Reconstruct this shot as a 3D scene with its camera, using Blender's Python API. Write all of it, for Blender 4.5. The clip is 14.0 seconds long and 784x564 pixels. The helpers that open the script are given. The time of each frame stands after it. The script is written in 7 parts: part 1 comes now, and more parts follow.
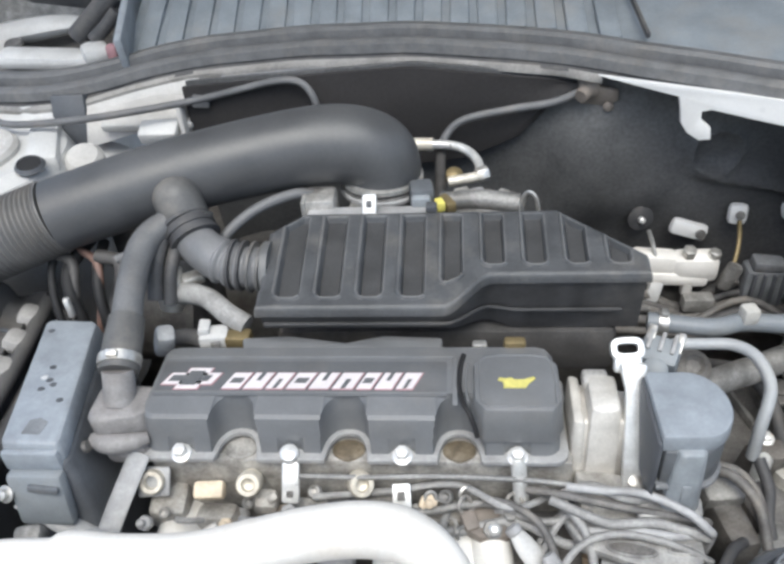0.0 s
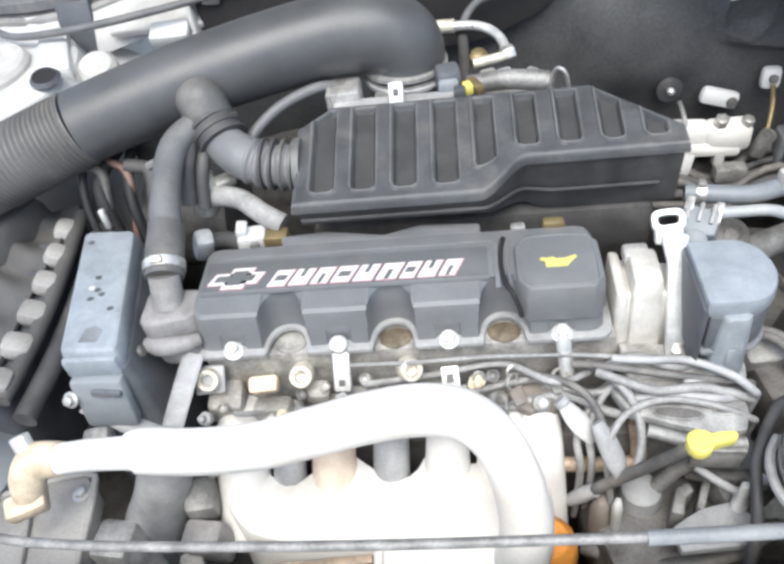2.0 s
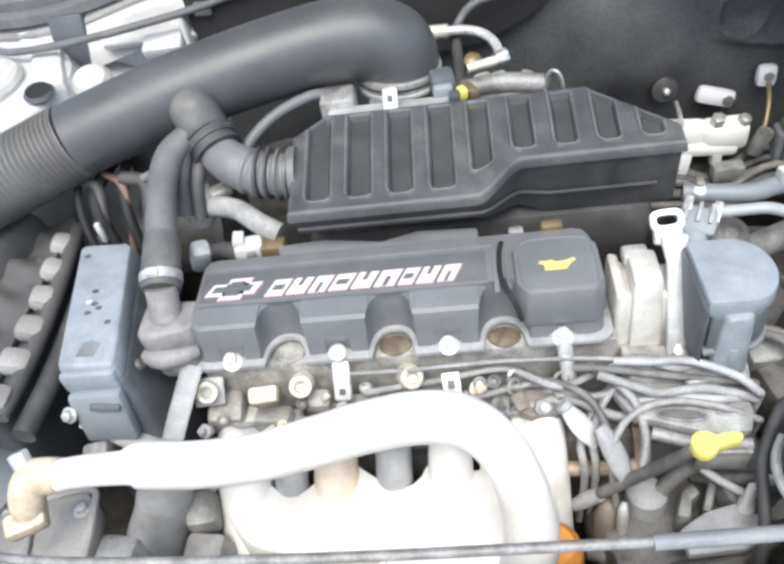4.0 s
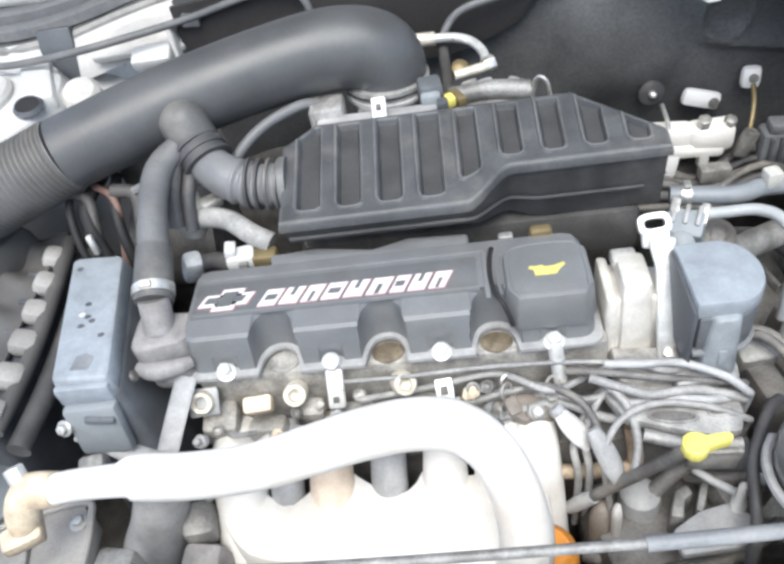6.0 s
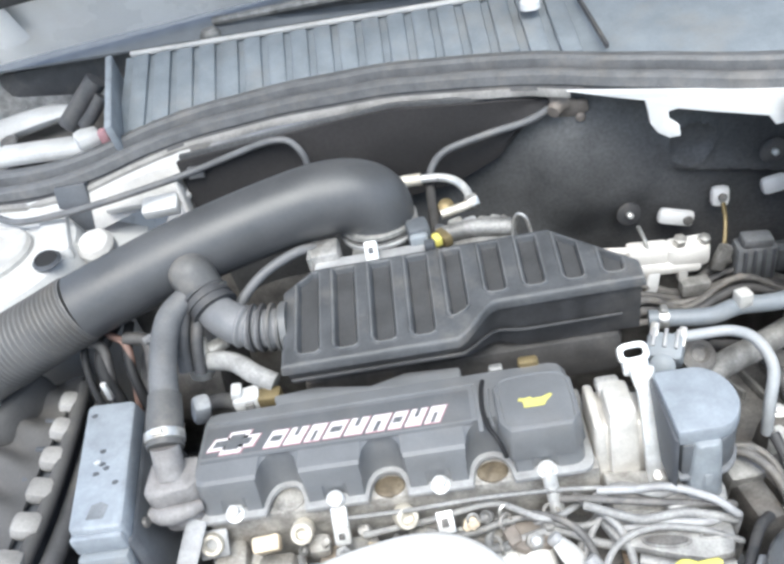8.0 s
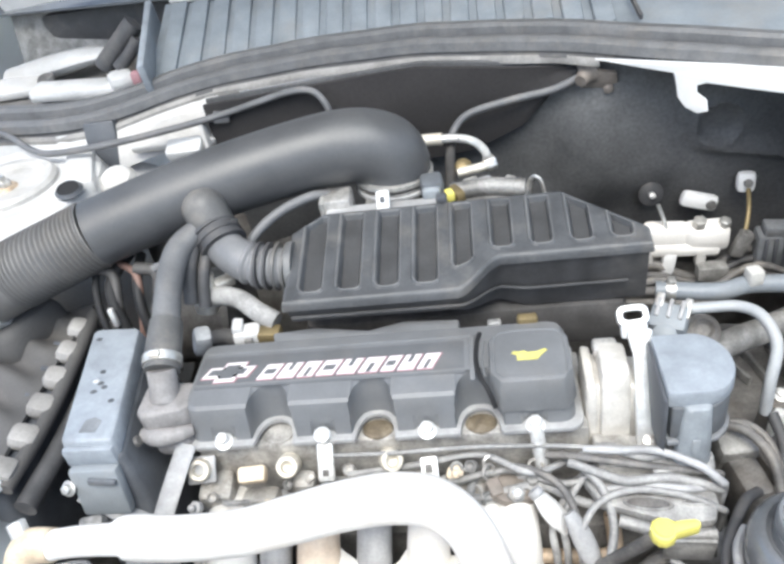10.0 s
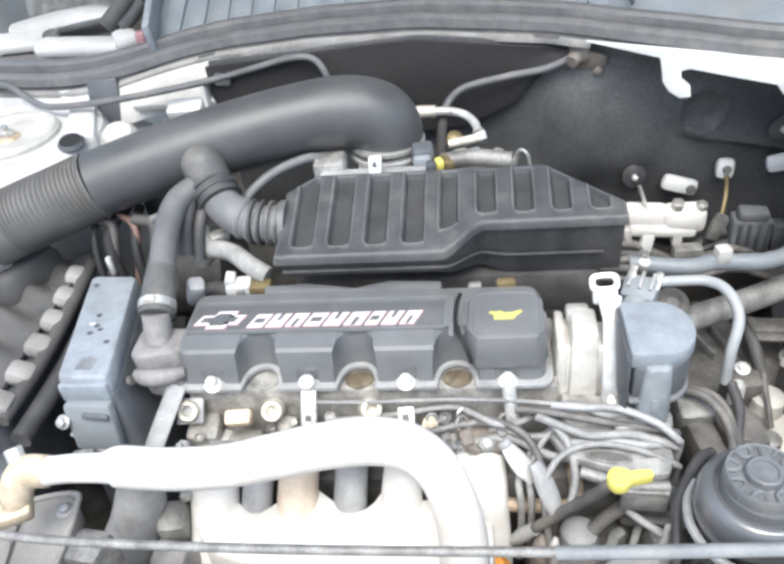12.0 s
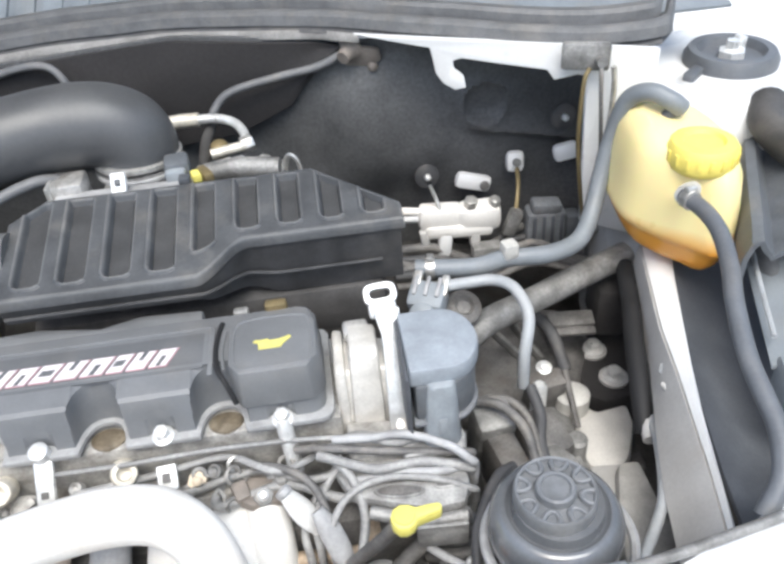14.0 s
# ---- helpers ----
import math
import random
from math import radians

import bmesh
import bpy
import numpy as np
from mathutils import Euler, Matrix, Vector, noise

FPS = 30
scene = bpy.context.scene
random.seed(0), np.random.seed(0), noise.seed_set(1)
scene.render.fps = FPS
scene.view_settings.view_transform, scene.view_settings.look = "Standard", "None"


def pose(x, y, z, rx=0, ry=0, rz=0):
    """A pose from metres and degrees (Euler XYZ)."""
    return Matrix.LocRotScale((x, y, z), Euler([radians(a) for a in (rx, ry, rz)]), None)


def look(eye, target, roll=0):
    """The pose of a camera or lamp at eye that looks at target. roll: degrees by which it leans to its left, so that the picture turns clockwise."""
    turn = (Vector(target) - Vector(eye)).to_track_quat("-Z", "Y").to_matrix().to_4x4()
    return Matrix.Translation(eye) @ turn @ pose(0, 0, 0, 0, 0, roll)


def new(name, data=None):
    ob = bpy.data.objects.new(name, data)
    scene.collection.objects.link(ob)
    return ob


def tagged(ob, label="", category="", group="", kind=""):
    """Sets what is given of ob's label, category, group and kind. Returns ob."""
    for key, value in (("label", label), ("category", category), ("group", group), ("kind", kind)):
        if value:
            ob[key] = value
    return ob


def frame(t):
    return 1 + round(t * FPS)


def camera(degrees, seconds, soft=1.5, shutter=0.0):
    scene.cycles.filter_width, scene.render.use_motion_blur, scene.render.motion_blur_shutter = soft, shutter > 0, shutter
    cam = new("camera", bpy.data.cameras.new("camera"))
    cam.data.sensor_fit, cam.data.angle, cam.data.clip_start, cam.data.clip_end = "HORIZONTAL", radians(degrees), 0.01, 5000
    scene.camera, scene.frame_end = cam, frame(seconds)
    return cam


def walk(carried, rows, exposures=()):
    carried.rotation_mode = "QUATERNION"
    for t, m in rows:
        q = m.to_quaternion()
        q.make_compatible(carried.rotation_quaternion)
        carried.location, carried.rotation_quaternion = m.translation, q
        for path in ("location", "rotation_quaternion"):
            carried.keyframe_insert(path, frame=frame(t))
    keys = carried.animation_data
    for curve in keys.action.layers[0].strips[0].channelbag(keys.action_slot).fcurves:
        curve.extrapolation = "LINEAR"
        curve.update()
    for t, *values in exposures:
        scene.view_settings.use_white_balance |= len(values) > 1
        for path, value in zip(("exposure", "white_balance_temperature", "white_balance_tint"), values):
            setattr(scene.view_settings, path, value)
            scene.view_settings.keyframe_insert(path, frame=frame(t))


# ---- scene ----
# camera: hand-held over the open engine bay, about half a metre from the engine
cam = camera(56.0, 14.0, soft=3.0)
ROWS = [
    (0.0, (0.0437, -0.3633, 1.1855), (-0.0466, 0.4271, 0.5796), -4.52),
    (0.5, (0.0408, -0.3503, 1.1735), (-0.0624, 0.3939, 0.5135), -5.62),
    (1.0, (0.0277, -0.3462, 1.1719), (-0.0965, 0.3708, 0.4860), -9.24),
    (1.5, (0.0268, -0.3598, 1.1806), (-0.0885, 0.3453, 0.4809), -10.44),
    (2.0, (0.0231, -0.3712, 1.1828), (-0.0892, 0.3281, 0.4769), -10.09),
    (2.5, (0.0262, -0.3752, 1.1822), (-0.0670, 0.3321, 0.4814), -9.57),
    (3.0, (0.0248, -0.3725, 1.1796), (-0.0767, 0.3357, 0.4809), -10.08),
    (5.5, (0.0263, -0.3672, 1.1826), (-0.0847, 0.3356, 0.4799), -12.32),
    (6.0, (0.0274, -0.3690, 1.1844), (-0.0770, 0.3406, 0.4876), -11.95),
    (6.5, (0.0275, -0.3685, 1.1869), (-0.0743, 0.3430, 0.4916), -11.80),
    (7.0, (0.0389, -0.3748, 1.1990), (-0.0724, 0.3636, 0.5339), -13.76),
    (7.5, (0.0435, -0.3797, 1.2206), (-0.0692, 0.3719, 0.5707), -14.30),
    (8.0, (0.0475, -0.3746, 1.2342), (-0.0507, 0.4200, 0.6350), -13.96),
    (10.5, (0.0674, -0.4084, 1.1945), (-0.0916, 0.3765, 0.5956), -9.86),
    (11.0, (0.0562, -0.4140, 1.1977), (-0.1159, 0.3620, 0.5909), -9.40),
    (11.5, (0.0612, -0.4222, 1.1990), (-0.0918, 0.3503, 0.5827), -9.08),
    (12.0, (0.0726, -0.4388, 1.2011), (-0.0573, 0.3368, 0.5834), -7.74),
    (12.5, (0.0959, -0.4345, 1.1874), (0.0065, 0.3491, 0.5727), -8.64),
    (13.0, (0.1238, -0.4222, 1.1816), (0.0855, 0.3697, 0.5722), -10.77),
    (13.5, (0.1432, -0.4059, 1.1617), (0.1871, 0.3906, 0.5586), -8.66),
    (14.0, (0.1436, -0.3739, 1.1458), (0.2076, 0.4114, 0.5300), -4.90),
]
EXPOSURES = [(0.0, 0.48, 6150, 5), (0.5, 0.80, 6150, 5), (1.0, 0.92, 6150, 5), (6.5, 0.93, 6100, 5), (8.0, 1.03, 6020, 4), (10.5, 1.02, 6150, 5), (12.0, 1.01, 6150, 5), (12.5, 0.97, 6150, 5), (14.0, 0.84, 6150, 6)]

walk(cam, [(t, look(eye, target, roll)) for t, eye, target, roll in ROWS], EXPOSURES)

# ---- world and light: bright, hazy daylight ----
world = bpy.data.worlds.new("sky")
scene.world = world
world.use_nodes = True
wn = world.node_tree.nodes
sky = wn.new("ShaderNodeTexSky")
sky.sky_type = "NISHITA"
sky.sun_disc = False
sky.sun_elevation = radians(62)
sky.sun_rotation = radians(195)
sky.air_density = 1.0
sky.dust_density = 4.0
sky.ozone_density = 1.0
back = wn["Background"]
back.inputs[1].default_value = 0.15
world.node_tree.links.new(sky.outputs[0], back.inputs[0])
sun = new("sun", bpy.data.lights.new("sun", "SUN"))
sun.data.energy = 1.5
sun.data.angle = radians(40)
sun.data.color = (1.0, 0.965, 0.91)
sun.matrix_world = look((0.28, -0.86, 2.70), (0, 0.1, 0.8))


# ---- materials ----
def material(name, color, rough=0.5, metal=0.0, vary=0.25, scale=40.0, bump=0.15, fine=400.0, dirt=None, dirt_amount=0.35, coat=0.0, edge_wear_light=0.0, uneven=0.08):
    """A weathered surface: colour varied at two scales, stains, fine grain in the relief, raised edges paled."""
    m = bpy.data.materials.new(name)
    m.use_nodes = True
    nt = m.node_tree
    n, l = nt.nodes, nt.links
    b = n["Principled BSDF"]
    b.inputs["Metallic"].default_value = metal
    b.inputs["Coat Weight"].default_value = coat
    tc = n.new("ShaderNodeTexCoord")
    big = n.new("ShaderNodeTexNoise")
    big.inputs["Scale"].default_value = scale
    big.inputs["Detail"].default_value = 6
    small = n.new("ShaderNodeTexNoise")
    small.inputs["Scale"].default_value = fine
    small.inputs["Detail"].default_value = 3
    l.new(tc.outputs["Object"], big.inputs["Vector"])
    l.new(tc.outputs["Object"], small.inputs["Vector"])
    ramp = n.new("ShaderNodeMapRange")
    ramp.inputs[1].default_value, ramp.inputs[2].default_value = 0.3, 0.7
    ramp.inputs[3].default_value, ramp.inputs[4].default_value = 1 - vary, 1 + vary
    l.new(big.outputs["Fac"], ramp.inputs[0])
    grain = n.new("ShaderNodeMapRange")
    grain.inputs[1].default_value, grain.inputs[2].default_value = 0.3, 0.7
    grain.inputs[3].default_value, grain.inputs[4].default_value = 1 - vary * 0.4, 1 + vary * 0.4
    l.new(small.outputs["Fac"], grain.inputs[0])
    mul = n.new("ShaderNodeMath")
    mul.operation = "MULTIPLY"
    l.new(ramp.outputs[0], mul.inputs[0])
    l.new(grain.outputs[0], mul.inputs[1])
    col = n.new("ShaderNodeMix")
    col.data_type = "RGBA"
    col.blend_type = "MULTIPLY"
    col.inputs["Factor"].default_value = 1.0
    col.inputs["A"].default_value = (*color, 1)
    comb = n.new("ShaderNodeCombineColor")
    for k in range(3):
        l.new(mul.outputs[0], comb.inputs[k])
    l.new(comb.outputs[0], col.inputs["B"])
    out = col.outputs["Result"]
    if dirt:
        spots = n.new("ShaderNodeTexNoise")
        spots.inputs["Scale"].default_value = scale * 0.45
        spots.inputs["Detail"].default_value = 8
        spots.inputs["Roughness"].default_value = 0.65
        l.new(tc.outputs["Object"], spots.inputs["Vector"])
        cut = n.new("ShaderNodeMapRange")
        cut.inputs[1].default_value, cut.inputs[2].default_value = 0.5, 0.68
        cut.inputs[4].default_value = dirt_amount
        l.new(spots.outputs["Fac"], cut.inputs[0])
        mixd = n.new("ShaderNodeMix")
        mixd.data_type = "RGBA"
        mixd.inputs["B"].default_value = (*dirt, 1)
        l.new(cut.outputs[0], mixd.inputs["Factor"])
        l.new(out, mixd.inputs["A"])
        out = mixd.outputs["Result"]
    # raised edges paled in the base colour: wear and edge highlight together
    if edge_wear_light:
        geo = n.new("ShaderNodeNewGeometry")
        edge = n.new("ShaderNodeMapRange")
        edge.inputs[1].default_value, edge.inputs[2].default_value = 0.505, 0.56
        edge.inputs[4].default_value = edge_wear_light
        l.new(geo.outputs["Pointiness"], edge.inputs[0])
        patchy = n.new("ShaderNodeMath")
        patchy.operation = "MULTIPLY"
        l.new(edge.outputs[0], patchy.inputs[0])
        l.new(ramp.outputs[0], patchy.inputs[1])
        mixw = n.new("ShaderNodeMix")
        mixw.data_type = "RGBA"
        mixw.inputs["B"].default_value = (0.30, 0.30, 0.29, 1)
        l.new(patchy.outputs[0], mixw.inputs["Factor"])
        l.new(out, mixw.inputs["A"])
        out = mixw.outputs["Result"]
    l.new(out, b.inputs["Base Color"])
    rr = n.new("ShaderNodeMapRange")
    rr.inputs[1].default_value, rr.inputs[2].default_value = 0.3, 0.7
    rr.inputs[3].default_value, rr.inputs[4].default_value = max(0.03, rough - uneven), min(1, rough + uneven)
    l.new(big.outputs["Fac"], rr.inputs[0])
    l.new(rr.outputs[0], b.inputs["Roughness"])
    if bump:
        bp = n.new("ShaderNodeBump")
        bp.inputs["Strength"].default_value = bump
        bp.inputs["Distance"].default_value = 0.001
        l.new(small.outputs["Fac"], bp.inputs["Height"])
        l.new(bp.outputs[0], b.inputs["Normal"])
    return m


DUST = (0.30, 0.27, 0.23)
GREASE = (0.05, 0.042, 0.035)
M_COVER = material("cover_plastic", (0.150, 0.156, 0.164), 0.42, vary=0.10, dirt=DUST, dirt_amount=0.14, edge_wear_light=0.12)
M_BOX = material("airbox_plastic", (0.069, 0.072, 0.077), 0.48, vary=0.25, dirt=DUST, dirt_amount=0.26, edge_wear_light=0.32)
M_SLOT_SHADE = material("slot_shade_plastic", (0.044, 0.045, 0.047), 0.6, vary=0.25, dirt=DUST, dirt_amount=0.04)
M_DUCT = material("duct_plastic", (0.075, 0.077, 0.081), 0.42, vary=0.14, scale=26, bump=0.12, fine=300, dirt=(0.13, 0.128, 0.124), dirt_amount=0.25, uneven=0.06)
M_RUBBER = material("black_rubber", (0.066, 0.066, 0.069), 0.6, vary=0.25, dirt=DUST, dirt_amount=0.25)
M_HOSE = material("grey_rubber_hose", (0.14, 0.142, 0.146), 0.5, vary=0.2, dirt=DUST, dirt_amount=0.3)
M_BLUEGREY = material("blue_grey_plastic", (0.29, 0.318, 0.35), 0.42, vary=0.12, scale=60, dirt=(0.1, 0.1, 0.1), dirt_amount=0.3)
M_GREYCAP = material("slate_grey_plastic", (0.24, 0.262, 0.28), 0.5, vary=0.1, dirt=DUST, dirt_amount=0.2)
M_ALU = material("cast_aluminium", (0.50, 0.49, 0.47), 0.5, 0.55, vary=0.3, scale=70, bump=0.5, fine=500, dirt=(0.12, 0.10, 0.08), dirt_amount=0.6)
M_STEEL = material("zinc_steel", (0.62, 0.61, 0.58), 0.38, 0.7, vary=0.25, scale=120, dirt=(0.2, 0.15, 0.1), dirt_amount=0.3)
M_BRIGHT = material("bright_metal", (0.80, 0.80, 0.78), 0.35, 0.5, vary=0.12, scale=100)
M_SHIELD = material("heat_resistant_white", (0.80, 0.78, 0.74), 0.55, vary=0.08, scale=30, dirt=(0.55, 0.45, 0.34), dirt_amount=0.35)
M_WHITE = material("white_body_paint", (0.80, 0.80, 0.79), 0.3, vary=0.05, scale=12, dirt=(0.5, 0.47, 0.42), dirt_amount=0.3, coat=0.4)
M_GREYPAINT = material("dusty_white_paint", (0.52, 0.51, 0.49), 0.45, vary=0.15, scale=20, dirt=(0.25, 0.23, 0.2), dirt_amount=0.5)
M_MAT = material("insulation_mat", (0.102, 0.103, 0.104), 0.6, vary=0.45, scale=9, bump=0.4, fine=250, dirt=(0.13, 0.13, 0.126), dirt_amount=0.55)
M_DARK = material("oily_dark_metal", (0.150, 0.144, 0.137), 0.6, 0.2, vary=0.5, scale=35, bump=0.5, dirt=(0.12, 0.1, 0.08), dirt_amount=0.5)
M_GREYMETAL = material("dull_grey_metal", (0.26, 0.256, 0.246), 0.55, 0.3, vary=0.4, scale=60, bump=0.4, dirt=GREASE, dirt_amount=0.5)
M_RUST = material("rusty_copper", (0.46, 0.36, 0.26), 0.6, 0.3, vary=0.35, scale=80, dirt=(0.7, 0.62, 0.5), dirt_amount=0.5)
M_YELLOW = material("yellow_plastic", (0.76, 0.68, 0.17), 0.4, vary=0.06)
M_YELLOWCAP = material("reservoir_cap_yellow", (0.84, 0.70, 0.16), 0.4, vary=0.05)
M_ORANGE = material("orange_plastic", (0.75, 0.30, 0.05), 0.5, vary=0.15, scale=60)
M_LETTER = material("white_print", (0.70, 0.66, 0.67), 0.5, vary=0.06)
M_RED = material("red_print", (0.42, 0.24, 0.26), 0.5, vary=0.1)
M_GASKET = material("pale_grey_gasket", (0.33, 0.33, 0.327), 0.45, vary=0.15, scale=90, dirt=GREASE, dirt_amount=0.25)
M_GRILLE = material("grey_cowl_plastic", (0.215, 0.240, 0.262), 0.55, vary=0.15, scale=30, dirt=DUST, dirt_amount=0.3)
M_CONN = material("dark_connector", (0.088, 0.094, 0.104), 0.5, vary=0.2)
M_BOUNCE_GROUND = material("pale_bounce_ground", (0.30, 0.29, 0.275), 0.9, vary=0.3, scale=6, fine=120, bump=0.6)
M_WIRE = material("dusty_cable", (0.13, 0.126, 0.122), 0.55, vary=0.45, scale=55, bump=0.4, dirt=DUST, dirt_amount=0.5)
M_BRASS = material("brass_fitting", (0.24, 0.19, 0.10), 0.45, 0.5, vary=0.2)


def reservoir_material():
    """Milky tank that holds orange coolant in its lower half."""
    m = material("coolant_tank", (0.82, 0.70, 0.40), 0.35, vary=0.05, scale=25, bump=0.05)
    nt = m.node_tree
    n, l = nt.nodes, nt.links
    b = n["Principled BSDF"]
    b.inputs["Subsurface Weight"].default_value = 0.25
    b.inputs["Subsurface Radius"].default_value = (0.02, 0.012, 0.005)
    b.inputs["Subsurface Scale"].default_value = 0.5
    tc = n.new("ShaderNodeTexCoord")
    sep = n.new("ShaderNodeSeparateXYZ")
    l.new(tc.outputs["Object"], sep.inputs[0])
    level = n.new("ShaderNodeMapRange")
    level.inputs[1].default_value, level.inputs[2].default_value = 0.765, 0.782
    l.new(sep.outputs["Z"], level.inputs[0])
    mx = n.new("ShaderNodeMix")
    mx.data_type = "RGBA"
    mx.inputs["A"].default_value = (0.80, 0.36, 0.05, 1)
    mx.inputs["B"].default_value = (0.90, 0.76, 0.38, 1)
    l.new(level.outputs[0], mx.inputs["Factor"])
    l.new(mx.outputs["Result"], b.inputs["Base Color"])
    return m


M_DUCT.node_tree.nodes["Principled BSDF"].inputs["Specular IOR Level"].default_value = 0.55
M_HEAD = material("grimy_cast_head", (0.385, 0.373, 0.350), 0.55, 0.25, vary=0.4, scale=55, bump=0.6, fine=450, dirt=(0.14, 0.115, 0.09), dirt_amount=0.55)
M_BEIGE = material("beige_end_fitting", (0.66, 0.56, 0.42), 0.5, vary=0.25, scale=70, dirt=(0.35, 0.24, 0.15), dirt_amount=0.5)
M_RAIL = material("dusty_rail_paint", (0.50, 0.49, 0.47), 0.45, vary=0.12, scale=20, dirt=(0.38, 0.35, 0.31), dirt_amount=0.5)
M_TOWER = material("grimy_white_paint", (0.56, 0.56, 0.55), 0.4, vary=0.15, scale=14, dirt=(0.30, 0.28, 0.25), dirt_amount=0.5)
M_GROMMET = material("brown_grey_rubber", (0.23, 0.20, 0.175), 0.55, vary=0.25, dirt=DUST, dirt_amount=0.3)
M_PALEDUST = material("pale_dusty_casting", (0.36, 0.362, 0.365), 0.5, vary=0.2, scale=60, dirt=(0.2, 0.19, 0.18), dirt_amount=0.4)
M_LEAD = material("grey_lead_sheath", (0.30, 0.298, 0.292), 0.5, vary=0.35, scale=55, bump=0.4, dirt=(0.13, 0.125, 0.12), dirt_amount=0.5)
M_BOSS = material("grimy_grey_boss", (0.25, 0.24, 0.235), 0.5, vary=0.25, scale=60, dirt=(0.16, 0.14, 0.13), dirt_amount=0.5)
M_BRANCH = material("pale_branch_rubber", (0.185, 0.187, 0.192), 0.36, vary=0.15, dirt=(0.30, 0.295, 0.285), dirt_amount=0.3)
# black for the cowl's painted shade and for parts that are really black
M_SHADE_AND_BLACK = material("shade_and_black_parts", (0.030, 0.028, 0.028), 0.8, vary=0.3, scale=12, bump=0.3, fine=250, dirt=(0.06, 0.055, 0.05), dirt_amount=0.4)
# grey base colour stands for sky reflected in the dark glass band
M_BAND_SHEEN = material("band_sky_sheen", (0.17, 0.18, 0.19), 0.15, vary=0.08, bump=0)
M_BOX_SHADE = material("airbox_shade_plastic", (0.048, 0.048, 0.050), 0.55, vary=0.3, dirt=DUST, dirt_amount=0.12)
M_LIGHT_BLOCK = material("bonnet_light_block", (0.05, 0.05, 0.05), 0.9, vary=0.2, scale=15, bump=0.3)
M_STAINED = material("heat_stained_white", (0.74, 0.64, 0.53), 0.6, vary=0.15, scale=45, dirt=(0.45, 0.30, 0.18), dirt_amount=0.35)
M_PRINTBED = material("print_bed_plastic", (0.122, 0.127, 0.134), 0.55, vary=0.12, dirt=DUST, dirt_amount=0.14)
M_HOSE3 = material("dark_slate_rubber", (0.12, 0.128, 0.14), 0.42, vary=0.15, dirt=DUST, dirt_amount=0.2)
M_TANK = reservoir_material()


def glass_material():
    m = bpy.data.materials.new("windscreen_glass")
    m.use_nodes = True
    b = m.node_tree.nodes["Principled BSDF"]
    b.inputs["Base Color"].default_value = (0.6, 0.68, 0.68, 1)
    b.inputs["Roughness"].default_value = 0.03
    b.inputs["Transmission Weight"].default_value = 0.85
    b.inputs["IOR"].default_value = 1.5
    return m


M_GLASS = glass_material()


# ---- builders ----
def finish(bm, name, mat, angle=38):
    me = bpy.data.meshes.new(name)
    bmesh.ops.recalc_face_normals(bm, faces=bm.faces)
    bm.to_mesh(me)
    bm.free()
    me.polygons.foreach_set("use_smooth", [True] * len(me.polygons))
    me.set_sharp_from_angle(angle=radians(angle))
    me.materials.append(mat)
    return me


def thing(name, label, category, base=(0, 0, 0), group="", kind=""):
    ob = new(name)
    ob.location = base
    ob.empty_display_size = 0.02
    return tagged(ob, label, category, group, kind)


def part(name, bm, mat, parent, label="", angle=38):
    """One mesh object, built in world coordinates, under a thing or a part."""
    ob = new(name, finish(bm, name, mat, angle))
    if parent is not None:
        ob.parent = parent
        if parent.parent is None:
            ob.matrix_parent_inverse = Matrix.Translation(-parent.location)
    return tagged(ob, label)


def solid(name, bm, mat, label, category, group="", kind="", angle=38):
    """A thing of one mesh."""
    return tagged(part(name, bm, mat, None, angle=angle), label, category, group, kind)


def bev(bm, w, seg=2, limit=30):
    edges = [e for e in bm.edges if len(e.link_faces) == 2 and e.calc_face_angle(0) > radians(limit)]
    if edges and w > 0:
        bmesh.ops.bevel(bm, geom=edges, offset=w, segments=seg, affect="EDGES", profile=0.5, clamp_overlap=True)
    return bm


def box(cx, cy, cz, sx, sy, sz, w=0.002, rot=(0, 0, 0), bm=None, taper=1.0):
    """A bevelled box by centre and size; taper shrinks the top."""
    b = bmesh.new()
    bmesh.ops.create_cube(b, size=1)
    for v in b.verts:
        k = taper if v.co.z > 0 else 1.0
        v.co = Vector((v.co.x * sx * k, v.co.y * sy * k, v.co.z * sz))
    bev(b, w)
    b.transform(pose(cx, cy, cz, *rot))
    return join(bm, b)


def join(bm, b):
    if bm is None:
        return b
    me = bpy.data.meshes.new("join")
    b.to_mesh(me)
    b.free()
    bm.from_mesh(me)
    bpy.data.meshes.remove(me)
    return bm


def smooth_path(pts, step=8):
    """Catmull-Rom through the points (x, y, z[, r])."""
    p = [np.array(q, float) for q in pts]
    if len(p) < 3:
        return [p[0] + (p[-1] - p[0]) * k / step for k in range(step + 1)]
    p = [2 * p[0] - p[1]] + p + [2 * p[-1] - p[-2]]
    out = []
    for i in range(1, len(p) - 2):
        a, b, c, d = p[i - 1:i + 3]
        for k in range(step):
            t = k / step
            out.append(0.5 * (2 * b + (c - a) * t + (2 * a - 5 * b + 4 * c - d) * t * t + (3 * b - a - 3 * c + d) * t ** 3))
    out.append(p[-2])
    return out


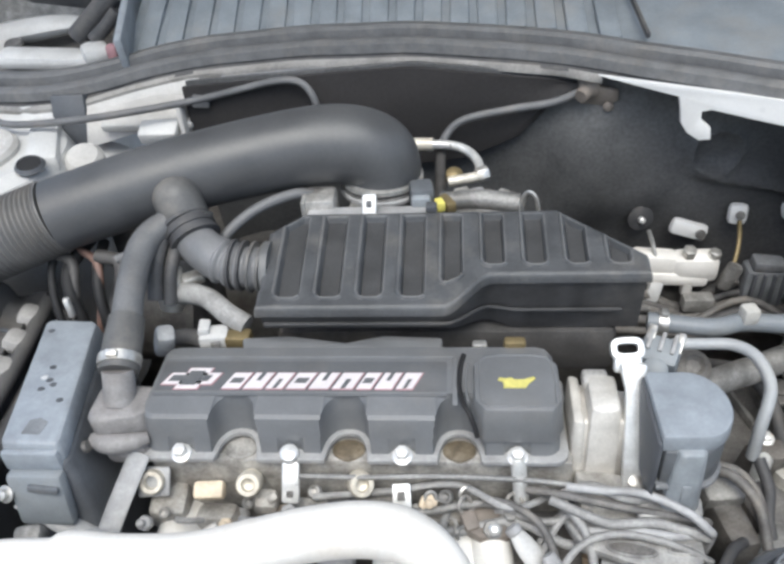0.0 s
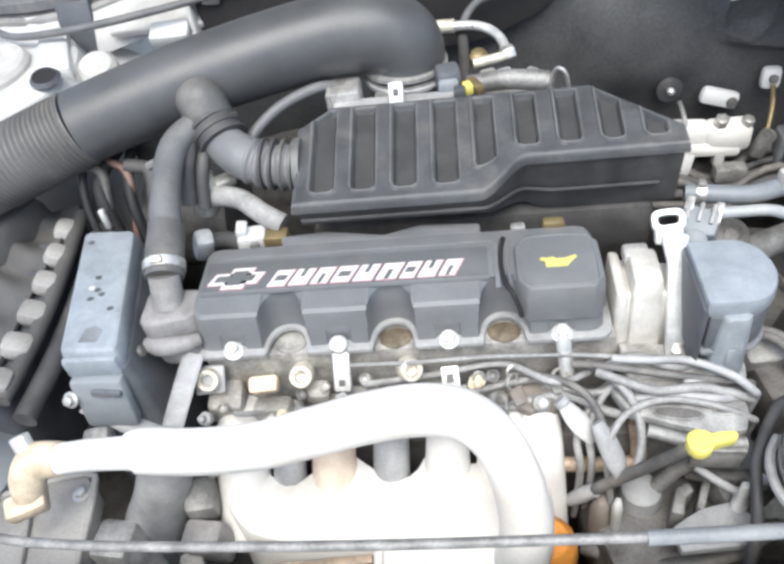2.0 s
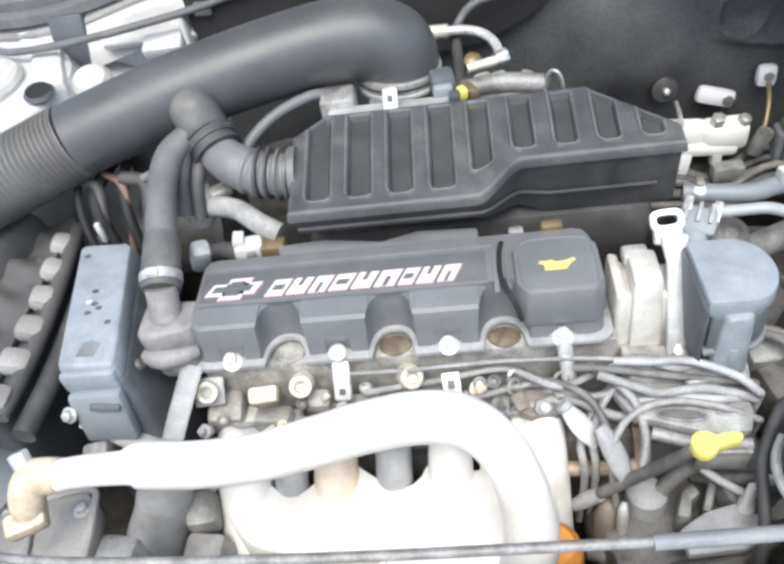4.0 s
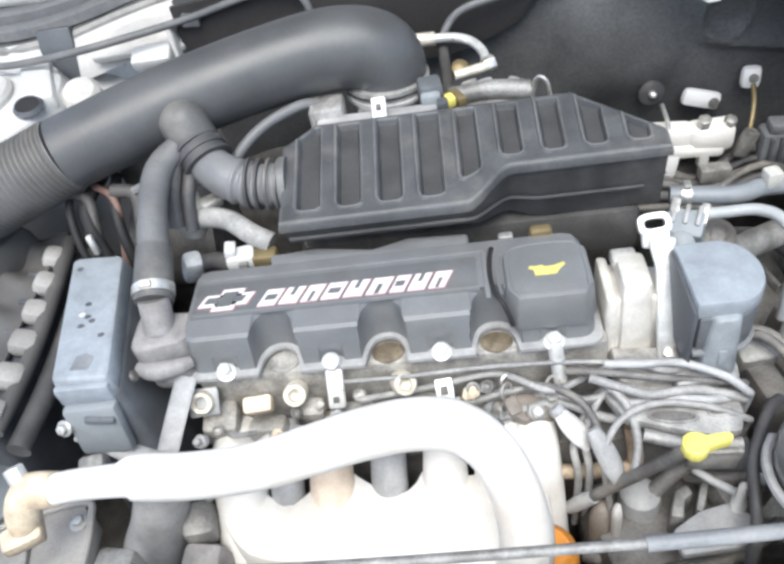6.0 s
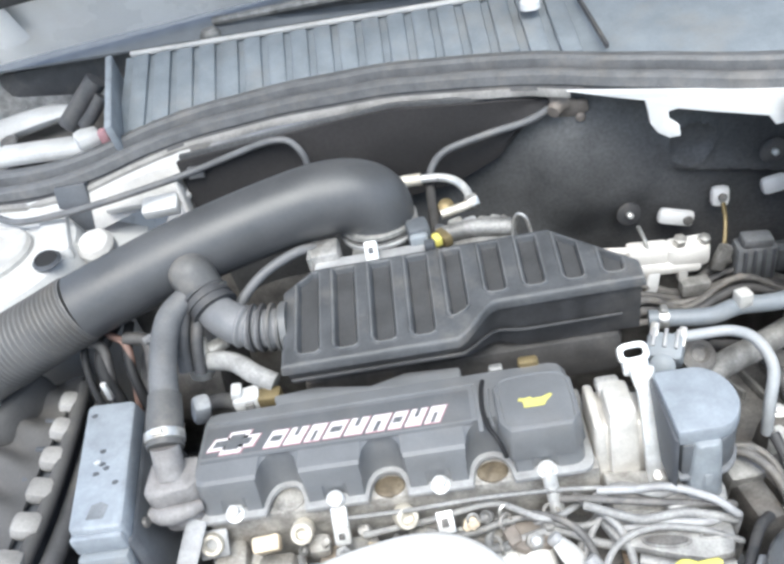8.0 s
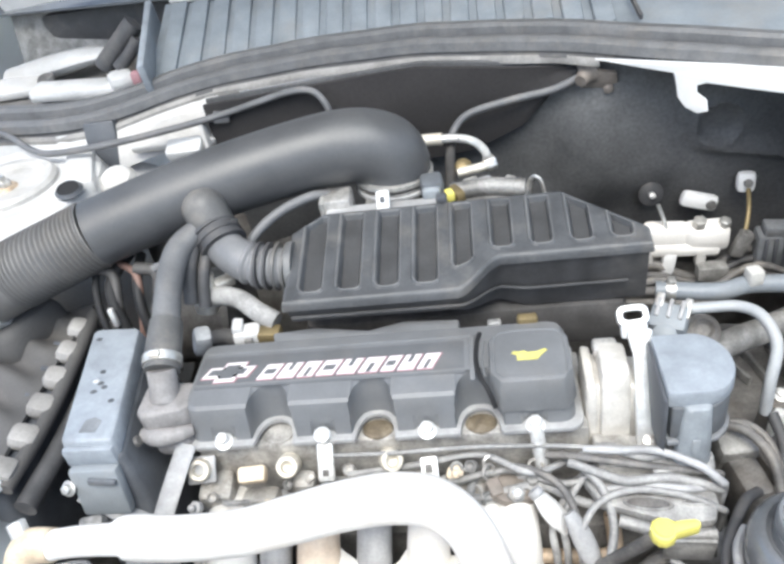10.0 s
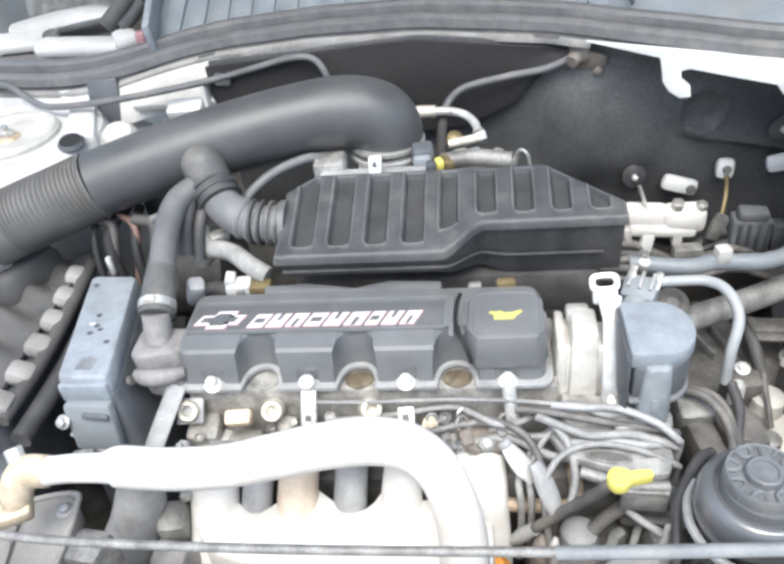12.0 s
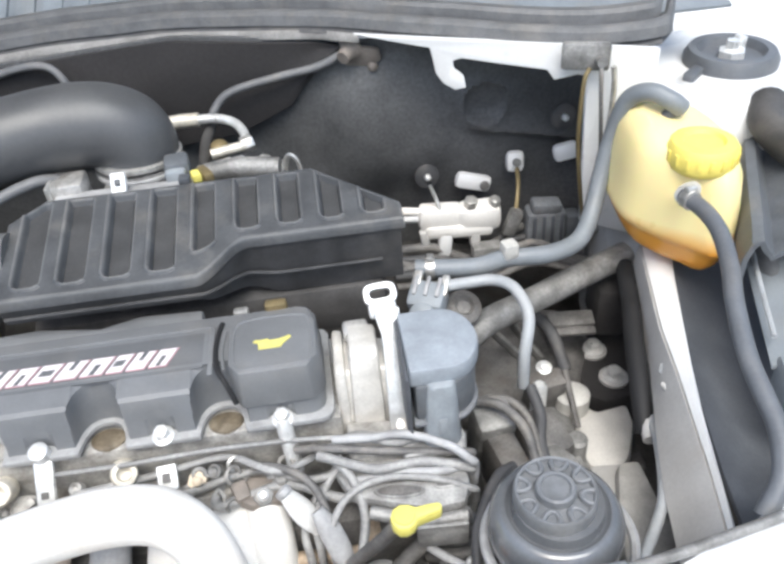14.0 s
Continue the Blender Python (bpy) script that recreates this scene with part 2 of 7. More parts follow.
def tube(pts, r=0.005, seg=14, step=8, ribs=None, bm=None, caps=True, squash=1.0):
    """A hose along a smooth line; a fourth number in a point is its radius. ribs: (from, to, count, depth)."""
    pts = [tuple(q) + ((r,) if len(q) == 3 else ()) for q in pts]
    line = smooth_path(pts, step)
    if ribs:
        a, b, count, depth = ribs
        dense, n = [], len(line) - 1
        for k in range(n * 10 + 1):
            u = k / 10
            i = min(int(u), n - 1)
            f = k / (n * 10)
            q = line[i] + (line[i + 1] - line[i]) * (u - i)
            if a <= f <= b:
                q = q.copy()
                q[3] += depth * math.sin((f - a) / (b - a) * count * 2 * math.pi)
            elif k % 10:
                continue
            dense.append(q)
        line = dense
    b = bmesh.new() if bm is None else bm
    rings = []
    up = Vector((0, 0, 1))
    prev = None
    for i, q in enumerate(line):
        c = Vector(q[:3])
        d = Vector(line[min(i + 1, len(line) - 1)][:3]) - Vector(line[max(i - 1, 0)][:3])
        d.normalize()
        if prev is None:
            s = d.cross(up) if abs(d.z) < 0.95 else d.cross(Vector((0, 1, 0)))
        else:
            s = prev - d * prev.dot(d)
        s.normalize()
        prev = s
        u = s.cross(d)
        rings.append([b.verts.new(c + (s * math.cos(a) + u * math.sin(a) * squash) * q[3]) for a in (2 * math.pi * k / seg for k in range(seg))])
    for r0, r1 in zip(rings, rings[1:]):
        for k in range(seg):
            b.faces.new((r0[k], r0[(k + 1) % seg], r1[(k + 1) % seg], r1[k]))
    if caps:
        b.faces.new(rings[0][::-1])
        b.faces.new(rings[-1])
    return b


def lathe(profile, m=Matrix(), seg=32, bm=None):
    """A turned body: profile of (radius, height), placed by m."""
    b = bmesh.new()
    rings = []
    for r, h in profile:
        rings.append([b.verts.new((max(r, 1e-5) * math.cos(a), max(r, 1e-5) * math.sin(a), h)) for a in (2 * math.pi * k / seg for k in range(seg))])
    for r0, r1 in zip(rings, rings[1:]):
        for k in range(seg):
            b.faces.new((r0[k], r0[(k + 1) % seg], r1[(k + 1) % seg], r1[k]))
    b.faces.new(rings[0][::-1])
    b.faces.new(rings[-1])
    b.transform(m)
    return join(bm, b)


def prism(outline, z0, z1, w=0.001, m=None, bm=None, top=None):
    """An outline (x, y) raised from z0 to z1; top: another outline with as many points."""
    b = bmesh.new()
    lo = [b.verts.new((x, y, z0)) for x, y in outline]
    hi = [b.verts.new((x, y, z1)) for x, y in (top or outline)]
    n = len(lo)
    for k in range(n):
        b.faces.new((lo[k], lo[(k + 1) % n], hi[(k + 1) % n], hi[k]))
    b.faces.new(lo[::-1])
    b.faces.new(hi)
    if w:
        bmesh.ops.recalc_face_normals(b, faces=b.faces)
        bev(b, w, limit=40)
    if m is not None:
        b.transform(m)
    return join(bm, b)


def sheet(rows, thick=0.002):
    """A curved panel from rows of points, given a thickness downwards along its normals."""
    b = bmesh.new()
    g = [[b.verts.new(p) for p in row] for row in rows]
    for r0, r1 in zip(g, g[1:]):
        for k in range(len(r0) - 1):
            b.faces.new((r0[k], r0[k + 1], r1[k + 1], r1[k]))
    bmesh.ops.recalc_face_normals(b, faces=b.faces)
    bmesh.ops.solidify(b, geom=b.faces[:], thickness=thick)
    return b


def quilt(rows, d):
    """A panel from rows of points, thickened by the vector d."""
    b = bmesh.new()
    front = [[b.verts.new(p) for p in row] for row in rows]
    rear = [[b.verts.new(Vector(p) + Vector(d)) for p in row] for row in rows]
    for g, flip in ((front, 1), (rear, -1)):
        for r0, r1 in zip(g, g[1:]):
            for k in range(len(r0) - 1):
                b.faces.new((r0[k], r0[k + 1], r1[k + 1], r1[k])[::flip])
    for a, c in ((front[0], rear[0]), (front[-1], rear[-1]), ([r[0] for r in front], [r[0] for r in rear]), ([r[-1] for r in front], [r[-1] for r in rear])):
        for k in range(len(a) - 1):
            b.faces.new((a[k], a[k + 1], c[k + 1], c[k]))
    return b


def ring_plate(outer, inner, z0, z1, m):
    """A flat plate between two outlines of as many points: a real hole through it."""
    b = bmesh.new()
    loops = [[b.verts.new((x, y, z)) for x, y in o] for o, z in ((outer, z0), (outer, z1), (inner, z1), (inner, z0))]
    n = len(outer)
    for a, c in zip(loops, loops[1:] + loops[:1]):
        for k in range(n):
            b.faces.new((a[k], a[(k + 1) % n], c[(k + 1) % n], c[k]))
    bmesh.ops.recalc_face_normals(b, faces=b.faces)
    bev(b, 0.0009, limit=50)
    b.transform(m)
    return b


def circle(cx, cy, r, n=24, a0=0, a1=2 * math.pi):
    return [(cx + r * math.cos(a0 + (a1 - a0) * k / n), cy + r * math.sin(a0 + (a1 - a0) * k / n)) for k in range(n)]


def align(p, d):
    """The pose that turns z to the direction d at p."""
    return Matrix.Translation(p) @ Vector(d).to_track_quat("Z", "Y").to_matrix().to_4x4()


def bolt(name, p, d=(0, 0, 1), r=0.006, h=0.006, mat=None, parent=None, label=""):
    """A flanged hexagon bolt head."""
    m = align(p, d)
    b = lathe([(r * 1.5, 0), (r * 1.5, h * 0.22), (r * 1.25, h * 0.3)], m, 20)
    b = prism(circle(0, 0, r, 6), h * 0.3, h, 0.0006, m, b)
    return part(name, b, mat or M_STEEL, parent, label)


def hose_clamp(p, d, r, parent, name="hose_clamp"):
    m = align(p, d)
    b = lathe([(r, -0.004), (r + 0.0012, -0.004), (r + 0.0012, 0.004), (r, 0.004)], m, 28)
    b2 = bmesh.new()
    bmesh.ops.create_cube(b2, size=1)
    for v in b2.verts:
        v.co = Vector((v.co.x * 0.009, v.co.y * 0.005 + r + 0.002, v.co.z * 0.006))
    bev(b2, 0.001)
    b2.transform(m)
    return part(name, join(b, b2), M_STEEL, parent, "zinc hose clamp")


def cable(name, pts, r, mat, label, category="cable", group="", seg=10):
    return solid(name, tube(pts, r, seg, 8), mat, label, category, group)


# ======== the setting: body shell round the engine bay ========
M_FOAM = material("grey_foam", (0.235, 0.245, 0.255), 0.55, vary=0.2, dirt=DUST, dirt_amount=0.3)
M_SEAL = material("weathered_seal_rubber", (0.135, 0.137, 0.14), 0.6, vary=0.2, scale=60, dirt=DUST, dirt_amount=0.25)
M_FLANGE = material("grimy_paint", (0.25, 0.243, 0.23), 0.5, vary=0.3, scale=25, dirt=(0.07, 0.065, 0.06), dirt_amount=0.6)


M_BLACKISH = material("dark_fold_rubber", (0.066, 0.063, 0.061), 0.6, vary=0.3, dirt=DUST, dirt_amount=0.2)


M_BLACK = material("deep_black_rubber", (0.015, 0.015, 0.016), 0.7, vary=0.2)


def ground():
    b = bmesh.new()
    bmesh.ops.create_grid(b, x_segments=4, y_segments=4, size=60)
    # ground out of view, its pale colour added to bounce light upwards
    solid("ground", b, M_BOUNCE_GROUND, "unseen ground under the car, made pale to bounce light", "ground", kind="structure")


def bay_shell():
    """Lower walls and floor of the engine bay, dark and oily."""
    bay = thing("engine_bay", "dark oily lower walls of the engine bay", "car body", (0, 0.1, 0.3), kind="structure")
    part("undertray", box(0.02, 0.1, 0.34, 1.25, 0.66, 0.02), M_DARK, bay)
    part("firewall_lower", box(0.02, 0.445, 0.52, 1.25, 0.02, 0.36), M_DARK, bay)
    part("inner_wing_side", box(-0.60, 0.1, 0.55, 0.02, 0.64, 0.40), M_DARK, bay)
    part("inner_wing_side", box(0.66, 0.1, 0.55, 0.02, 0.64, 0.40), M_DARK, bay)
    part("fan_shroud", box(0.0, -0.215, 0.55, 1.15, 0.03, 0.40), M_DARK, bay)


def seal_line(x):
    """Plan of the rubber seal along the cowl: depth and height."""
    xs = [-0.75, -0.60, -0.47, -0.40, -0.336, -0.277, -0.143, 0.0, 0.151, 0.234, 0.313, 0.363, 0.42, 0.46]
    ys = [0.535, 0.475, 0.437, 0.437, 0.457, 0.476, 0.482, 0.46, 0.412, 0.362, 0.328, 0.306, 0.292, 0.285]
    zs = [0.85, 0.85, 0.857, 0.862, 0.872, 0.878, 0.885, 0.892, 0.893, 0.893, 0.89, 0.887, 0.885, 0.885]
    return float(np.interp(x, xs, ys)), float(np.interp(x, xs, zs))


def cowl():
    xs = np.linspace(-0.74, 0.455, 60)
    line = [(x, *seal_line(x)) for x in xs]
    # rubber seal: a lip and a bead
    seal = thing("bonnet_seal", "black rubber seal strip along the cowl edge", "seal", (0, 0.45, 0.88))
    tail = [(0.475, 0.292, 0.886), (0.495, 0.315, 0.888), (0.515, 0.36, 0.895), (0.53, 0.42, 0.905)]
    pts = line[::3] + tail
    fine = [tuple(q) for q in smooth_path(pts, 4)]
    part("bead", sheet([[(x, y + a, z + h) for x, y, z in fine] for a, h in ((-0.008, -0.006), (-0.006, 0.004), (-0.001, 0.0075), (0.006, 0.008), (0.0125, 0.005), (0.0145, -0.004))], 0.002), M_SEAL, seal)
    part("lip", sheet([[(x, y + a, z + h) for x, y, z in fine] for a, h in ((0.0195, 0.000), (0.021, 0.012), (0.025, 0.0155), (0.034, 0.016), (0.043, 0.013), (0.046, 0.003))], 0.002), M_SEAL, seal)
    part("channel", sheet([[(x, y - 0.010, z - 0.012) for x, y, z in pts], [(x, y + 0.002, z + 0.0) for x, y, z in pts], [(x, y + 0.020, z + 0.001) for x, y, z in pts], [(x, y + 0.042, z + 0.006) for x, y, z in pts]], 0.003), M_RUBBER, seal)
    # pinch-weld flange of the body, pale paint
    near = [q for q in line if q[0] < 0.20]
    fl = [[(x, y - 0.010, z - 0.010) for x, y, z in near], [(x, y - 0.014, z - 0.014) for x, y, z in near], [(x, y - 0.015, z - 0.018 - (0.014 if x < -0.24 else 0)) for x, y, z in near]]
    solid("cowl_flange", sheet(fl, 0.002), M_FLANGE, "dusty grey body flange below the rubber seal", "car body", kind="structure")
    # cowl grille behind the seal
    grille = thing("cowl_grille", "grey plastic cowl panel with upright ribs below the windscreen", "cowl panel", (0, 0.55, 0.9))
    gx = np.linspace(-0.36, 0.56, 110)
    rows = []
    for k in range(9):
        u = k / 8
        row = []
        for x in gx:
            y, z = seal_line(min(x, 0.455))
            y0, z0 = y + 0.034, z + 0.005
            y1 = 0.63 - 0.25 * max(0, x + 0.36) ** 1.0 * 0.55
            z1 = 0.935
            row.append((x, y0 + (y1 - y0) * u, z0 + (z1 - z0) * u))
        rows.append(row)
    part("panel", sheet(rows, 0.003), M_GRILLE, grille)
    for k in range(18):
        x = -0.334 + k * 0.0318
        y, z = seal_line(x)
        y1 = 0.63 - 0.25 * (x + 0.36) * 0.55
        a, c = Vector((x, y + 0.044, z + 0.010)), Vector((x, y1 - 0.006, 0.937))
        mid = (a + c) / 2
        d = c - a
        part("rib", box(mid.x, mid.y, mid.z, 0.0225, d.length, 0.0065, 0.0028, (math.degrees(math.atan2(d.z, d.y)), 0, 0)), M_GRILLE, grille)
    part("rim", tube([(x, 0.63 - 0.25 * (x + 0.36) * 0.55 - 0.002, 0.940) for x in np.linspace(-0.35, 0.22, 10)], 0.004, 8, 4), M_GREYPAINT, grille, "pale upper rim")
    part("end_wall", box(-0.364, 0.545, 0.905, 0.010, 0.16, 0.05, 0.003, (14, 0, 10)), M_BLUEGREY, grille)
    part("seam", box(0.235, 0.46, 0.925, 0.004, 0.12, 0.006, 0.001, (12, 0, 4)), M_RUBBER, grille)
    # windscreen
    ws = thing("windscreen", "tinted windscreen glass, black lower band greyed for reflected sky", "windscreen", (0, 0.62, 0.94), kind="structure")
    lo = [(x, 0.645 - 0.25 * max(0, x + 0.36) * 0.55 if x > -0.36 else 0.645 + (-0.36 - x) * 0.15, 0.94) for x in np.linspace(-0.75, 0.62, 24)]
    part("band", sheet([lo, [(x, y + 0.05, z + 0.024) for x, y, z in lo]], 0.004), M_BAND_SHEEN, ws)
    part("pane", sheet([[(x, y + 0.05, z + 0.024) for x, y, z in lo], [(x, y + 0.4, z + 0.24) for x, y, z in lo], [(x, y + 0.72, z + 0.44) for x, y, z in lo]], 0.005), M_GLASS, ws)
    # wiper lying on the glass
    wiper = thing("wiper", "black wiper arm and blade resting on the windscreen", "wiper", (-0.2, 0.6, 0.95))
    part("blade", tube([(-0.24, 0.665, 0.952), (0.0, 0.60, 0.955), (0.21, 0.54, 0.956)], 0.005, 8, 6), M_RUBBER, wiper)
    part("arm", tube([(-0.23, 0.645, 0.955), (0.0, 0.585, 0.968), (0.2, 0.53, 0.962)], 0.0055, 8, 6), M_GREYMETAL, wiper)
    part("pivot_cap", lathe([(0.014, 0), (0.014, 0.012), (0.009, 0.018)], Matrix.Translation((-0.235, 0.625, 0.935)), 18), M_GREYMETAL, wiper)
    part("washer_jet", lathe([(0.012, 0), (0.012, 0.008), (0.006, 0.014)], Matrix.Translation((0.175, 0.50, 0.936)), 16), M_WHITE, wiper)
    far = thing("wiper", "black wiper blade lying higher across the windscreen", "wiper", (-0.45, 0.74, 0.99))
    part("blade", tube([(-0.66, 0.748, 0.998), (-0.569, 0.732, 0.992), (-0.424, 0.716, 0.984), (-0.278, 0.700, 0.976)], 0.012, 8, 6, squash=0.6), M_RUBBER, far)
    part("arm", tube([(-0.66, 0.742, 1.008), (-0.50, 0.726, 1.002), (-0.40, 0.719, 0.996)], 0.006, 8, 6), M_CONN, far)
    # dashboard top seen through the glass
    solid("dashboard", box(0, 0.95, 0.90, 1.2, 0.5, 0.06, 0.02), M_RUBBER, "dark dashboard behind the windscreen", "dashboard")
    # drain corner at the far end of the cowl, with loose white parts in it
    cn = thing("cowl_drain_corner", "dark cowl corner holding dusty pale metal parts", "car body", (-0.48, 0.58, 0.85), kind="structure")
    part("recess", box(-0.50, 0.62, 0.845, 0.26, 0.20, 0.01, 0.002), M_DARK, cn)
    part("back_wall", box(-0.50, 0.72, 0.90, 0.28, 0.012, 0.11, 0.003, (-20, 0, 8)), M_GREYMETAL, cn)
    part("white_arm", tube([(-0.63, 0.625, 0.865, 0.020), (-0.56, 0.628, 0.872, 0.026), (-0.50, 0.632, 0.878, 0.022), (-0.465, 0.632, 0.878, 0.012)], 0.012, 12, 5, squash=0.6), M_TOWER, cn)
    part("white_plate", box(-0.485, 0.545, 0.862, 0.13, 0.045, 0.018, 0.007, (0, 5, 4)), M_TOWER, cn)
    part("white_lug", box(-0.418, 0.540, 0.870, 0.034, 0.044, 0.020, 0.008, (0, 0, 30)), M_TOWER, cn)
    part("white_plate", box(-0.60, 0.585, 0.862, 0.10, 0.05, 0.012, 0.004, (8, 0, 4)), M_GREYPAINT, cn)
    part("dark_strut", tube([(-0.452, 0.570, 0.880), (-0.422, 0.576, 0.905), (-0.392, 0.582, 0.930)], 0.014, 10, 4), M_RUBBER, cn)
    part("dark_strut", tube([(-0.425, 0.558, 0.880), (-0.405, 0.562, 0.895), (-0.388, 0.568, 0.912)], 0.009, 10, 4), M_RUBBER, cn)
    part("hole", lathe([(0.013, 0), (0.011, 0.004)], align((-0.545, 0.575, 0.872), (0, -0.2, 1)), 16), M_DARK, cn)
    part("red_stop", box(-0.388, 0.526, 0.874, 0.014, 0.014, 0.020, 0.004), M_RED, cn, "small red stopper")


def firewall():
    wall = thing("firewall", "black sound-insulation mat covering the firewall", "firewall", (0.1, 0.42, 0.6), kind="structure")
    rows = []
    for k in range(73):
        u = k / 72
        z = 0.868 - 0.29 * u
        row = []
        for x in np.linspace(-0.262, 0.475, 180):
            y = 0.417 if x < 0.1 else 0.417 - (x - 0.1) * 0.13
            # shallow pressings in the mat
            y += 0.008 * math.sin(x * 16 + 1) * math.sin(u * 5) + 0.03 * u * u
            y -= 0.010 * math.exp(-((x - 0.33) / 0.035) ** 2 - ((z - 0.80) / 0.03) ** 2)
            y -= 0.03 * math.exp(-((x - 0.16) / 0.05) ** 2) * u
            # rounded bulge in the middle and a pressed ridge towards the wing
            q = math.hypot((x - 0.215) / 0.080, (z - 0.765) / 0.092)
            f = min(1, max(0, (1.15 - q) / 0.60))
            y -= 0.008 * f * f * (3 - 2 * f)
            e = z - (0.757 - 0.19 * (x - 0.31))
            y -= 0.012 * math.exp(-(e / (0.016 if e > 0 else 0.005)) ** 2) / (1 + math.exp(-(x - 0.312) / 0.006))
            w = math.hypot(x - 0.327, z - 0.788) / 0.025
            y += 0.009 * (1 - w ** 4) if w < 1 else 0
            y -= 0.004 * math.exp(-((w - 1.08) / 0.16) ** 2)
            sy, sz = seal_line(x)
            if k == 0:
                top = max(0.866, min(sz - 0.004, sz - 0.016 + 0.41 * (sy - 0.015 - y)))
            row.append((x, y, top if k == 0 else z))
        rows.append(row)
    part("mat", quilt(rows, (0, 0.006, 0)), M_MAT, wall)
    # shade under the cowl, put in as a dark sheet along the top
    shade_rows = []
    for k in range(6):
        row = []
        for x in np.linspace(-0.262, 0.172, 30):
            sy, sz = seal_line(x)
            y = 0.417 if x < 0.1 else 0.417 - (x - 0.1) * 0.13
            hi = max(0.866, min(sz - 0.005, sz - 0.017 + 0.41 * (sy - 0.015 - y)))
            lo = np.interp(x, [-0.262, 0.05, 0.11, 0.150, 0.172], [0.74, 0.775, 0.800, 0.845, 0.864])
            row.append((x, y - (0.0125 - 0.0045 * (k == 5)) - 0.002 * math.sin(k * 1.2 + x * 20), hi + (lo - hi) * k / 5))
        shade_rows.append(row)
    part("upper_shade", quilt(shade_rows, (0, 0.005, 0)), M_SHADE_AND_BLACK, wall, "dark sheet for the cowl's shade along the firewall top")
    # fixing buttons and tabs
    for x, y, z in ((0.259, 0.394, 0.697), (0.415, 0.372, 0.765)):
        m = align((x, y, z), (0.05, -1, 0.15))
        part("fixing_washer", lathe([(0.015, 0), (0.015, 0.002), (0.010, 0.004)], m, 24), M_RUBBER, wall)
        part("stud", lathe([(0.004, 0), (0.004, 0.009), (0.002, 0.011)], m, 12), M_BRIGHT, wall)
    part("pale_clip", box(0.313, 0.383, 0.688, 0.044, 0.014, 0.021, 0.0065, (-10, 14, -8)), M_WHITE, wall, "white plastic clip")
    part("clip_hole", lathe([(0.006, 0), (0.006, 0.003)], align((0.325, 0.376, 0.685), (0.1, -1, 0.2)), 14), M_GREYMETAL, wall)
    part("pale_clip", box(0.362, 0.377, 0.712, 0.022, 0.014, 0.026, 0.0065, (-10, 0, -8)), M_WHITE, wall, "white plastic clip")
    part("clip_hole", lathe([(0.005, 0), (0.005, 0.003)], align((0.362, 0.370, 0.714), (0.1, -1, 0.2)), 14), M_GREYMETAL, wall)
    part("pale_clip", box(0.420, 0.368, 0.722, 0.030, 0.014, 0.022, 0.0065, (-10, -14, -8)), M_WHITE, wall, "white plastic clip")
    part("grommet_plate", prism([(-0.016, -0.010), (0.012, -0.012), (0.024, -0.004), (0.022, 0.010), (0.004, 0.014), (-0.014, 0.010)], 0, 0.006, 0.002, align((0.192, 0.398, 0.853), (-0.15, -0.9, -0.35))), M_GROMMET, wall, "brownish cable plate")
    part("plate_screw", lathe([(0.0055, 0), (0.0055, 0.003), (0.003, 0.005)], align((0.205, 0.391, 0.842), (-0.15, -0.9, -0.1)), 14), M_GROMMET, wall)
    part("grommet", lathe([(0.013, 0), (0.014, 0.004), (0.009, 0.010), (0.007, 0.020)], align((0.185, 0.398, 0.862), (-0.6, -0.8, -0.25)), 24), M_GROMMET, wall, "brownish grommet where the cable enters")
    # white painted cowl side with its hooked tab
    side = thing("cowl_side_panel", "white painted cowl edge with a hooked tab", "car body", (0.35, 0.35, 0.8), kind="structure")
    hook = [(0.186, 0.905), (0.190, 0.8875), (0.221, 0.8835), (0.257, 0.879), (0.260, 0.866), (0.262, 0.853), (0.269, 0.843), (0.280, 0.837), (0.290, 0.840), (0.288, 0.852), (0.279, 0.859), (0.278, 0.867), (0.286, 0.870),
            (0.321, 0.866), (0.362, 0.862), (0.369, 0.852), (0.390, 0.857), (0.398, 0.855), (0.402, 0.770), (0.406, 0.690), (0.452, 0.675), (0.464, 0.670), (0.462, 0.90)]
    m = Matrix(((1, 0, 0, 0), (0, 0, 1, 0), (0, 1, 0, 0), (0, 0, 0, 1)))
    edge = prism(hook, 0.0, 0.006, 0.0008, m)
    for v in edge.verts:
        y, z = seal_line(v.co.x)
        v.co.y += y - 0.027
        v.co.z = min(v.co.z, z - 0.006)
    part("hooked_edge", edge, M_WHITE, side)
    part("bracket", box(0.392, 0.262, 0.879, 0.044, 0.010, 0.026, 0.003, (0, 0, -20)), M_GREYMETAL, side, "small grey bracket")
    part("bracket_stud", lathe([(0.005, 0), (0.005, 0.008)], align((0.402, 0.253, 0.876), (0, -1, 0.2)), 14), M_GREYMETAL, side)


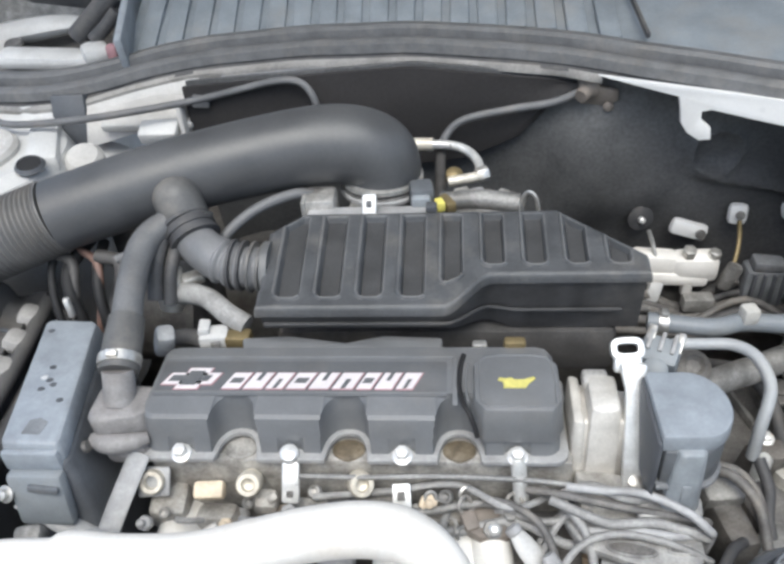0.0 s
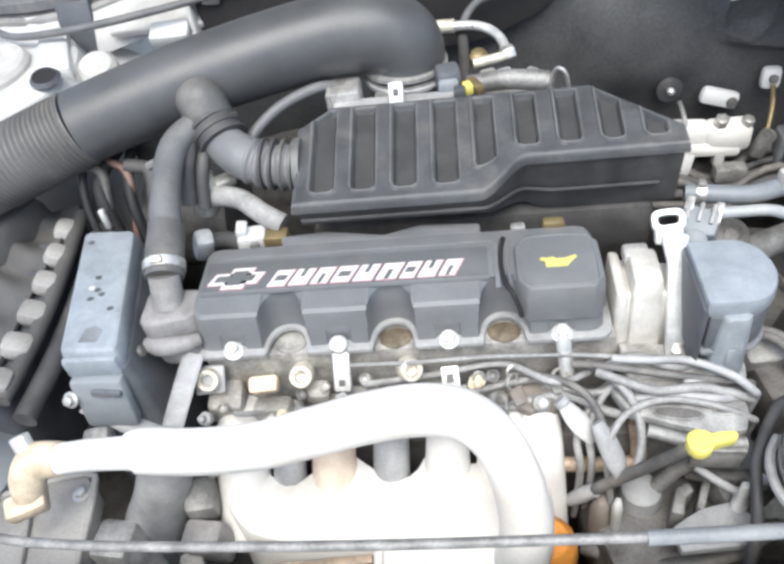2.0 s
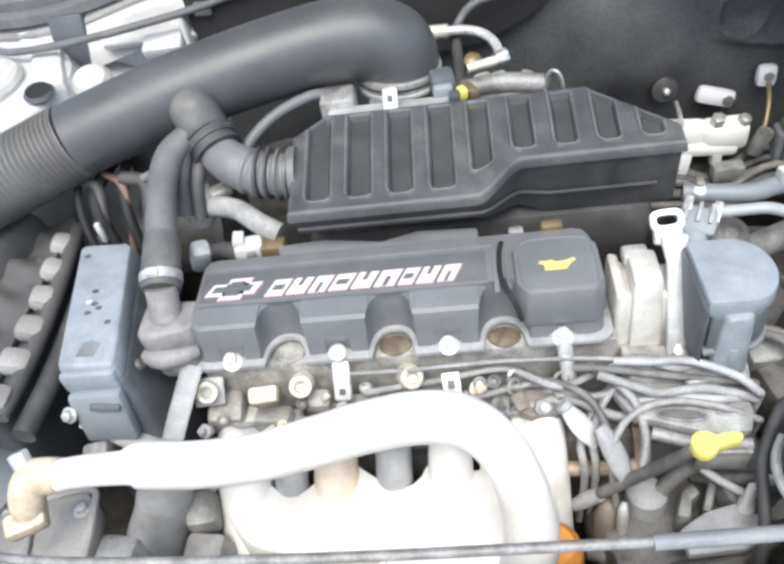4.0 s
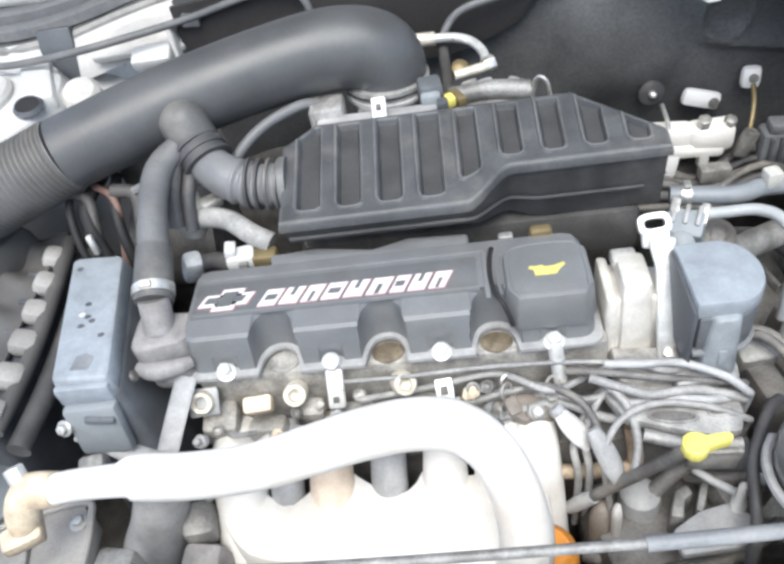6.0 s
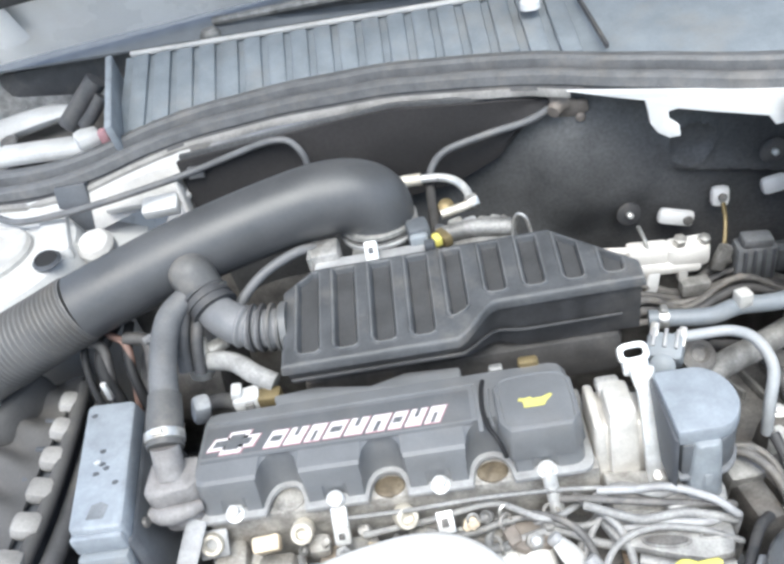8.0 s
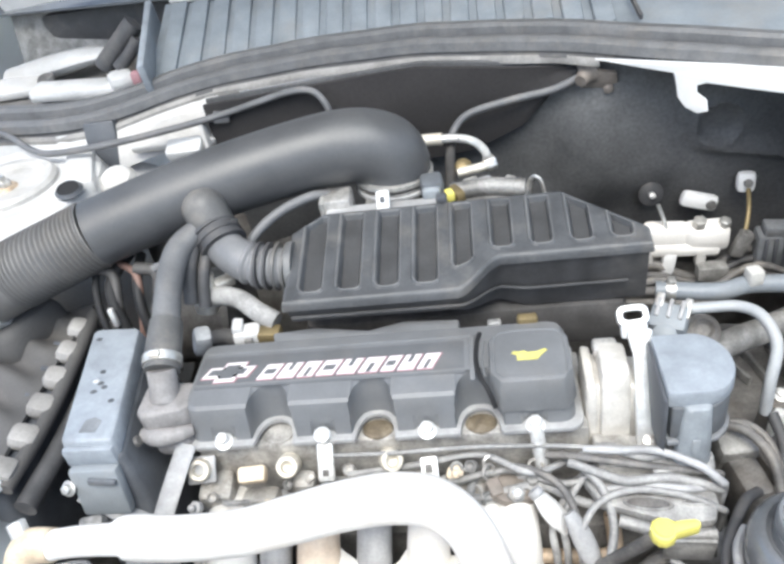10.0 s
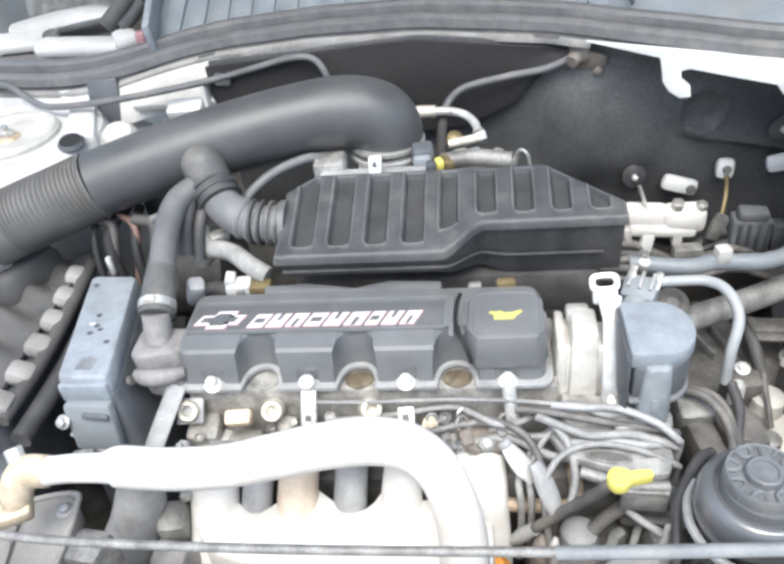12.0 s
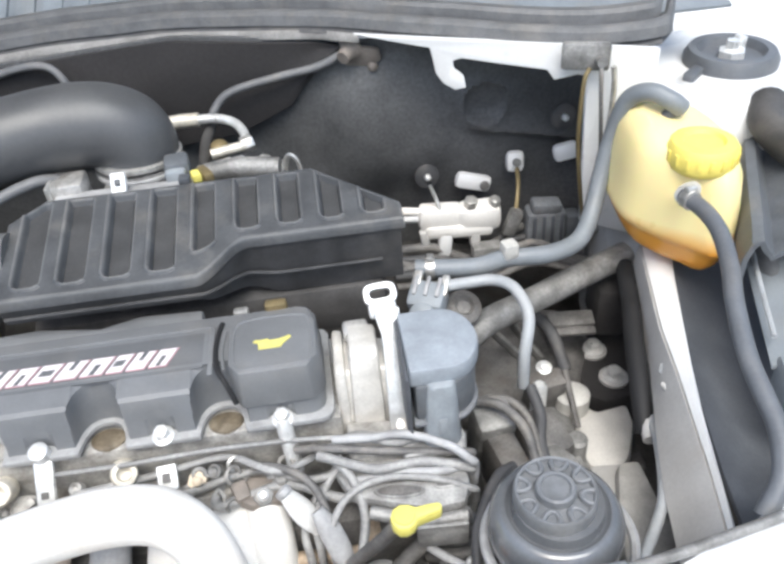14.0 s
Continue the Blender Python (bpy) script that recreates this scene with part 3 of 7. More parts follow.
def side_panels():
    """White inner wings with the strut towers, both sides."""
    for s, cx, cy in ((-1, -0.505, 0.335), (1, 0.572, 0.322)):
        t = thing("strut_tower", "white painted strut tower with a round top mount" if s < 0 else "white painted strut tower with a black rubber top mount", "car body", (cx, cy, 0.6), group="strut towers")
        part("tower", lathe([(0.125, 0.50), (0.122, 0.74), (0.120, 0.808), (0.112, 0.826), (0.092, 0.833), (0.086, 0.829), (0.05, 0.829)], Matrix.Translation((cx, cy, 0)), 48), M_TOWER if s < 0 else M_WHITE, t)
        if s < 0:
            part("mount_ring", lathe([(0.062, 0.826), (0.062, 0.834), (0.058, 0.838), (0.050, 0.838), (0.046, 0.831), (0.020, 0.830)], Matrix.Translation((cx, cy, 0)), 40), M_GREYPAINT, t)
            part("rust_spot", lathe([(0.016, 0.829), (0.012, 0.833)], Matrix.Translation((cx, cy, 0)), 14), M_RUST, t)
            part("piston_nut", lathe([(0.009, 0.830), (0.009, 0.838), (0.005, 0.840), (0.005, 0.846)], Matrix.Translation((cx, cy, 0)), 6), M_STEEL, t)
        else:
            part("mount_ring", lathe([(0.047, 0.826), (0.047, 0.837), (0.043, 0.844), (0.034, 0.844), (0.030, 0.836), (0.016, 0.835)], Matrix.Translation((cx, cy, 0)), 40), M_HOSE3, t)
            part("mount_prong", box(cx + 0.010, cy + 0.006, 0.846, 0.010, 0.012, 0.016, 0.003, (0, 12, 30)), M_BRIGHT, t)
            part("piston_nut", lathe([(0.014, 0.834), (0.014, 0.842), (0.007, 0.844), (0.007, 0.852)], Matrix.Translation((cx, cy, 0)), 6), M_BRIGHT, t)
            part("mount_tail", box(cx - 0.050, cy - 0.024, 0.832, 0.034, 0.012, 0.010, 0.003, (0, 0, 42)), M_HOSE3, t)
    left = thing("inner_wing", "white painted inner wing beside the strut tower", "car body", (-0.55, 0.2, 0.6), kind="structure")
    rows = []
    for x in np.linspace(-0.79, -0.345, 16):
        rows.append([(x, y, 0.803 + 0.10 * max(0, (-0.47 - x)) - 0.5 * max(0, x + 0.40)) for y in np.linspace(0.215, 0.44, 14)])
    part("panel", sheet(rows, 0.002), M_WHITE, left)
    rows = [[(x, y, z) for y in np.linspace(-0.12, 0.215, 8)] for x, z in ((-0.79, 0.80), (-0.58, 0.79), (-0.545, 0.772), (-0.535, 0.74))]
    part("outer_strip", sheet(rows, 0.002), M_WHITE, left)
    part("hole", lathe([(0.016, 0), (0.013, 0.004), (0.011, -0.001)], align((-0.405, 0.300, 0.836), (0.1, -0.2, 1)), 24), M_CONN, left, "round dark hole")
    part("hole_floor", lathe([(0.012, 0.0), (0.012, 0.002)], align((-0.405, 0.300, 0.837), (0.1, -0.2, 1)), 20), M_BLACK, left)
    part("rib", box(-0.43, 0.385, 0.826, 0.035, 0.15, 0.02, 0.006, (0, 0, 22)), M_TOWER, left, "white bracing strip")
    # dark box put in for the shade of the opening between the sheets
    part("gap_shade", box(-0.412, 0.425, 0.830, 0.042, 0.02, 0.06, 0.004, (-20, 0, 0)), M_CONN, left)
    part("plate", box(-0.315, 0.425, 0.836, 0.11, 0.05, 0.01, 0.003, (22, 0, 0)), M_GREYPAINT, left, "dusty pale plate")
    part("plate", box(-0.297, 0.395, 0.826, 0.045, 0.025, 0.016, 0.003, (22, 0, 0)), M_TOWER, left, "small white plate")
    xs = np.linspace(-0.392, -0.262, 12)
    part("cowl_sheet", sheet([[(x, seal_line(x)[0] - 0.012 - 0.028 * v, seal_line(x)[1] - 0.014 - 0.044 * v) for x in xs] for v in np.linspace(0, 1, 5)], 0.002), M_GREYPAINT, left, "dusty pale sheet under the cowl")
    xs = np.linspace(-0.60, -0.434, 10)
    part("cowl_sheet", sheet([[(x, seal_line(x)[0] - 0.010 - 0.020 * v, seal_line(x)[1] - 0.010 - 0.040 * v) for x in xs] for v in np.linspace(0, 1, 5)], 0.002), M_TOWER, left, "white sheet under the cowl")
    part("side_wall", box(-0.268, 0.405, 0.80, 0.006, 0.03, 0.11, 0.002), M_GREYPAINT, left)
    part("round_cap", lathe([(0.022, 0), (0.022, 0.014), (0.017, 0.020)], align((-0.372, 0.352, 0.806), (0.1, -0.4, 1)), 22), M_GREYPAINT, left)
    right = thing("inner_wing", "white inner wing rail beside the dark wheel liner", "car body", (0.5, 0.1, 0.6), kind="structure")
    rows = []
    for x in np.linspace(0.455, 0.83, 14):
        rows.append([(x, y, 0.80 + 0.03 * max(0, x - 0.5)) for y in np.linspace(0.215, 0.60, 14)])
    part("panel", sheet(rows, 0.002), M_WHITE, right)
    part("back_panel", sheet([[(x, 0.60 - 0.15 * k, 0.80 + 0.12 * (k == 0)) for x in np.linspace(0.47, 0.83, 8)] for k in range(2)], 0.002), M_WHITE, right)
    # rail: a narrow white crest and a dusty face falling away towards the engine
    crest = [(0.442, 0.165), (0.424, 0.108), (0.407, 0.050), (0.3955, 0.005), (0.3835, -0.042), (0.3735, -0.085), (0.3635, -0.126), (0.354, -0.165)]
    wide = [0.015, 0.012, 0.0100, 0.0065, 0.0042, 0.0030, 0.0026, 0.0026]
    part("crest", sheet([[(x - w, y, 0.728) for (x, y), w in zip(crest, wide)], [(x, y, 0.732) for x, y in crest], [(x + w * 0.8, y, 0.729) for (x, y), w in zip(crest, wide)]], 0.003), M_WHITE, right, "white painted rail crest")
    face = [[(x - w + 0.001, y, 0.7255) for (x, y), w in zip(crest, wide)]]
    for k in (1, 2, 3):
        face.append([(x - w - (0.0012 + 0.0062 * max(0, min(1, (0.05 - y) / 0.12))) * k, y, 0.7265 - 0.011 * k) for (x, y), w in zip(crest, wide)])
    part("face", sheet(face, 0.003), M_RAIL, right, "dusty grey inner face of the rail")
    liner = [[(x0 + u * 0.22, y, 0.722 + 0.07 * u * u - 0.045 * math.sin(u * 3)) for u in np.linspace(0, 1, 12)] for x0, y in ((0.368, -0.16), (0.380, -0.09), (0.400, 0.0), (0.424, 0.08), (0.455, 0.16), (0.49, 0.225))]
    part("liner", sheet(liner, 0.003), M_CONN, right, "dark plastic wheel arch liner")
    # black folded cover standing behind the tank, with a rounded ridge, and the grey panel below it
    sect = [(0.000, -0.060), (0.000, -0.010), (0.005, 0.004), (0.014, 0.006), (0.020, -0.004), (0.026, -0.010), (0.036, -0.004), (0.046, 0.004), (0.075, 0.006), (0.12, 0.002)]
    part("folded_cover", sheet([[(x0 + a, y, 0.802 + h) for a, h in sect] for x0, y in ((0.448, 0.045), (0.462, 0.072), (0.480, 0.110), (0.500, 0.152), (0.517, 0.186), (0.524, 0.200))], 0.004), M_SLATE, right, "black folded plastic cover")
    part("side_panel", sheet([[(x0 + 0.10 * u, y, 0.752 + 0.030 * u) for u in np.linspace(0, 1, 5)] for x0, y in ((0.440, -0.030), (0.462, 0.030), (0.486, 0.095))], 0.003), M_GREYCAP, right, "grey plastic side panel")
    part("panel_rod", tube([(0.482, 0.085, 0.772), (0.468, 0.045, 0.768), (0.449, -0.012, 0.764)], 0.0022, 8, 4), M_PALEHOSE, right)
    part("grey_block", box(0.462, -0.052, 0.742, 0.045, 0.05, 0.035, 0.006, (0, 0, -14)), M_NECK, right, "pale grey plastic block")
    part("liner_fold", tube([(0.60, -0.10, 0.80), (0.575, 0.0, 0.81), (0.555, 0.10, 0.815), (0.545, 0.19, 0.82), (0.56, 0.225, 0.83)], 0.016, 14, 6), M_BLACKISH, right)
    part("liner_fold", tube([(0.49, 0.02, 0.735), (0.50, 0.10, 0.76), (0.515, 0.17, 0.78)], 0.010, 12, 6), M_HOSE, right)


def outer_body():
    """Raised bonnet and the white outer panels that close the car round the bay."""
    bn = thing("bonnet", "white bonnet propped open above the engine bay", "bonnet", (0.02, 0.62, 0.95), kind="structure")
    rows = []
    for k in range(9):
        u = k / 8
        y, z = BONNET(u)
        rows.append([(x, y + 0.03 * (x - 0.02) ** 2, z - 0.05 * (x - 0.02) ** 2) for x in np.linspace(-0.62, 0.68, 14)])
    part("skin", sheet(rows, 0.004), M_WHITE, bn)
    # unseen dark sheet, added so the bonnet throws less light on the bay
    part("light_block", sheet([[(x, y - 0.012, z - 0.016) for x, y, z in row[1:-1]] for row in rows[1:-1]], 0.006), M_LIGHT_BLOCK, bn, "unseen dark sheet added to cut light from the bonnet")
    for x in (-0.5, 0.02, 0.54):
        part("brace", tube([(x, BONNET(u)[0] - 0.012, BONNET(u)[1] - 0.02) for u in (0.05, 0.5, 0.95)], 0.03, 8, 4, squash=0.4), M_WHITE, bn)
    body = thing("car_body", "white painted wings, bumper and cabin closing the bay", "car body", (0.02, 0.3, 0.2), kind="structure")
    for sx in (-1, 1):
        c = 0.02 + sx * 0.82
        rows = [[(c - sx * i, y, z) for y in np.linspace(-0.55, 0.75, 14)] for i, z in ((0.05, 0.80), (0.03, 0.79), (0.0, 0.74), (-0.01, 0.55), (0.0, 0.25))]
        part("wing", sheet(rows, 0.002), M_WHITE, body)
        part("tyre", lathe([(0.16, -0.08), (0.27, -0.09), (0.285, -0.06), (0.285, 0.06), (0.27, 0.09), (0.16, 0.08)], align((0.02 + sx * 0.72, 0.25, 0.285), (1, 0, 0)), 40), M_RUBBER, body)
        part("pillar", tube([(0.02 + sx * 0.70, 0.62, 0.95), (0.02 + sx * 0.66, 1.0, 1.18), (0.02 + sx * 0.60, 1.38, 1.40)], 0.035, 10, 4), M_WHITE, body)
        part("door_side", box(0.02 + sx * 0.80, 1.45, 0.58, 0.04, 1.4, 0.72, 0.02), M_WHITE, body)
    part("bumper", sheet([[(x, y - 0.12 * (1 - ((x - 0.02) / 0.84) ** 2), z) for x in np.linspace(-0.80, 0.84, 20)] for y, z in ((-0.33, 0.755), (-0.46, 0.70), (-0.52, 0.55), (-0.50, 0.25))], 0.003), M_WHITE, body)
    part("roof", box(0.02, 1.95, 1.42, 1.25, 1.2, 0.04, 0.015), M_WHITE, body)


def BONNET(u):
    """Section of the open bonnet: depth and height from the hinge to the front edge."""
    a = radians(58)
    return 0.66 - 0.95 * u * math.cos(a), 0.97 + 0.95 * u * math.sin(a)


def front_panel():
    bar = thing("front_crossmember", "thin dark bonnet rod lying along the front panel", "bonnet stay", (0, -0.18, 0.77))
    part("rod", tube([(-0.33, -0.164, 0.78), (-0.244, -0.178, 0.78), (-0.10, -0.183, 0.78), (0.05, -0.183, 0.78), (0.17, -0.181, 0.78), (0.28, -0.176, 0.78), (0.40, -0.155, 0.78)], 0.0032, 10, 8), M_GREYMETAL, bar)
    part("sleeve", tube([(0.108, -0.183, 0.78), (0.17, -0.181, 0.78), (0.27, -0.177, 0.78)], 0.0044, 12, 6), M_FOAM, bar, "grey foam sleeve")
    p = thing("front_panel", "white painted front panel above the radiator", "car body", (0, -0.25, 0.7), kind="structure")
    rows = [[(x, y + 0.02 * abs(x) ** 1.5 + max(0, x - 0.22) * 0.35, 0.765 - (0.035 if y > -0.2 else 0)) for x in np.linspace(-0.7, 0.75, 40)] for y in (-0.205, -0.212, -0.25, -0.34)]
    part("panel", sheet(rows, 0.002), M_WHITE, p)


# ======== the engine ========
BOLTS_X = (-0.172, -0.086, 0.0, 0.086)
SCALLOPS_X = (-0.129, -0.043, 0.043)


def cover_outline(front, depth, half, x0, x1, yb, bolt_depth=0.0, n=340, r=0.012, sharp=2.4):
    """Plan of the valve cover: straight back, a front with round bites between the bolts."""
    pts = []
    for k in range(n + 1):
        x = x0 + (x1 - x0) * k / n
        y = front
        for c in SCALLOPS_X:
            u = abs(x - c) / half
            if u < 1:
                y += depth * math.sqrt(1 - u ** sharp)
        for c in BOLTS_X:
            u = abs(x - c) / 0.010
            if u < 1:
                y += bolt_depth * math.sqrt(1 - u * u)
        for e in (x - x0, x1 - x):
            if e < r:
                y += r - math.sqrt(max(0, r * r - (r - e) ** 2))
        pts.append((x, y))
    pts += [(x1, yb - 0.008), (x1 - 0.003, yb - 0.002), (x1 - 0.010, yb), (x0 + 0.010, yb), (x0 + 0.003, yb - 0.002), (x0, yb - 0.008)]
    return pts


M_PINK = material("faded_red_print", (0.40, 0.23, 0.25), 0.5, vary=0.15)


def valve_cover():
    vc = thing("valve_cover", "dark grey plastic valve cover with a scalloped front edge", "valve cover", (-0.04, 0.04, 0.735))
    lo = cover_outline(-0.001, 0.0245, 0.0190, -0.203, 0.119, 0.088, 0.006)
    mid = cover_outline(0.0025, 0.0225, 0.0186, -0.202, 0.118, 0.084, 0.0)
    b = bmesh.new()
    layers = [(lo, 0.742), (mid, 0.757), (cover_outline(0.0040, 0.0226, 0.0182, -0.2015, 0.1175, 0.083, 0.0), 0.768), (cover_outline(0.0058, 0.0222, 0.0174, -0.2012, 0.1172, 0.081, 0.0), 0.7735),
              (cover_outline(0.0085, 0.0200, 0.0168, -0.2000, 0.1160, 0.080, 0.0), 0.7760), (cover_outline(0.0262, 0.0026, 0.0160, -0.1975, 0.1135, 0.0785, 0.0), 0.7797), (cover_outline(0.0278, 0.0, 0.0160, -0.196, 0.112, 0.077, 0.0), 0.7802)]
    rings = [[b.verts.new((x, y, z)) for x, y in o] for o, z in layers]
    for r0, r1 in zip(rings, rings[1:]):
        for k in range(len(r0)):
            b.faces.new((r0[k], r0[(k + 1) % len(r0)], r1[(k + 1) % len(r0)], r1[k]))
    b.faces.new(rings[-1])
    b.faces.new(rings[0][::-1])
    body = part("body", b, M_COVER, vc, angle=20)
    # raised rim round the lettering panel, made of four strips
    part("panel_rim", box(-0.078, 0.0665, 0.7805, 0.235, 0.003, 0.002, 0.0008), M_COVER, body)
    part("panel_rim", box(-0.078, 0.0275, 0.7803, 0.235, 0.0024, 0.0014, 0.0006), M_COVER, body)
    part("panel_rim", box(0.040, 0.040, 0.7805, 0.004, 0.052, 0.002, 0.0008), M_COVER, body)
    # step along the back with two humps
    part("back_step", prism([(-0.135, 0.076), (0.03, 0.074), (0.03, 0.094), (-0.02, 0.097), (-0.05, 0.088), (-0.10, 0.097), (-0.14, 0.094)], 0.752, 0.7775, 0.003), M_COVER, vc)
    # gasket line
    part("gasket", prism(cover_outline(-0.0072, 0.0268, 0.0160, -0.2085, 0.1245, 0.092), 0.7380, 0.7430, 0.0016), M_GASKET, vc, "pale grey gasket edge")
    for x in BOLTS_X:
        if abs(x + 0.086) > 0.01:
            bt = bolt("cover_bolt", (x, -0.002, 0.742), (0, -0.25, 1), 0.0053, 0.010, M_BRIGHT, vc, "bright bolt head")
    # left boss with the breather port
    part("breather_boss", prism([(-0.243, 0.006), (-0.236, 0.000), (-0.204, 0.004), (-0.196, 0.010), (-0.196, 0.038), (-0.236, 0.042), (-0.243, 0.036)], 0.754, 0.777, 0.0065), M_BOSS, vc, "dusty pale boss")
    part("boss_rib", tube([(-0.242, 0.004, 0.752, 0.006), (-0.228, -0.003, 0.754, 0.008), (-0.208, -0.001, 0.755, 0.007), (-0.198, 0.004, 0.754, 0.005)], 0.007, 14, 5), M_BOSS, vc)
    part("breather_port", tube([(-0.222, 0.022, 0.772), (-0.222, 0.030, 0.785), (-0.222, 0.036, 0.796)], 0.0125, 18, 5), M_BOSS, vc)
    part("print_bed", box(-0.0805, 0.0430, 0.7796, 0.2290, 0.0375, 0.0014, 0.0005), M_PRINTBED, body, "darker matt print bed")
    # emblem: a plain slanted outlined shape, then nine slanted blocks
    em = thing("printed_mark", "white and red slanted print blocks on the valve cover", "print", (-0.08, 0.03, 0.7803))

    def slab(x, y, w, h, slant, z0, z1, bm=None):
        o = [(x, y), (x + w, y), (x + w + slant, y + h), (x + slant, y + h)]
        return prism(o, z0, z1, 0, None, bm)

    z = 0.7803
    part("emblem_edge", slab(-0.1915, 0.0345, 0.042, 0.0135, 0.006, z, z + 0.0006, slab(-0.180, 0.0295, 0.020, 0.0240, 0.008, z, z + 0.0006)), M_RED, em, "red edge of the emblem")
    part("emblem", slab(-0.1905, 0.0351, 0.040, 0.0122, 0.006, z + 0.0006, z + 0.0012, slab(-0.179, 0.0302, 0.018, 0.0226, 0.008, z + 0.0006, z + 0.0012)), M_LETTER, em, "white emblem shape")
    part("emblem_core", slab(-0.1860, 0.0380, 0.0320, 0.0064, 0.0030, z + 0.0012, z + 0.0016), M_PRINTBED, em)
    part("emblem_core", slab(-0.1753, 0.0338, 0.0118, 0.0152, 0.0054, z + 0.0012, z + 0.0018), M_PRINTBED, em)
    x = -0.141
    for k, w in enumerate((0.0140, 0.0145, 0.0130, 0.0145, 0.0150, 0.0155, 0.0110, 0.0130, 0.0125)):
        # each block: a slanted white slab with a dark notch over a thin red edge
        part("block_edge", slab(x - 0.0005, 0.0298, w + 0.0010, 0.0186, 0.0080, z, z + 0.0005), M_PINK, em, "faded red edge of a block")
        part("block", slab(x, 0.0307, w, 0.0168, 0.0072, z + 0.0005, z + 0.0011), M_LETTER, em, "white block")
        if k % 3 == 0:
            notch = slab(x + w * 0.36, 0.0362, w * 0.66, 0.0056, 0.0024, z + 0.0011, z + 0.0014)
        elif k % 3 == 1:
            notch = slab(x + w * 0.36 + 0.0036, 0.0390, w * 0.24, 0.0086, 0.0036, z + 0.0011, z + 0.0014)
        else:
            notch = slab(x + w * 0.40, 0.0306, w * 0.24, 0.0100, 0.0042, z + 0.0011, z + 0.0014)
        part("block_notch", notch, M_PRINTBED, em)
        x += w + 0.0032
    # oil filler cap
    cap = thing("oil_filler_cap", "dark grey faceted oil filler cap with a yellow symbol", "oil cap", (0.086, 0.03, 0.745))
    lo8 = [(0.060, -0.0005), (0.112, -0.0005), (0.1205, 0.012), (0.1205, 0.054), (0.108, 0.068), (0.064, 0.068), (0.0520, 0.054), (0.0520, 0.012)]
    hi8 = [(0.062, 0.003), (0.110, 0.003), (0.1175, 0.014), (0.1175, 0.052), (0.106, 0.064), (0.066, 0.064), (0.0545, 0.052), (0.0545, 0.014)]
    part("cap_body", prism(lo8, 0.756, 0.788, 0.0022, None, None, hi8), M_COVER, cap)
    part("gap_line", tube([(0.0470, 0.068, 0.781), (0.0445, 0.056, 0.7812), (0.0432, 0.036, 0.7812), (0.0455, 0.018, 0.7812), (0.0500, 0.008, 0.780), (0.0535, 0.0035, 0.772), (0.0560, 0.001, 0.762)], 0.0020, 8, 6), M_BLACK, cap, "black gap beside the cap")
    part("inner_line", tube([(0.0500, 0.058, 0.781), (0.0480, 0.036, 0.781), (0.0500, 0.016, 0.781)], 0.0012, 6, 6), M_COVER, cap)
    part("face_rim", tube([(x_, y_, 0.788) for x_, y_ in [(0.0640, 0.0075), (0.108, 0.0075), (0.1135, 0.016), (0.1135, 0.050), (0.104, 0.0595), (0.068, 0.0595), (0.0585, 0.050), (0.0585, 0.016), (0.0640, 0.0075)]], 0.0009, 6, 3), M_COVER, cap)
    can = [(0.077, 0.028), (0.093, 0.028), (0.0955, 0.032), (0.101, 0.0375), (0.0995, 0.0395), (0.092, 0.0365), (0.085, 0.0365), (0.0835, 0.0385), (0.079, 0.0375), (0.0745, 0.0385), (0.073, 0.036), (0.077, 0.034)]
    part("oil_symbol", prism([(x_ - 0.001, y_ - 0.003) for x_, y_ in can], 0.788, 0.7888, 0), M_SYMBOL, cap, "yellow oil can symbol")


M_CREAM = material("cream_metal_rim", (0.70, 0.66, 0.57), 0.45, 0.35, vary=0.2, scale=90, dirt=(0.3, 0.22, 0.14), dirt_amount=0.4)
M_SYMBOL = material("faded_yellow_print", (0.60, 0.55, 0.17), 0.5, vary=0.2, scale=90)
M_OILY = material("brown_oil_stain", (0.15, 0.122, 0.085), 0.4, 0.1, vary=0.4, scale=90, dirt=(0.34, 0.30, 0.23), dirt_amount=0.6)


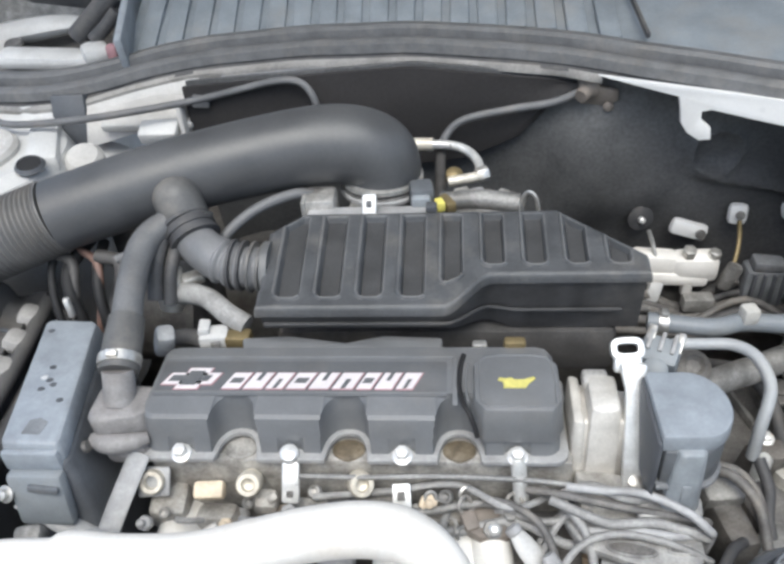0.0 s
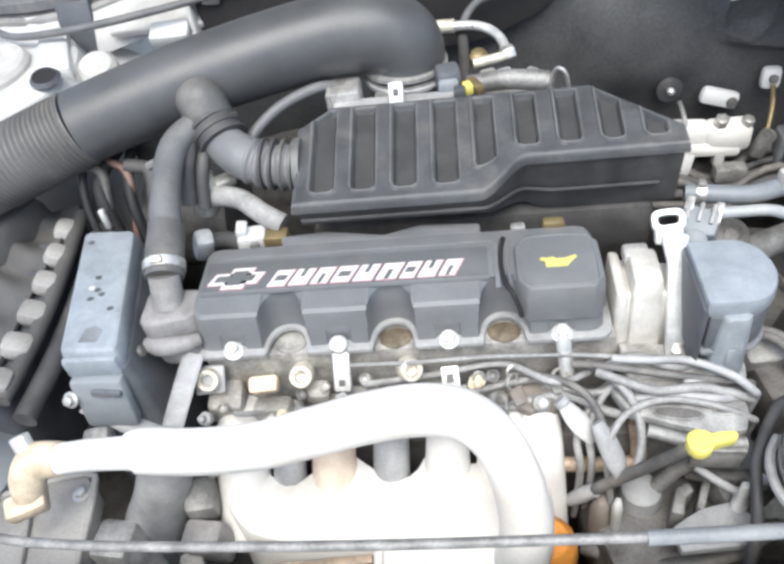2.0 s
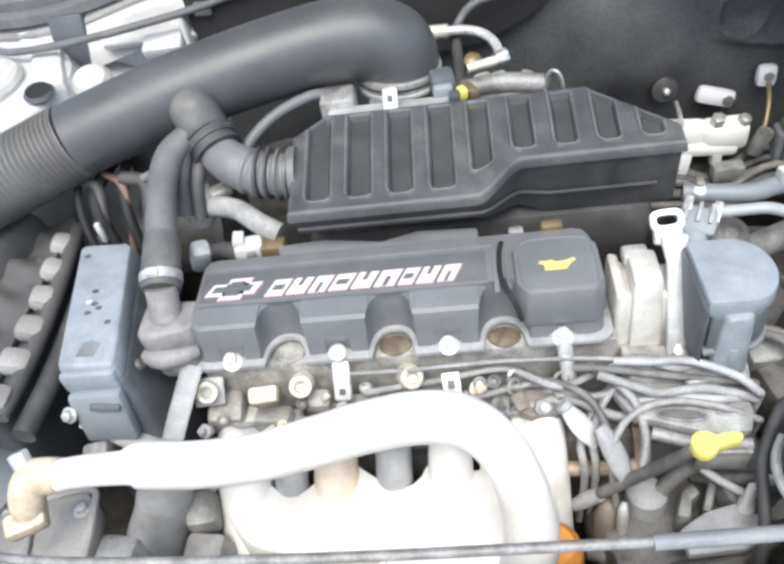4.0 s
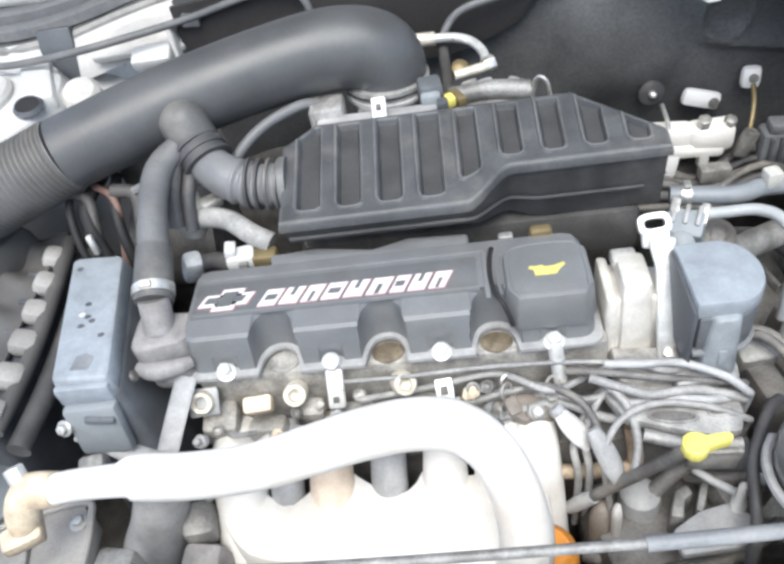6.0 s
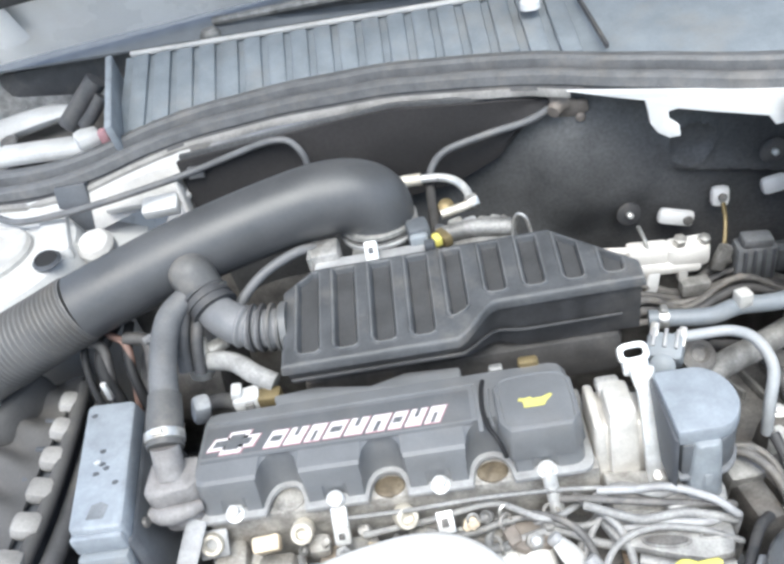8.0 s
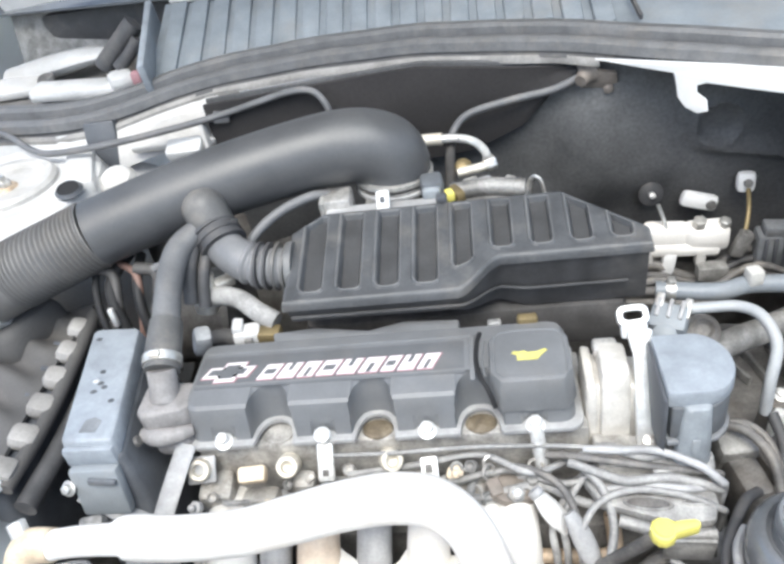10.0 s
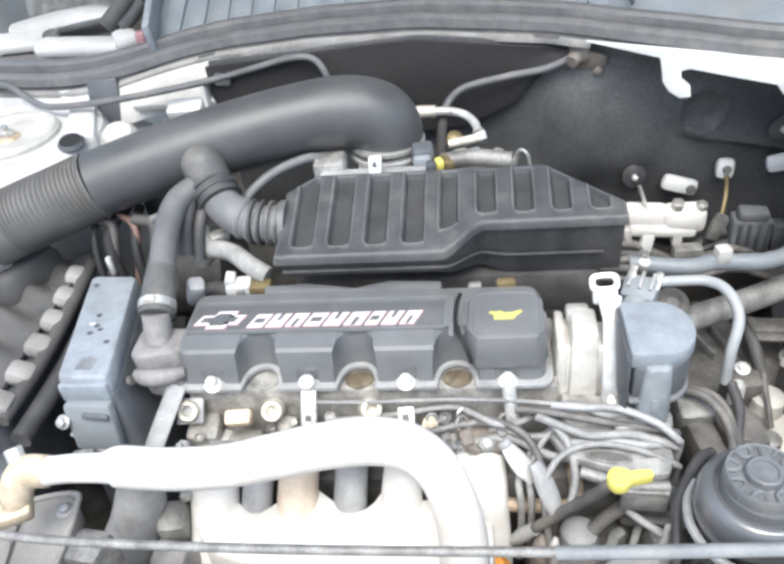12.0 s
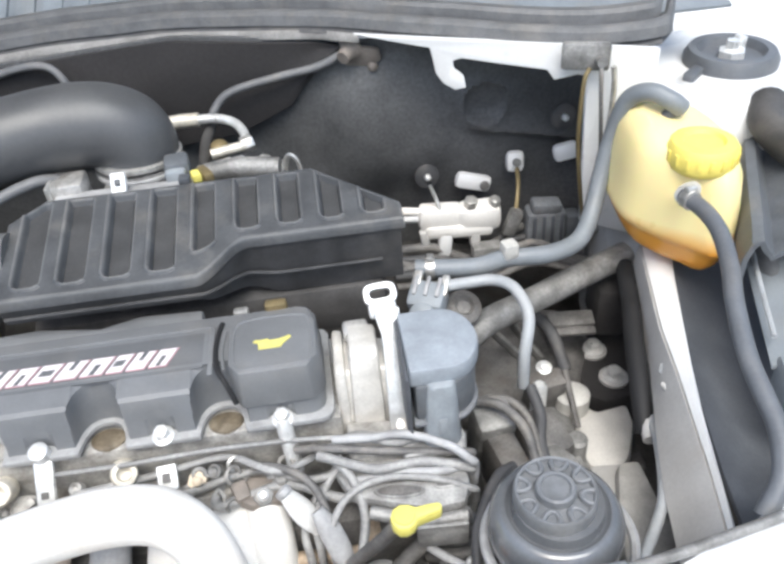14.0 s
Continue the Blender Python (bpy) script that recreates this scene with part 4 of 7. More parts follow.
def cylinder_head():
    h = thing("engine", "dirty cast aluminium cylinder head on a dark engine block", "engine", (0, 0.05, 0.36))
    part("head", prism([(-0.200, -0.001), (0.128, -0.001), (0.130, 0.088), (-0.204, 0.090)], 0.645, 0.7345, 0.003), M_HEAD, h)
    part("block", box(-0.03, 0.05, 0.50, 0.36, 0.16, 0.29, 0.006), M_DARK, h)
    part("left_bearing_cap", prism([(-0.240, 0.004), (-0.232, -0.003), (-0.198, -0.006), (-0.198, 0.06), (-0.242, 0.055)], 0.726, 0.752, 0.010), M_BOSS, h)
    for x in SCALLOPS_X:
        oily = x > -0.1
        well = part("plug_well", prism([(x + 0.0130 * math.cos(a), 0.0095 + 0.0100 * math.sin(a)) for a in np.linspace(0, 2 * math.pi, 26, endpoint=False)], 0.728, 0.7362, 0.001), M_OILY if oily else M_HEAD, h, "brown oily spark plug well" if oily else "grey spark plug well")
    # lumps of the casting on the front
    random.seed(4)
    for x, y, z, sx, sy, sz, a in ((-0.19, -0.012, 0.69, 0.03, 0.03, 0.03, 10), (-0.15, -0.02, 0.685, 0.034, 0.02, 0.02, -8), (-0.075, -0.02, 0.69, 0.03, 0.025, 0.024, 12),
                                  (-0.02, -0.018, 0.695, 0.03, 0.022, 0.022, 0), (0.03, -0.02, 0.69, 0.04, 0.022, 0.02, -10), (0.075, -0.022, 0.69, 0.034, 0.028, 0.026, 8), (-0.11, -0.014, 0.70, 0.02, 0.018, 0.018, 15)):
        part("casting_lump", box(x, y, z, sx, sy, sz, 0.006, (a, a * 0.6, a * 0.4)), M_HEAD, h)
    # lifting rings
    for x, y, z, d in ((-0.197, -0.014, 0.723, (0.1, -0.75, 0.65)), (-0.120, -0.014, 0.722, (0.1, -0.75, 0.65)), (-0.032, -0.014, 0.723, (0.3, -0.7, 0.65))):
        part("ring_boss", lathe([(0.0098, -0.012), (0.0098, 0.003), (0.0086, 0.005), (0.0055, 0.005), (0.0050, -0.001), (0.003, -0.002)], align((x, y, z), d), 24), M_CREAM, h, "bright ring boss")
    part("ring_plate", prism([(-0.013, -0.012), (0.012, -0.013), (0.014, 0.010), (-0.011, 0.012)], -0.005, -0.001, 0.002, align((-0.197, -0.014, 0.723), (0.1, -0.75, 0.65))), M_PALEDUST, h, "flat plate round the ring boss")
    part("beige_sensor", box(-0.153, -0.014, 0.713, 0.024, 0.014, 0.013, 0.003, (30, 0, 4)), M_BEIGE, h, "beige connector")
    # upright strap at the second bolt, square eyes at the others
    part("strap", box(-0.086, -0.014, 0.728, 0.014, 0.006, 0.036, 0.0025, (-42, 0, 0)), M_BRIGHT, h, "bright metal strap")
    part("strap_head", lathe([(0.007, 0), (0.007, 0.008), (0.004, 0.010)], align((-0.086, -0.003, 0.742), (0, -0.3, 1)), 16), M_BRIGHT, h)
    part("strap_hole", box(-0.086, -0.0235, 0.7225, 0.005, 0.002, 0.005, 0.0008, (-42, 0, 0)), M_DARK, h)
    part("square_eye", prism([(-0.007, -0.009), (0.007, -0.009), (0.007, 0.009), (-0.007, 0.009)], 0, 0.006, 0.001, pose(-0.001, -0.019, 0.717, 40, 0, 5)), M_BRIGHT, h)
    part("square_hole", box(-0.001, -0.0232, 0.7220, 0.006, 0.007, 0.002, 0.0005, (40, 0, 5)), M_DARK, h)
    part("bolt_stem", tube([(0.086, -0.004, 0.744), (0.088, -0.012, 0.725), (0.090, -0.020, 0.705)], 0.006, 12, 5), M_BRIGHT, h)
    # small brackets, plugs and nuts crowded along the front of the head
    random.seed(31)
    for k in range(22):
        x = -0.195 + 0.0135 * k + random.uniform(-0.004, 0.004)
        y, z = random.uniform(-0.040, -0.012), random.uniform(0.692, 0.716)
        s = random.uniform(0.007, 0.015)
        q = align((x, y, z), (random.uniform(-0.3, 0.3), -0.6, 0.8))
        if k % 4 == 0:
            b = prism(circle(0, 0, s * 0.5, 6), 0, s * 0.5, 0.0008, q)
            join(b, lathe([(s * 0.25, s * 0.5), (s * 0.25, s * 0.9), (s * 0.12, s)], q, 10))
        elif k % 4 == 1:
            b = lathe([(s * 0.55, -s * 0.4), (s * 0.55, s * 0.3), (s * 0.42, s * 0.42), (s * 0.2, s * 0.2)], q, 16)
        elif k % 4 == 2:
            b = tube([(x - s, y + 0.004, z - 0.004), (x - s * 0.4, y - 0.002, z + 0.003), (x + s * 0.5, y - 0.003, z + 0.004), (x + s * 1.1, y + 0.002, z - 0.002)], s * 0.22, 9, 4)
        else:
            b = box(x, y, z, s, s * 0.7, s * random.uniform(0.4, 0.9), s * 0.16, (30, random.uniform(-25, 25), random.uniform(0, 90)))
        part("front_fitting", b, (M_PALEDUST, M_HEAD, M_LEAD, M_ALU, M_BEIGE, M_GREYMETAL)[k % 6], h)
    part("fuel_line", tube([(-0.08, -0.012, 0.7300), (-0.03, -0.013, 0.7305), (0.03, -0.012, 0.7315), (0.09, -0.014, 0.7315), (0.125, -0.016, 0.729)], 0.0020, 10, 6), M_LEAD, h, "thin grey line under the bolts")
    # plug on the back of the cover
    part("injector_clip", box(-0.168, 0.104, 0.768, 0.026, 0.020, 0.016, 0.004, (0, 0, 8), box(-0.176, 0.106, 0.778, 0.010, 0.016, 0.008, 0.002, (0, 12, 8))), M_TOWER, h, "white connector block")
    part("clip_socket", box(-0.164, 0.0925, 0.769, 0.008, 0.004, 0.008, 0.001, (0, 0, 8)), M_GREYMETAL, h)
    part("injector_plug", box(-0.146, 0.102, 0.768, 0.022, 0.016, 0.014, 0.003), M_BRASS, h)
    part("injector_clip", box(0.088, 0.082, 0.778, 0.018, 0.010, 0.014, 0.003), M_BRASS, h, "brown plug")
    part("small_plug", box(0.060, 0.084, 0.776, 0.012, 0.008, 0.008, 0.002), M_STEEL, h)


def exhaust():
    ex = thing("exhaust_manifold", "white heat-shielded exhaust manifold with dark gaps between its runners", "manifold", (-0.05, -0.09, 0.58))
    for x0, x1, r in ((-0.182, -0.176, 0.021), (-0.102, -0.100, 0.0175), (-0.009, -0.008, 0.0172), (0.042, 0.040, 0.024)):
        part("runner", tube([(x0, -0.008, 0.664, r), (x0 + 0.002, -0.036, 0.672, r), (x1, -0.062, 0.658, r * 1.05), (x1, -0.092, 0.62, r * 1.1)], r, 18, 6), M_STAINED if -0.11 < x0 < -0.09 else M_SHIELD, ex, "heat-stained runner" if -0.11 < x0 < -0.09 else "")
    for x, pr in ((-0.138, 0.0138), (-0.0535, 0.0148)):
        part("port_lump", tube([(x - 0.004, -0.010, 0.676, pr), (x, -0.036, 0.670, pr), (x, -0.064, 0.652, pr), (x + 0.002, -0.085, 0.62, pr)], pr, 18, 6), M_PALEDUST, ex, "grey port between the runners")
        bolt("port_stud", (x, -0.034, 0.680), (0.1, -0.6, 0.8), 0.006, 0.010, M_BRIGHT, ex)
    out = [(-0.190, -0.070), (-0.182, -0.060), (-0.160, -0.056), (-0.151, -0.066), (-0.135, -0.077), (-0.121, -0.066), (-0.108, -0.052), (-0.088, -0.045), (-0.078, -0.054), (-0.067, -0.062), (-0.051, -0.074), (-0.035, -0.068), (-0.026, -0.050), (-0.006, -0.042), (0.004, -0.057), (0.014, -0.062), (0.020, -0.050), (0.034, -0.040), (0.050, -0.042), (0.066, -0.050), (0.072, -0.09), (0.068, -0.134), (0.045, -0.146), (-0.058, -0.148), (-0.064, -0.126), (-0.13, -0.124), (-0.158, -0.118), (-0.176, -0.104), (-0.189, -0.084)]
    # round off the outline's corners
    out = [(a[0] + (b[0] - a[0]) * f, a[1] + (b[1] - a[1]) * f) for a, b in zip(out, out[1:] + out[:1]) for f in (0.25, 0.75)]
    lo = [(x, y - 0.012) for x, y in out]
    part("shield", prism(lo, 0.55, 0.660, 0.004, None, None, out), M_SHIELD, ex)
    part("shield_step", box(-0.106, -0.138, 0.650, 0.082, 0.007, 0.010, 0.002, (0, -3, 3)), M_RUST, ex, "brownish edge strip")
    part("shield_seam", box(-0.060, -0.139, 0.648, 0.007, 0.026, 0.030, 0.002), M_SHIELD, ex)
    part("lower_shield", box(-0.120, -0.156, 0.634, 0.115, 0.034, 0.008, 0.003, (6, 0, 3)), M_SHELF, ex, "dusty lower shield")
    part("shield_side", tube([(0.066, -0.034, 0.700, 0.011), (0.066, -0.044, 0.688, 0.016), (0.065, -0.064, 0.655, 0.019), (0.065, -0.085, 0.60, 0.021)], 0.02, 20, 6), M_SHIELD, ex)
    pipe = thing("insulated_hose", "thick white insulated hose looping over the exhaust manifold", "hose", (-0.1, -0.09, 0.7))
    pts = [(-0.292, -0.101, 0.749, 0.0115), (-0.262, -0.099, 0.752, 0.0115), (-0.228, -0.098, 0.752, 0.0125), (-0.220, -0.097, 0.752, 0.0165), (-0.180, -0.098, 0.750, 0.0168), (-0.134, -0.095, 0.750, 0.017), (-0.095, -0.086, 0.751, 0.018),
           (-0.061, -0.077, 0.751, 0.0185), (-0.025, -0.071, 0.750, 0.019), (0.007, -0.0735, 0.746, 0.0188), (0.0300, -0.088, 0.735, 0.0180), (0.0438, -0.111, 0.714, 0.0182), (0.048, -0.130, 0.685, 0.0190), (0.042, -0.142, 0.65, 0.020)]
    part("sleeve", tube(pts, 0.016, 22, 8), M_SHIELD, pipe)
    part("end_fitting", tube([(-0.280, -0.100, 0.750, 0.013), (-0.300, -0.100, 0.748, 0.014), (-0.308, -0.108, 0.738, 0.013), (-0.312, -0.114, 0.720, 0.012)], 0.013, 16, 5), M_BEIGE, pipe, "beige stained end fitting")
    part("fitting_nut", prism(circle(0, 0, 0.0075, 6), -0.006, 0.006, 0.001, align((-0.308, -0.092, 0.760), (-0.3, 0.5, 0.8))), M_BRIGHT, pipe)
    part("fitting_flange", box(-0.312, -0.120, 0.722, 0.03, 0.018, 0.014, 0.004, (10, 0, 25)), M_BEIGE, pipe)
    dn = thing("exhaust_downpipe", "dull grey pipe running down beside the manifold", "pipe", (-0.25, -0.09, 0.5))
    part("pipe", tube([(-0.222, -0.072, 0.73, 0.014), (-0.226, -0.080, 0.70, 0.020), (-0.240, -0.084, 0.66, 0.024), (-0.258, -0.096, 0.62, 0.026), (-0.272, -0.105, 0.55, 0.026)], 0.018, 20, 6), M_PALEDUST, dn)
    for x, y, z, sx, sy, sz, g, mt in ((-0.206, -0.086, 0.660, 0.026, 0.030, 0.03, 12, M_GREYMETAL), (-0.200, -0.112, 0.640, 0.034, 0.026, 0.04, -8, M_BOSS), (-0.214, -0.128, 0.628, 0.020, 0.020, 0.03, 20, M_HEAD), (-0.196, -0.070, 0.676, 0.012, 0.012, 0.012, 30, M_STEEL)):
        part("joint_lump", box(x, y, z, sx, sy, sz, 0.006, (10, g * 0.5, g)), mt, dn)
    solid("support_strut", tube([(-0.205, -0.003, 0.744), (-0.2145, -0.028, 0.727), (-0.2235, -0.052, 0.709), (-0.230, -0.066, 0.694)], 0.0100, 12, 5, squash=0.3), M_PALEDUST, "bright metal support strut beside the belt cover", "bracket")


def belt_cover():
    c = thing("timing_belt_cover", "blue-grey plastic timing belt cover with chipped spots", "belt cover", (-0.3, 0.05, 0.6))
    zt = 0.774
    top_o = [(-0.299, -0.0185), (-0.256, -0.0205), (-0.2545, -0.016), (-0.279, 0.117), (-0.284, 0.121), (-0.323, 0.123), (-0.327, 0.119), (-0.3015, -0.014)]
    lo_o = [(-0.302, -0.022), (-0.255, -0.024), (-0.252, -0.018), (-0.276, 0.119), (-0.282, 0.124), (-0.325, 0.126), (-0.330, 0.121), (-0.3045, -0.016)]
    part("top", prism(lo_o, 0.756, zt, 0.0030, None, None, top_o), M_BLUEGREY, c)
    lo2 = [(-0.297, -0.045), (-0.226, -0.048), (-0.220, -0.02), (-0.240, 0.125), (-0.26, 0.132), (-0.322, 0.134), (-0.330, 0.12), (-0.305, -0.03)]
    hi2 = [(-0.301, -0.022), (-0.254, -0.024), (-0.251, -0.018), (-0.275, 0.119), (-0.281, 0.124), (-0.325, 0.126), (-0.329, 0.121), (-0.3035, -0.016)]
    # shaded side of the blue-grey cover, put in as a darker colour
    part("side", prism(lo2, 0.60, 0.757, 0.004, None, None, hi2), M_CONN, c, "lower side of the cover, coloured dark for its shade")
    part("front_lip", box(-0.278, -0.0225, 0.758, 0.046, 0.008, 0.022, 0.004), M_BLUEGREY, c)
    part("front_bracket", box(-0.276, -0.0335, 0.728, 0.044, 0.012, 0.050, 0.004, (-10, 0, 0)), M_GREYCAP, c, "dusty grey front")
    part("front_tab", box(-0.268, -0.0385, 0.744, 0.024, 0.005, 0.006, 0.002, (-10, 8, 0)), M_SLATE, c)
    part("front_lug", box(-0.286, -0.052, 0.704, 0.022, 0.014, 0.020, 0.005, (20, 0, 10)), M_GREYMETAL, c)
    bolt("cover_bolt", (-0.300, -0.038, 0.737), (-0.2, -0.8, 0.6), 0.0045, 0.006, M_STEEL, c)
    random.seed(11)
    for k, (x, y) in enumerate(((-0.294, 0.061), (-0.290, 0.046), (-0.293, 0.036), (-0.272, 0.024), (-0.285, 0.041), (-0.316, 0.107), (-0.296, 0.049))):
        part("chip", prism([((0.0030 + 0.0008 * math.sin(5 * a + k)) * math.cos(a), 0.0024 * math.sin(a)) for a in np.linspace(0, 2 * math.pi, 10, endpoint=False)], 0, 0.0006, 0, Matrix.Translation((x, y, zt - 0.0002))), M_BRIGHT if k == 6 else M_CONN, c, "pale chip" if k == 6 else "dark chip")
    part("stain", prism([(-0.0085, -0.008), (0.0065, -0.0085), (0.0080, 0.004), (0.000, 0.0085), (-0.0075, 0.006)], 0, 0.0005, 0, Matrix.Translation((-0.279, -0.003, zt - 0.0002))), M_SKIRT, c, "dull grey stain")
    part("side_screw", lathe([(0.005, 0), (0.004, 0.003)], align((-0.2455, -0.005, 0.753), (1, 0, 0.4)), 14), M_DARK, c)
    # bracket arms in front
    solid("belt_bracket", tube([(-0.302, -0.024, 0.714), (-0.272, -0.034, 0.702), (-0.246, -0.043, 0.688)], 0.0105, 12, 5, squash=0.4), M_PALEDUST, "dusty pale flat bracket under the belt cover", "bracket")


# ---- air intake ----
def airbox():
    a = thing("intake_box", "black plastic intake box with nine sunken slots on its lid", "intake box", (0.03, 0.14, 0.75))
    x0, x1 = -0.122, 0.198

    def front(x):
        u = min(1, max(0, (x - 0.030) / 0.042))
        return 0.086 + (0.117 - 0.086) * (u * u * (3 - 2 * u))

    def rear(x):
        y = 0.190
        if x < x0 + 0.03:
            y -= (x0 + 0.03 - x) * 0.75
        if x > 0.128:
            y -= (x - 0.128) * 0.72
        return y

    def top(x, y):
        return 0.813 + 0.27 * (y - 0.086)

    slots = []
    for i in range(9):
        sx = -0.108 + 0.0342 * i
        f = (0.099, 0.099, 0.099, 0.099, 0.111, 0.130, 0.130, 0.130, 0.130)[i]
        slots.append((sx + 0.001, sx + (0.0215, 0.0215, 0.0215, 0.0215, 0.0185, 0.0195, 0.0195, 0.0190, 0.0190)[i], f, 0.1845))

    RC = 0.0065

    def height(x, y):
        d = min(x - x0, x1 - x, y - front(x), rear(x) - y)
        z = top(x, y)
        r = 0.0030 if y - front(x) < 0.02 else 0.0055
        if d < r:
            z -= r - math.sqrt(max(0, r * r - (r - d) ** 2))
        if y - front(x) < 0.0038 and d > 0.0006:
            z += 0.0020
        for a0, a1, b0, b1 in slots:
            back = min(b1, rear(x) - 0.005)
            # the fifth slot ends on a slant beside the step
            fr = b0 + (max(0, a1 - x) * -0.45 + 0.008 if abs(b0 - 0.111) < 1e-6 else 0)
            s = min(x - a0, a1 - x, y - fr, back - y)
            # rounded corners at the front end of the slot
            dx, dy = RC - min(x - a0, a1 - x), RC - (y - fr)
            if dx > 0 and dy > 0:
                s = min(s, RC - math.hypot(dx, dy))
            if s > 0.0004:
                z -= min(0.0062, (s - 0.0004) * 3.2)
            elif s > -0.0030 and (x - a0 < 0.0006 or y - fr < 0.0006) and y < back:
                z += 0.0016 * math.sin(math.pi * min(1, (0.0034 + s) / 0.0034)) + 0.0004
        return z

    b = bmesh.new()
    nu, nv = 320, 190
    grid = []
    for i in range(nu + 1):
        x = x0 + (x1 - x0) * i / nu
        f, r = front(x), rear(x)
        grid.append([b.verts.new((x, f + (r - f) * j / nv, height(x, f + (r - f) * j / nv))) for j in range(nv + 1)])
    for i in range(nu):
        for j in range(nv):
            b.faces.new((grid[i][j], grid[i + 1][j], grid[i + 1][j + 1], grid[i][j + 1]))
    border = [grid[i][0] for i in range(nu + 1)] + [grid[nu][j] for j in range(1, nv + 1)] + [grid[i][nv] for i in range(nu - 1, -1, -1)] + [grid[0][j] for j in range(nv - 1, 0, -1)]
    low = [b.verts.new((v.co.x, v.co.y, v.co.z - 0.004)) for v in border]
    for k in range(len(border)):
        q = (k + 1) % len(border)
        b.faces.new((border[q], border[k], low[k], low[q]))
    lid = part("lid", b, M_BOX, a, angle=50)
    # slot floors get a darker colour that stands for shade in the recess
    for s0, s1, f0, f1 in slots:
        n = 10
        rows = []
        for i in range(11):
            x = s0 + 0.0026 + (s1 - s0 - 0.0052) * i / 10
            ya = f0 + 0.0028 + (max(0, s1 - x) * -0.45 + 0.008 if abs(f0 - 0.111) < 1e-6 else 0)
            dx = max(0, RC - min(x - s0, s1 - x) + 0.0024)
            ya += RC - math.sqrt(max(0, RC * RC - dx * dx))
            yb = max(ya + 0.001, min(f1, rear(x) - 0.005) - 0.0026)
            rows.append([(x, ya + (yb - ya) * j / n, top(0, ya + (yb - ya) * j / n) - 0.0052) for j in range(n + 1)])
        part("slot_floor", quilt(rows, (0, 0, -0.0006)), M_SLOT_SHADE, lid, "sunken slot floor, darkened for its shade")
    # lower half
    xs = np.linspace(x0 + 0.003, x1 - 0.003, 70)
    o = [(x, front(x) + 0.003) for x in xs] + [(x, rear(x) - 0.003) for x in xs[::-1]]
    lo = [(x, y + (0.006 if k < 70 else 0)) for k, (x, y) in enumerate(o)]
    bb = bmesh.new()
    n = len(o)
    r_hi = [bb.verts.new((x, y, top(x, y) - 0.007)) for x, y in o]
    r_lo = [bb.verts.new((x, y, 0.787 - max(0, min(1, (x - 0.03) / 0.06)) * 0.027)) for x, y in lo]
    for k in range(n):
        bb.faces.new((r_lo[k], r_lo[(k + 1) % n], r_hi[(k + 1) % n], r_hi[k]))
    bb.faces.new(r_lo[::-1])
    bb.faces.new(r_hi)
    # box plastic again, darker in colour for the shade on the front wall
    low_half = part("lower_half", bb, M_BOX_SHADE, a)
    part("waist_line", tube([(x, front(x) + 0.002, 0.797 - max(0, min(1, (x - 0.03) / 0.06)) * 0.012) for x in np.linspace(x0 + 0.006, x1 - 0.02, 30)], 0.0016, 8, 3), M_BOX_SHADE, low_half)
    part("left_socket", lathe([(0.024, 0), (0.024, 0.006), (0.019, 0.008)], align((x0 + 0.004, 0.143, 0.813), (-1, 0, 0.05)), 28), M_BOX, a)


M_DUCT2 = material("dusty_duct_plastic", (0.115, 0.114, 0.112), 0.45, vary=0.2, dirt=DUST, dirt_amount=0.45)


# dusty, with the gloss of this end put in as a paler base colour
M_DUCTEND = material("dusty_gloss_corrugated", (0.130, 0.128, 0.126), 0.36, vary=0.15, scale=30, dirt=DUST, dirt_amount=0.35)


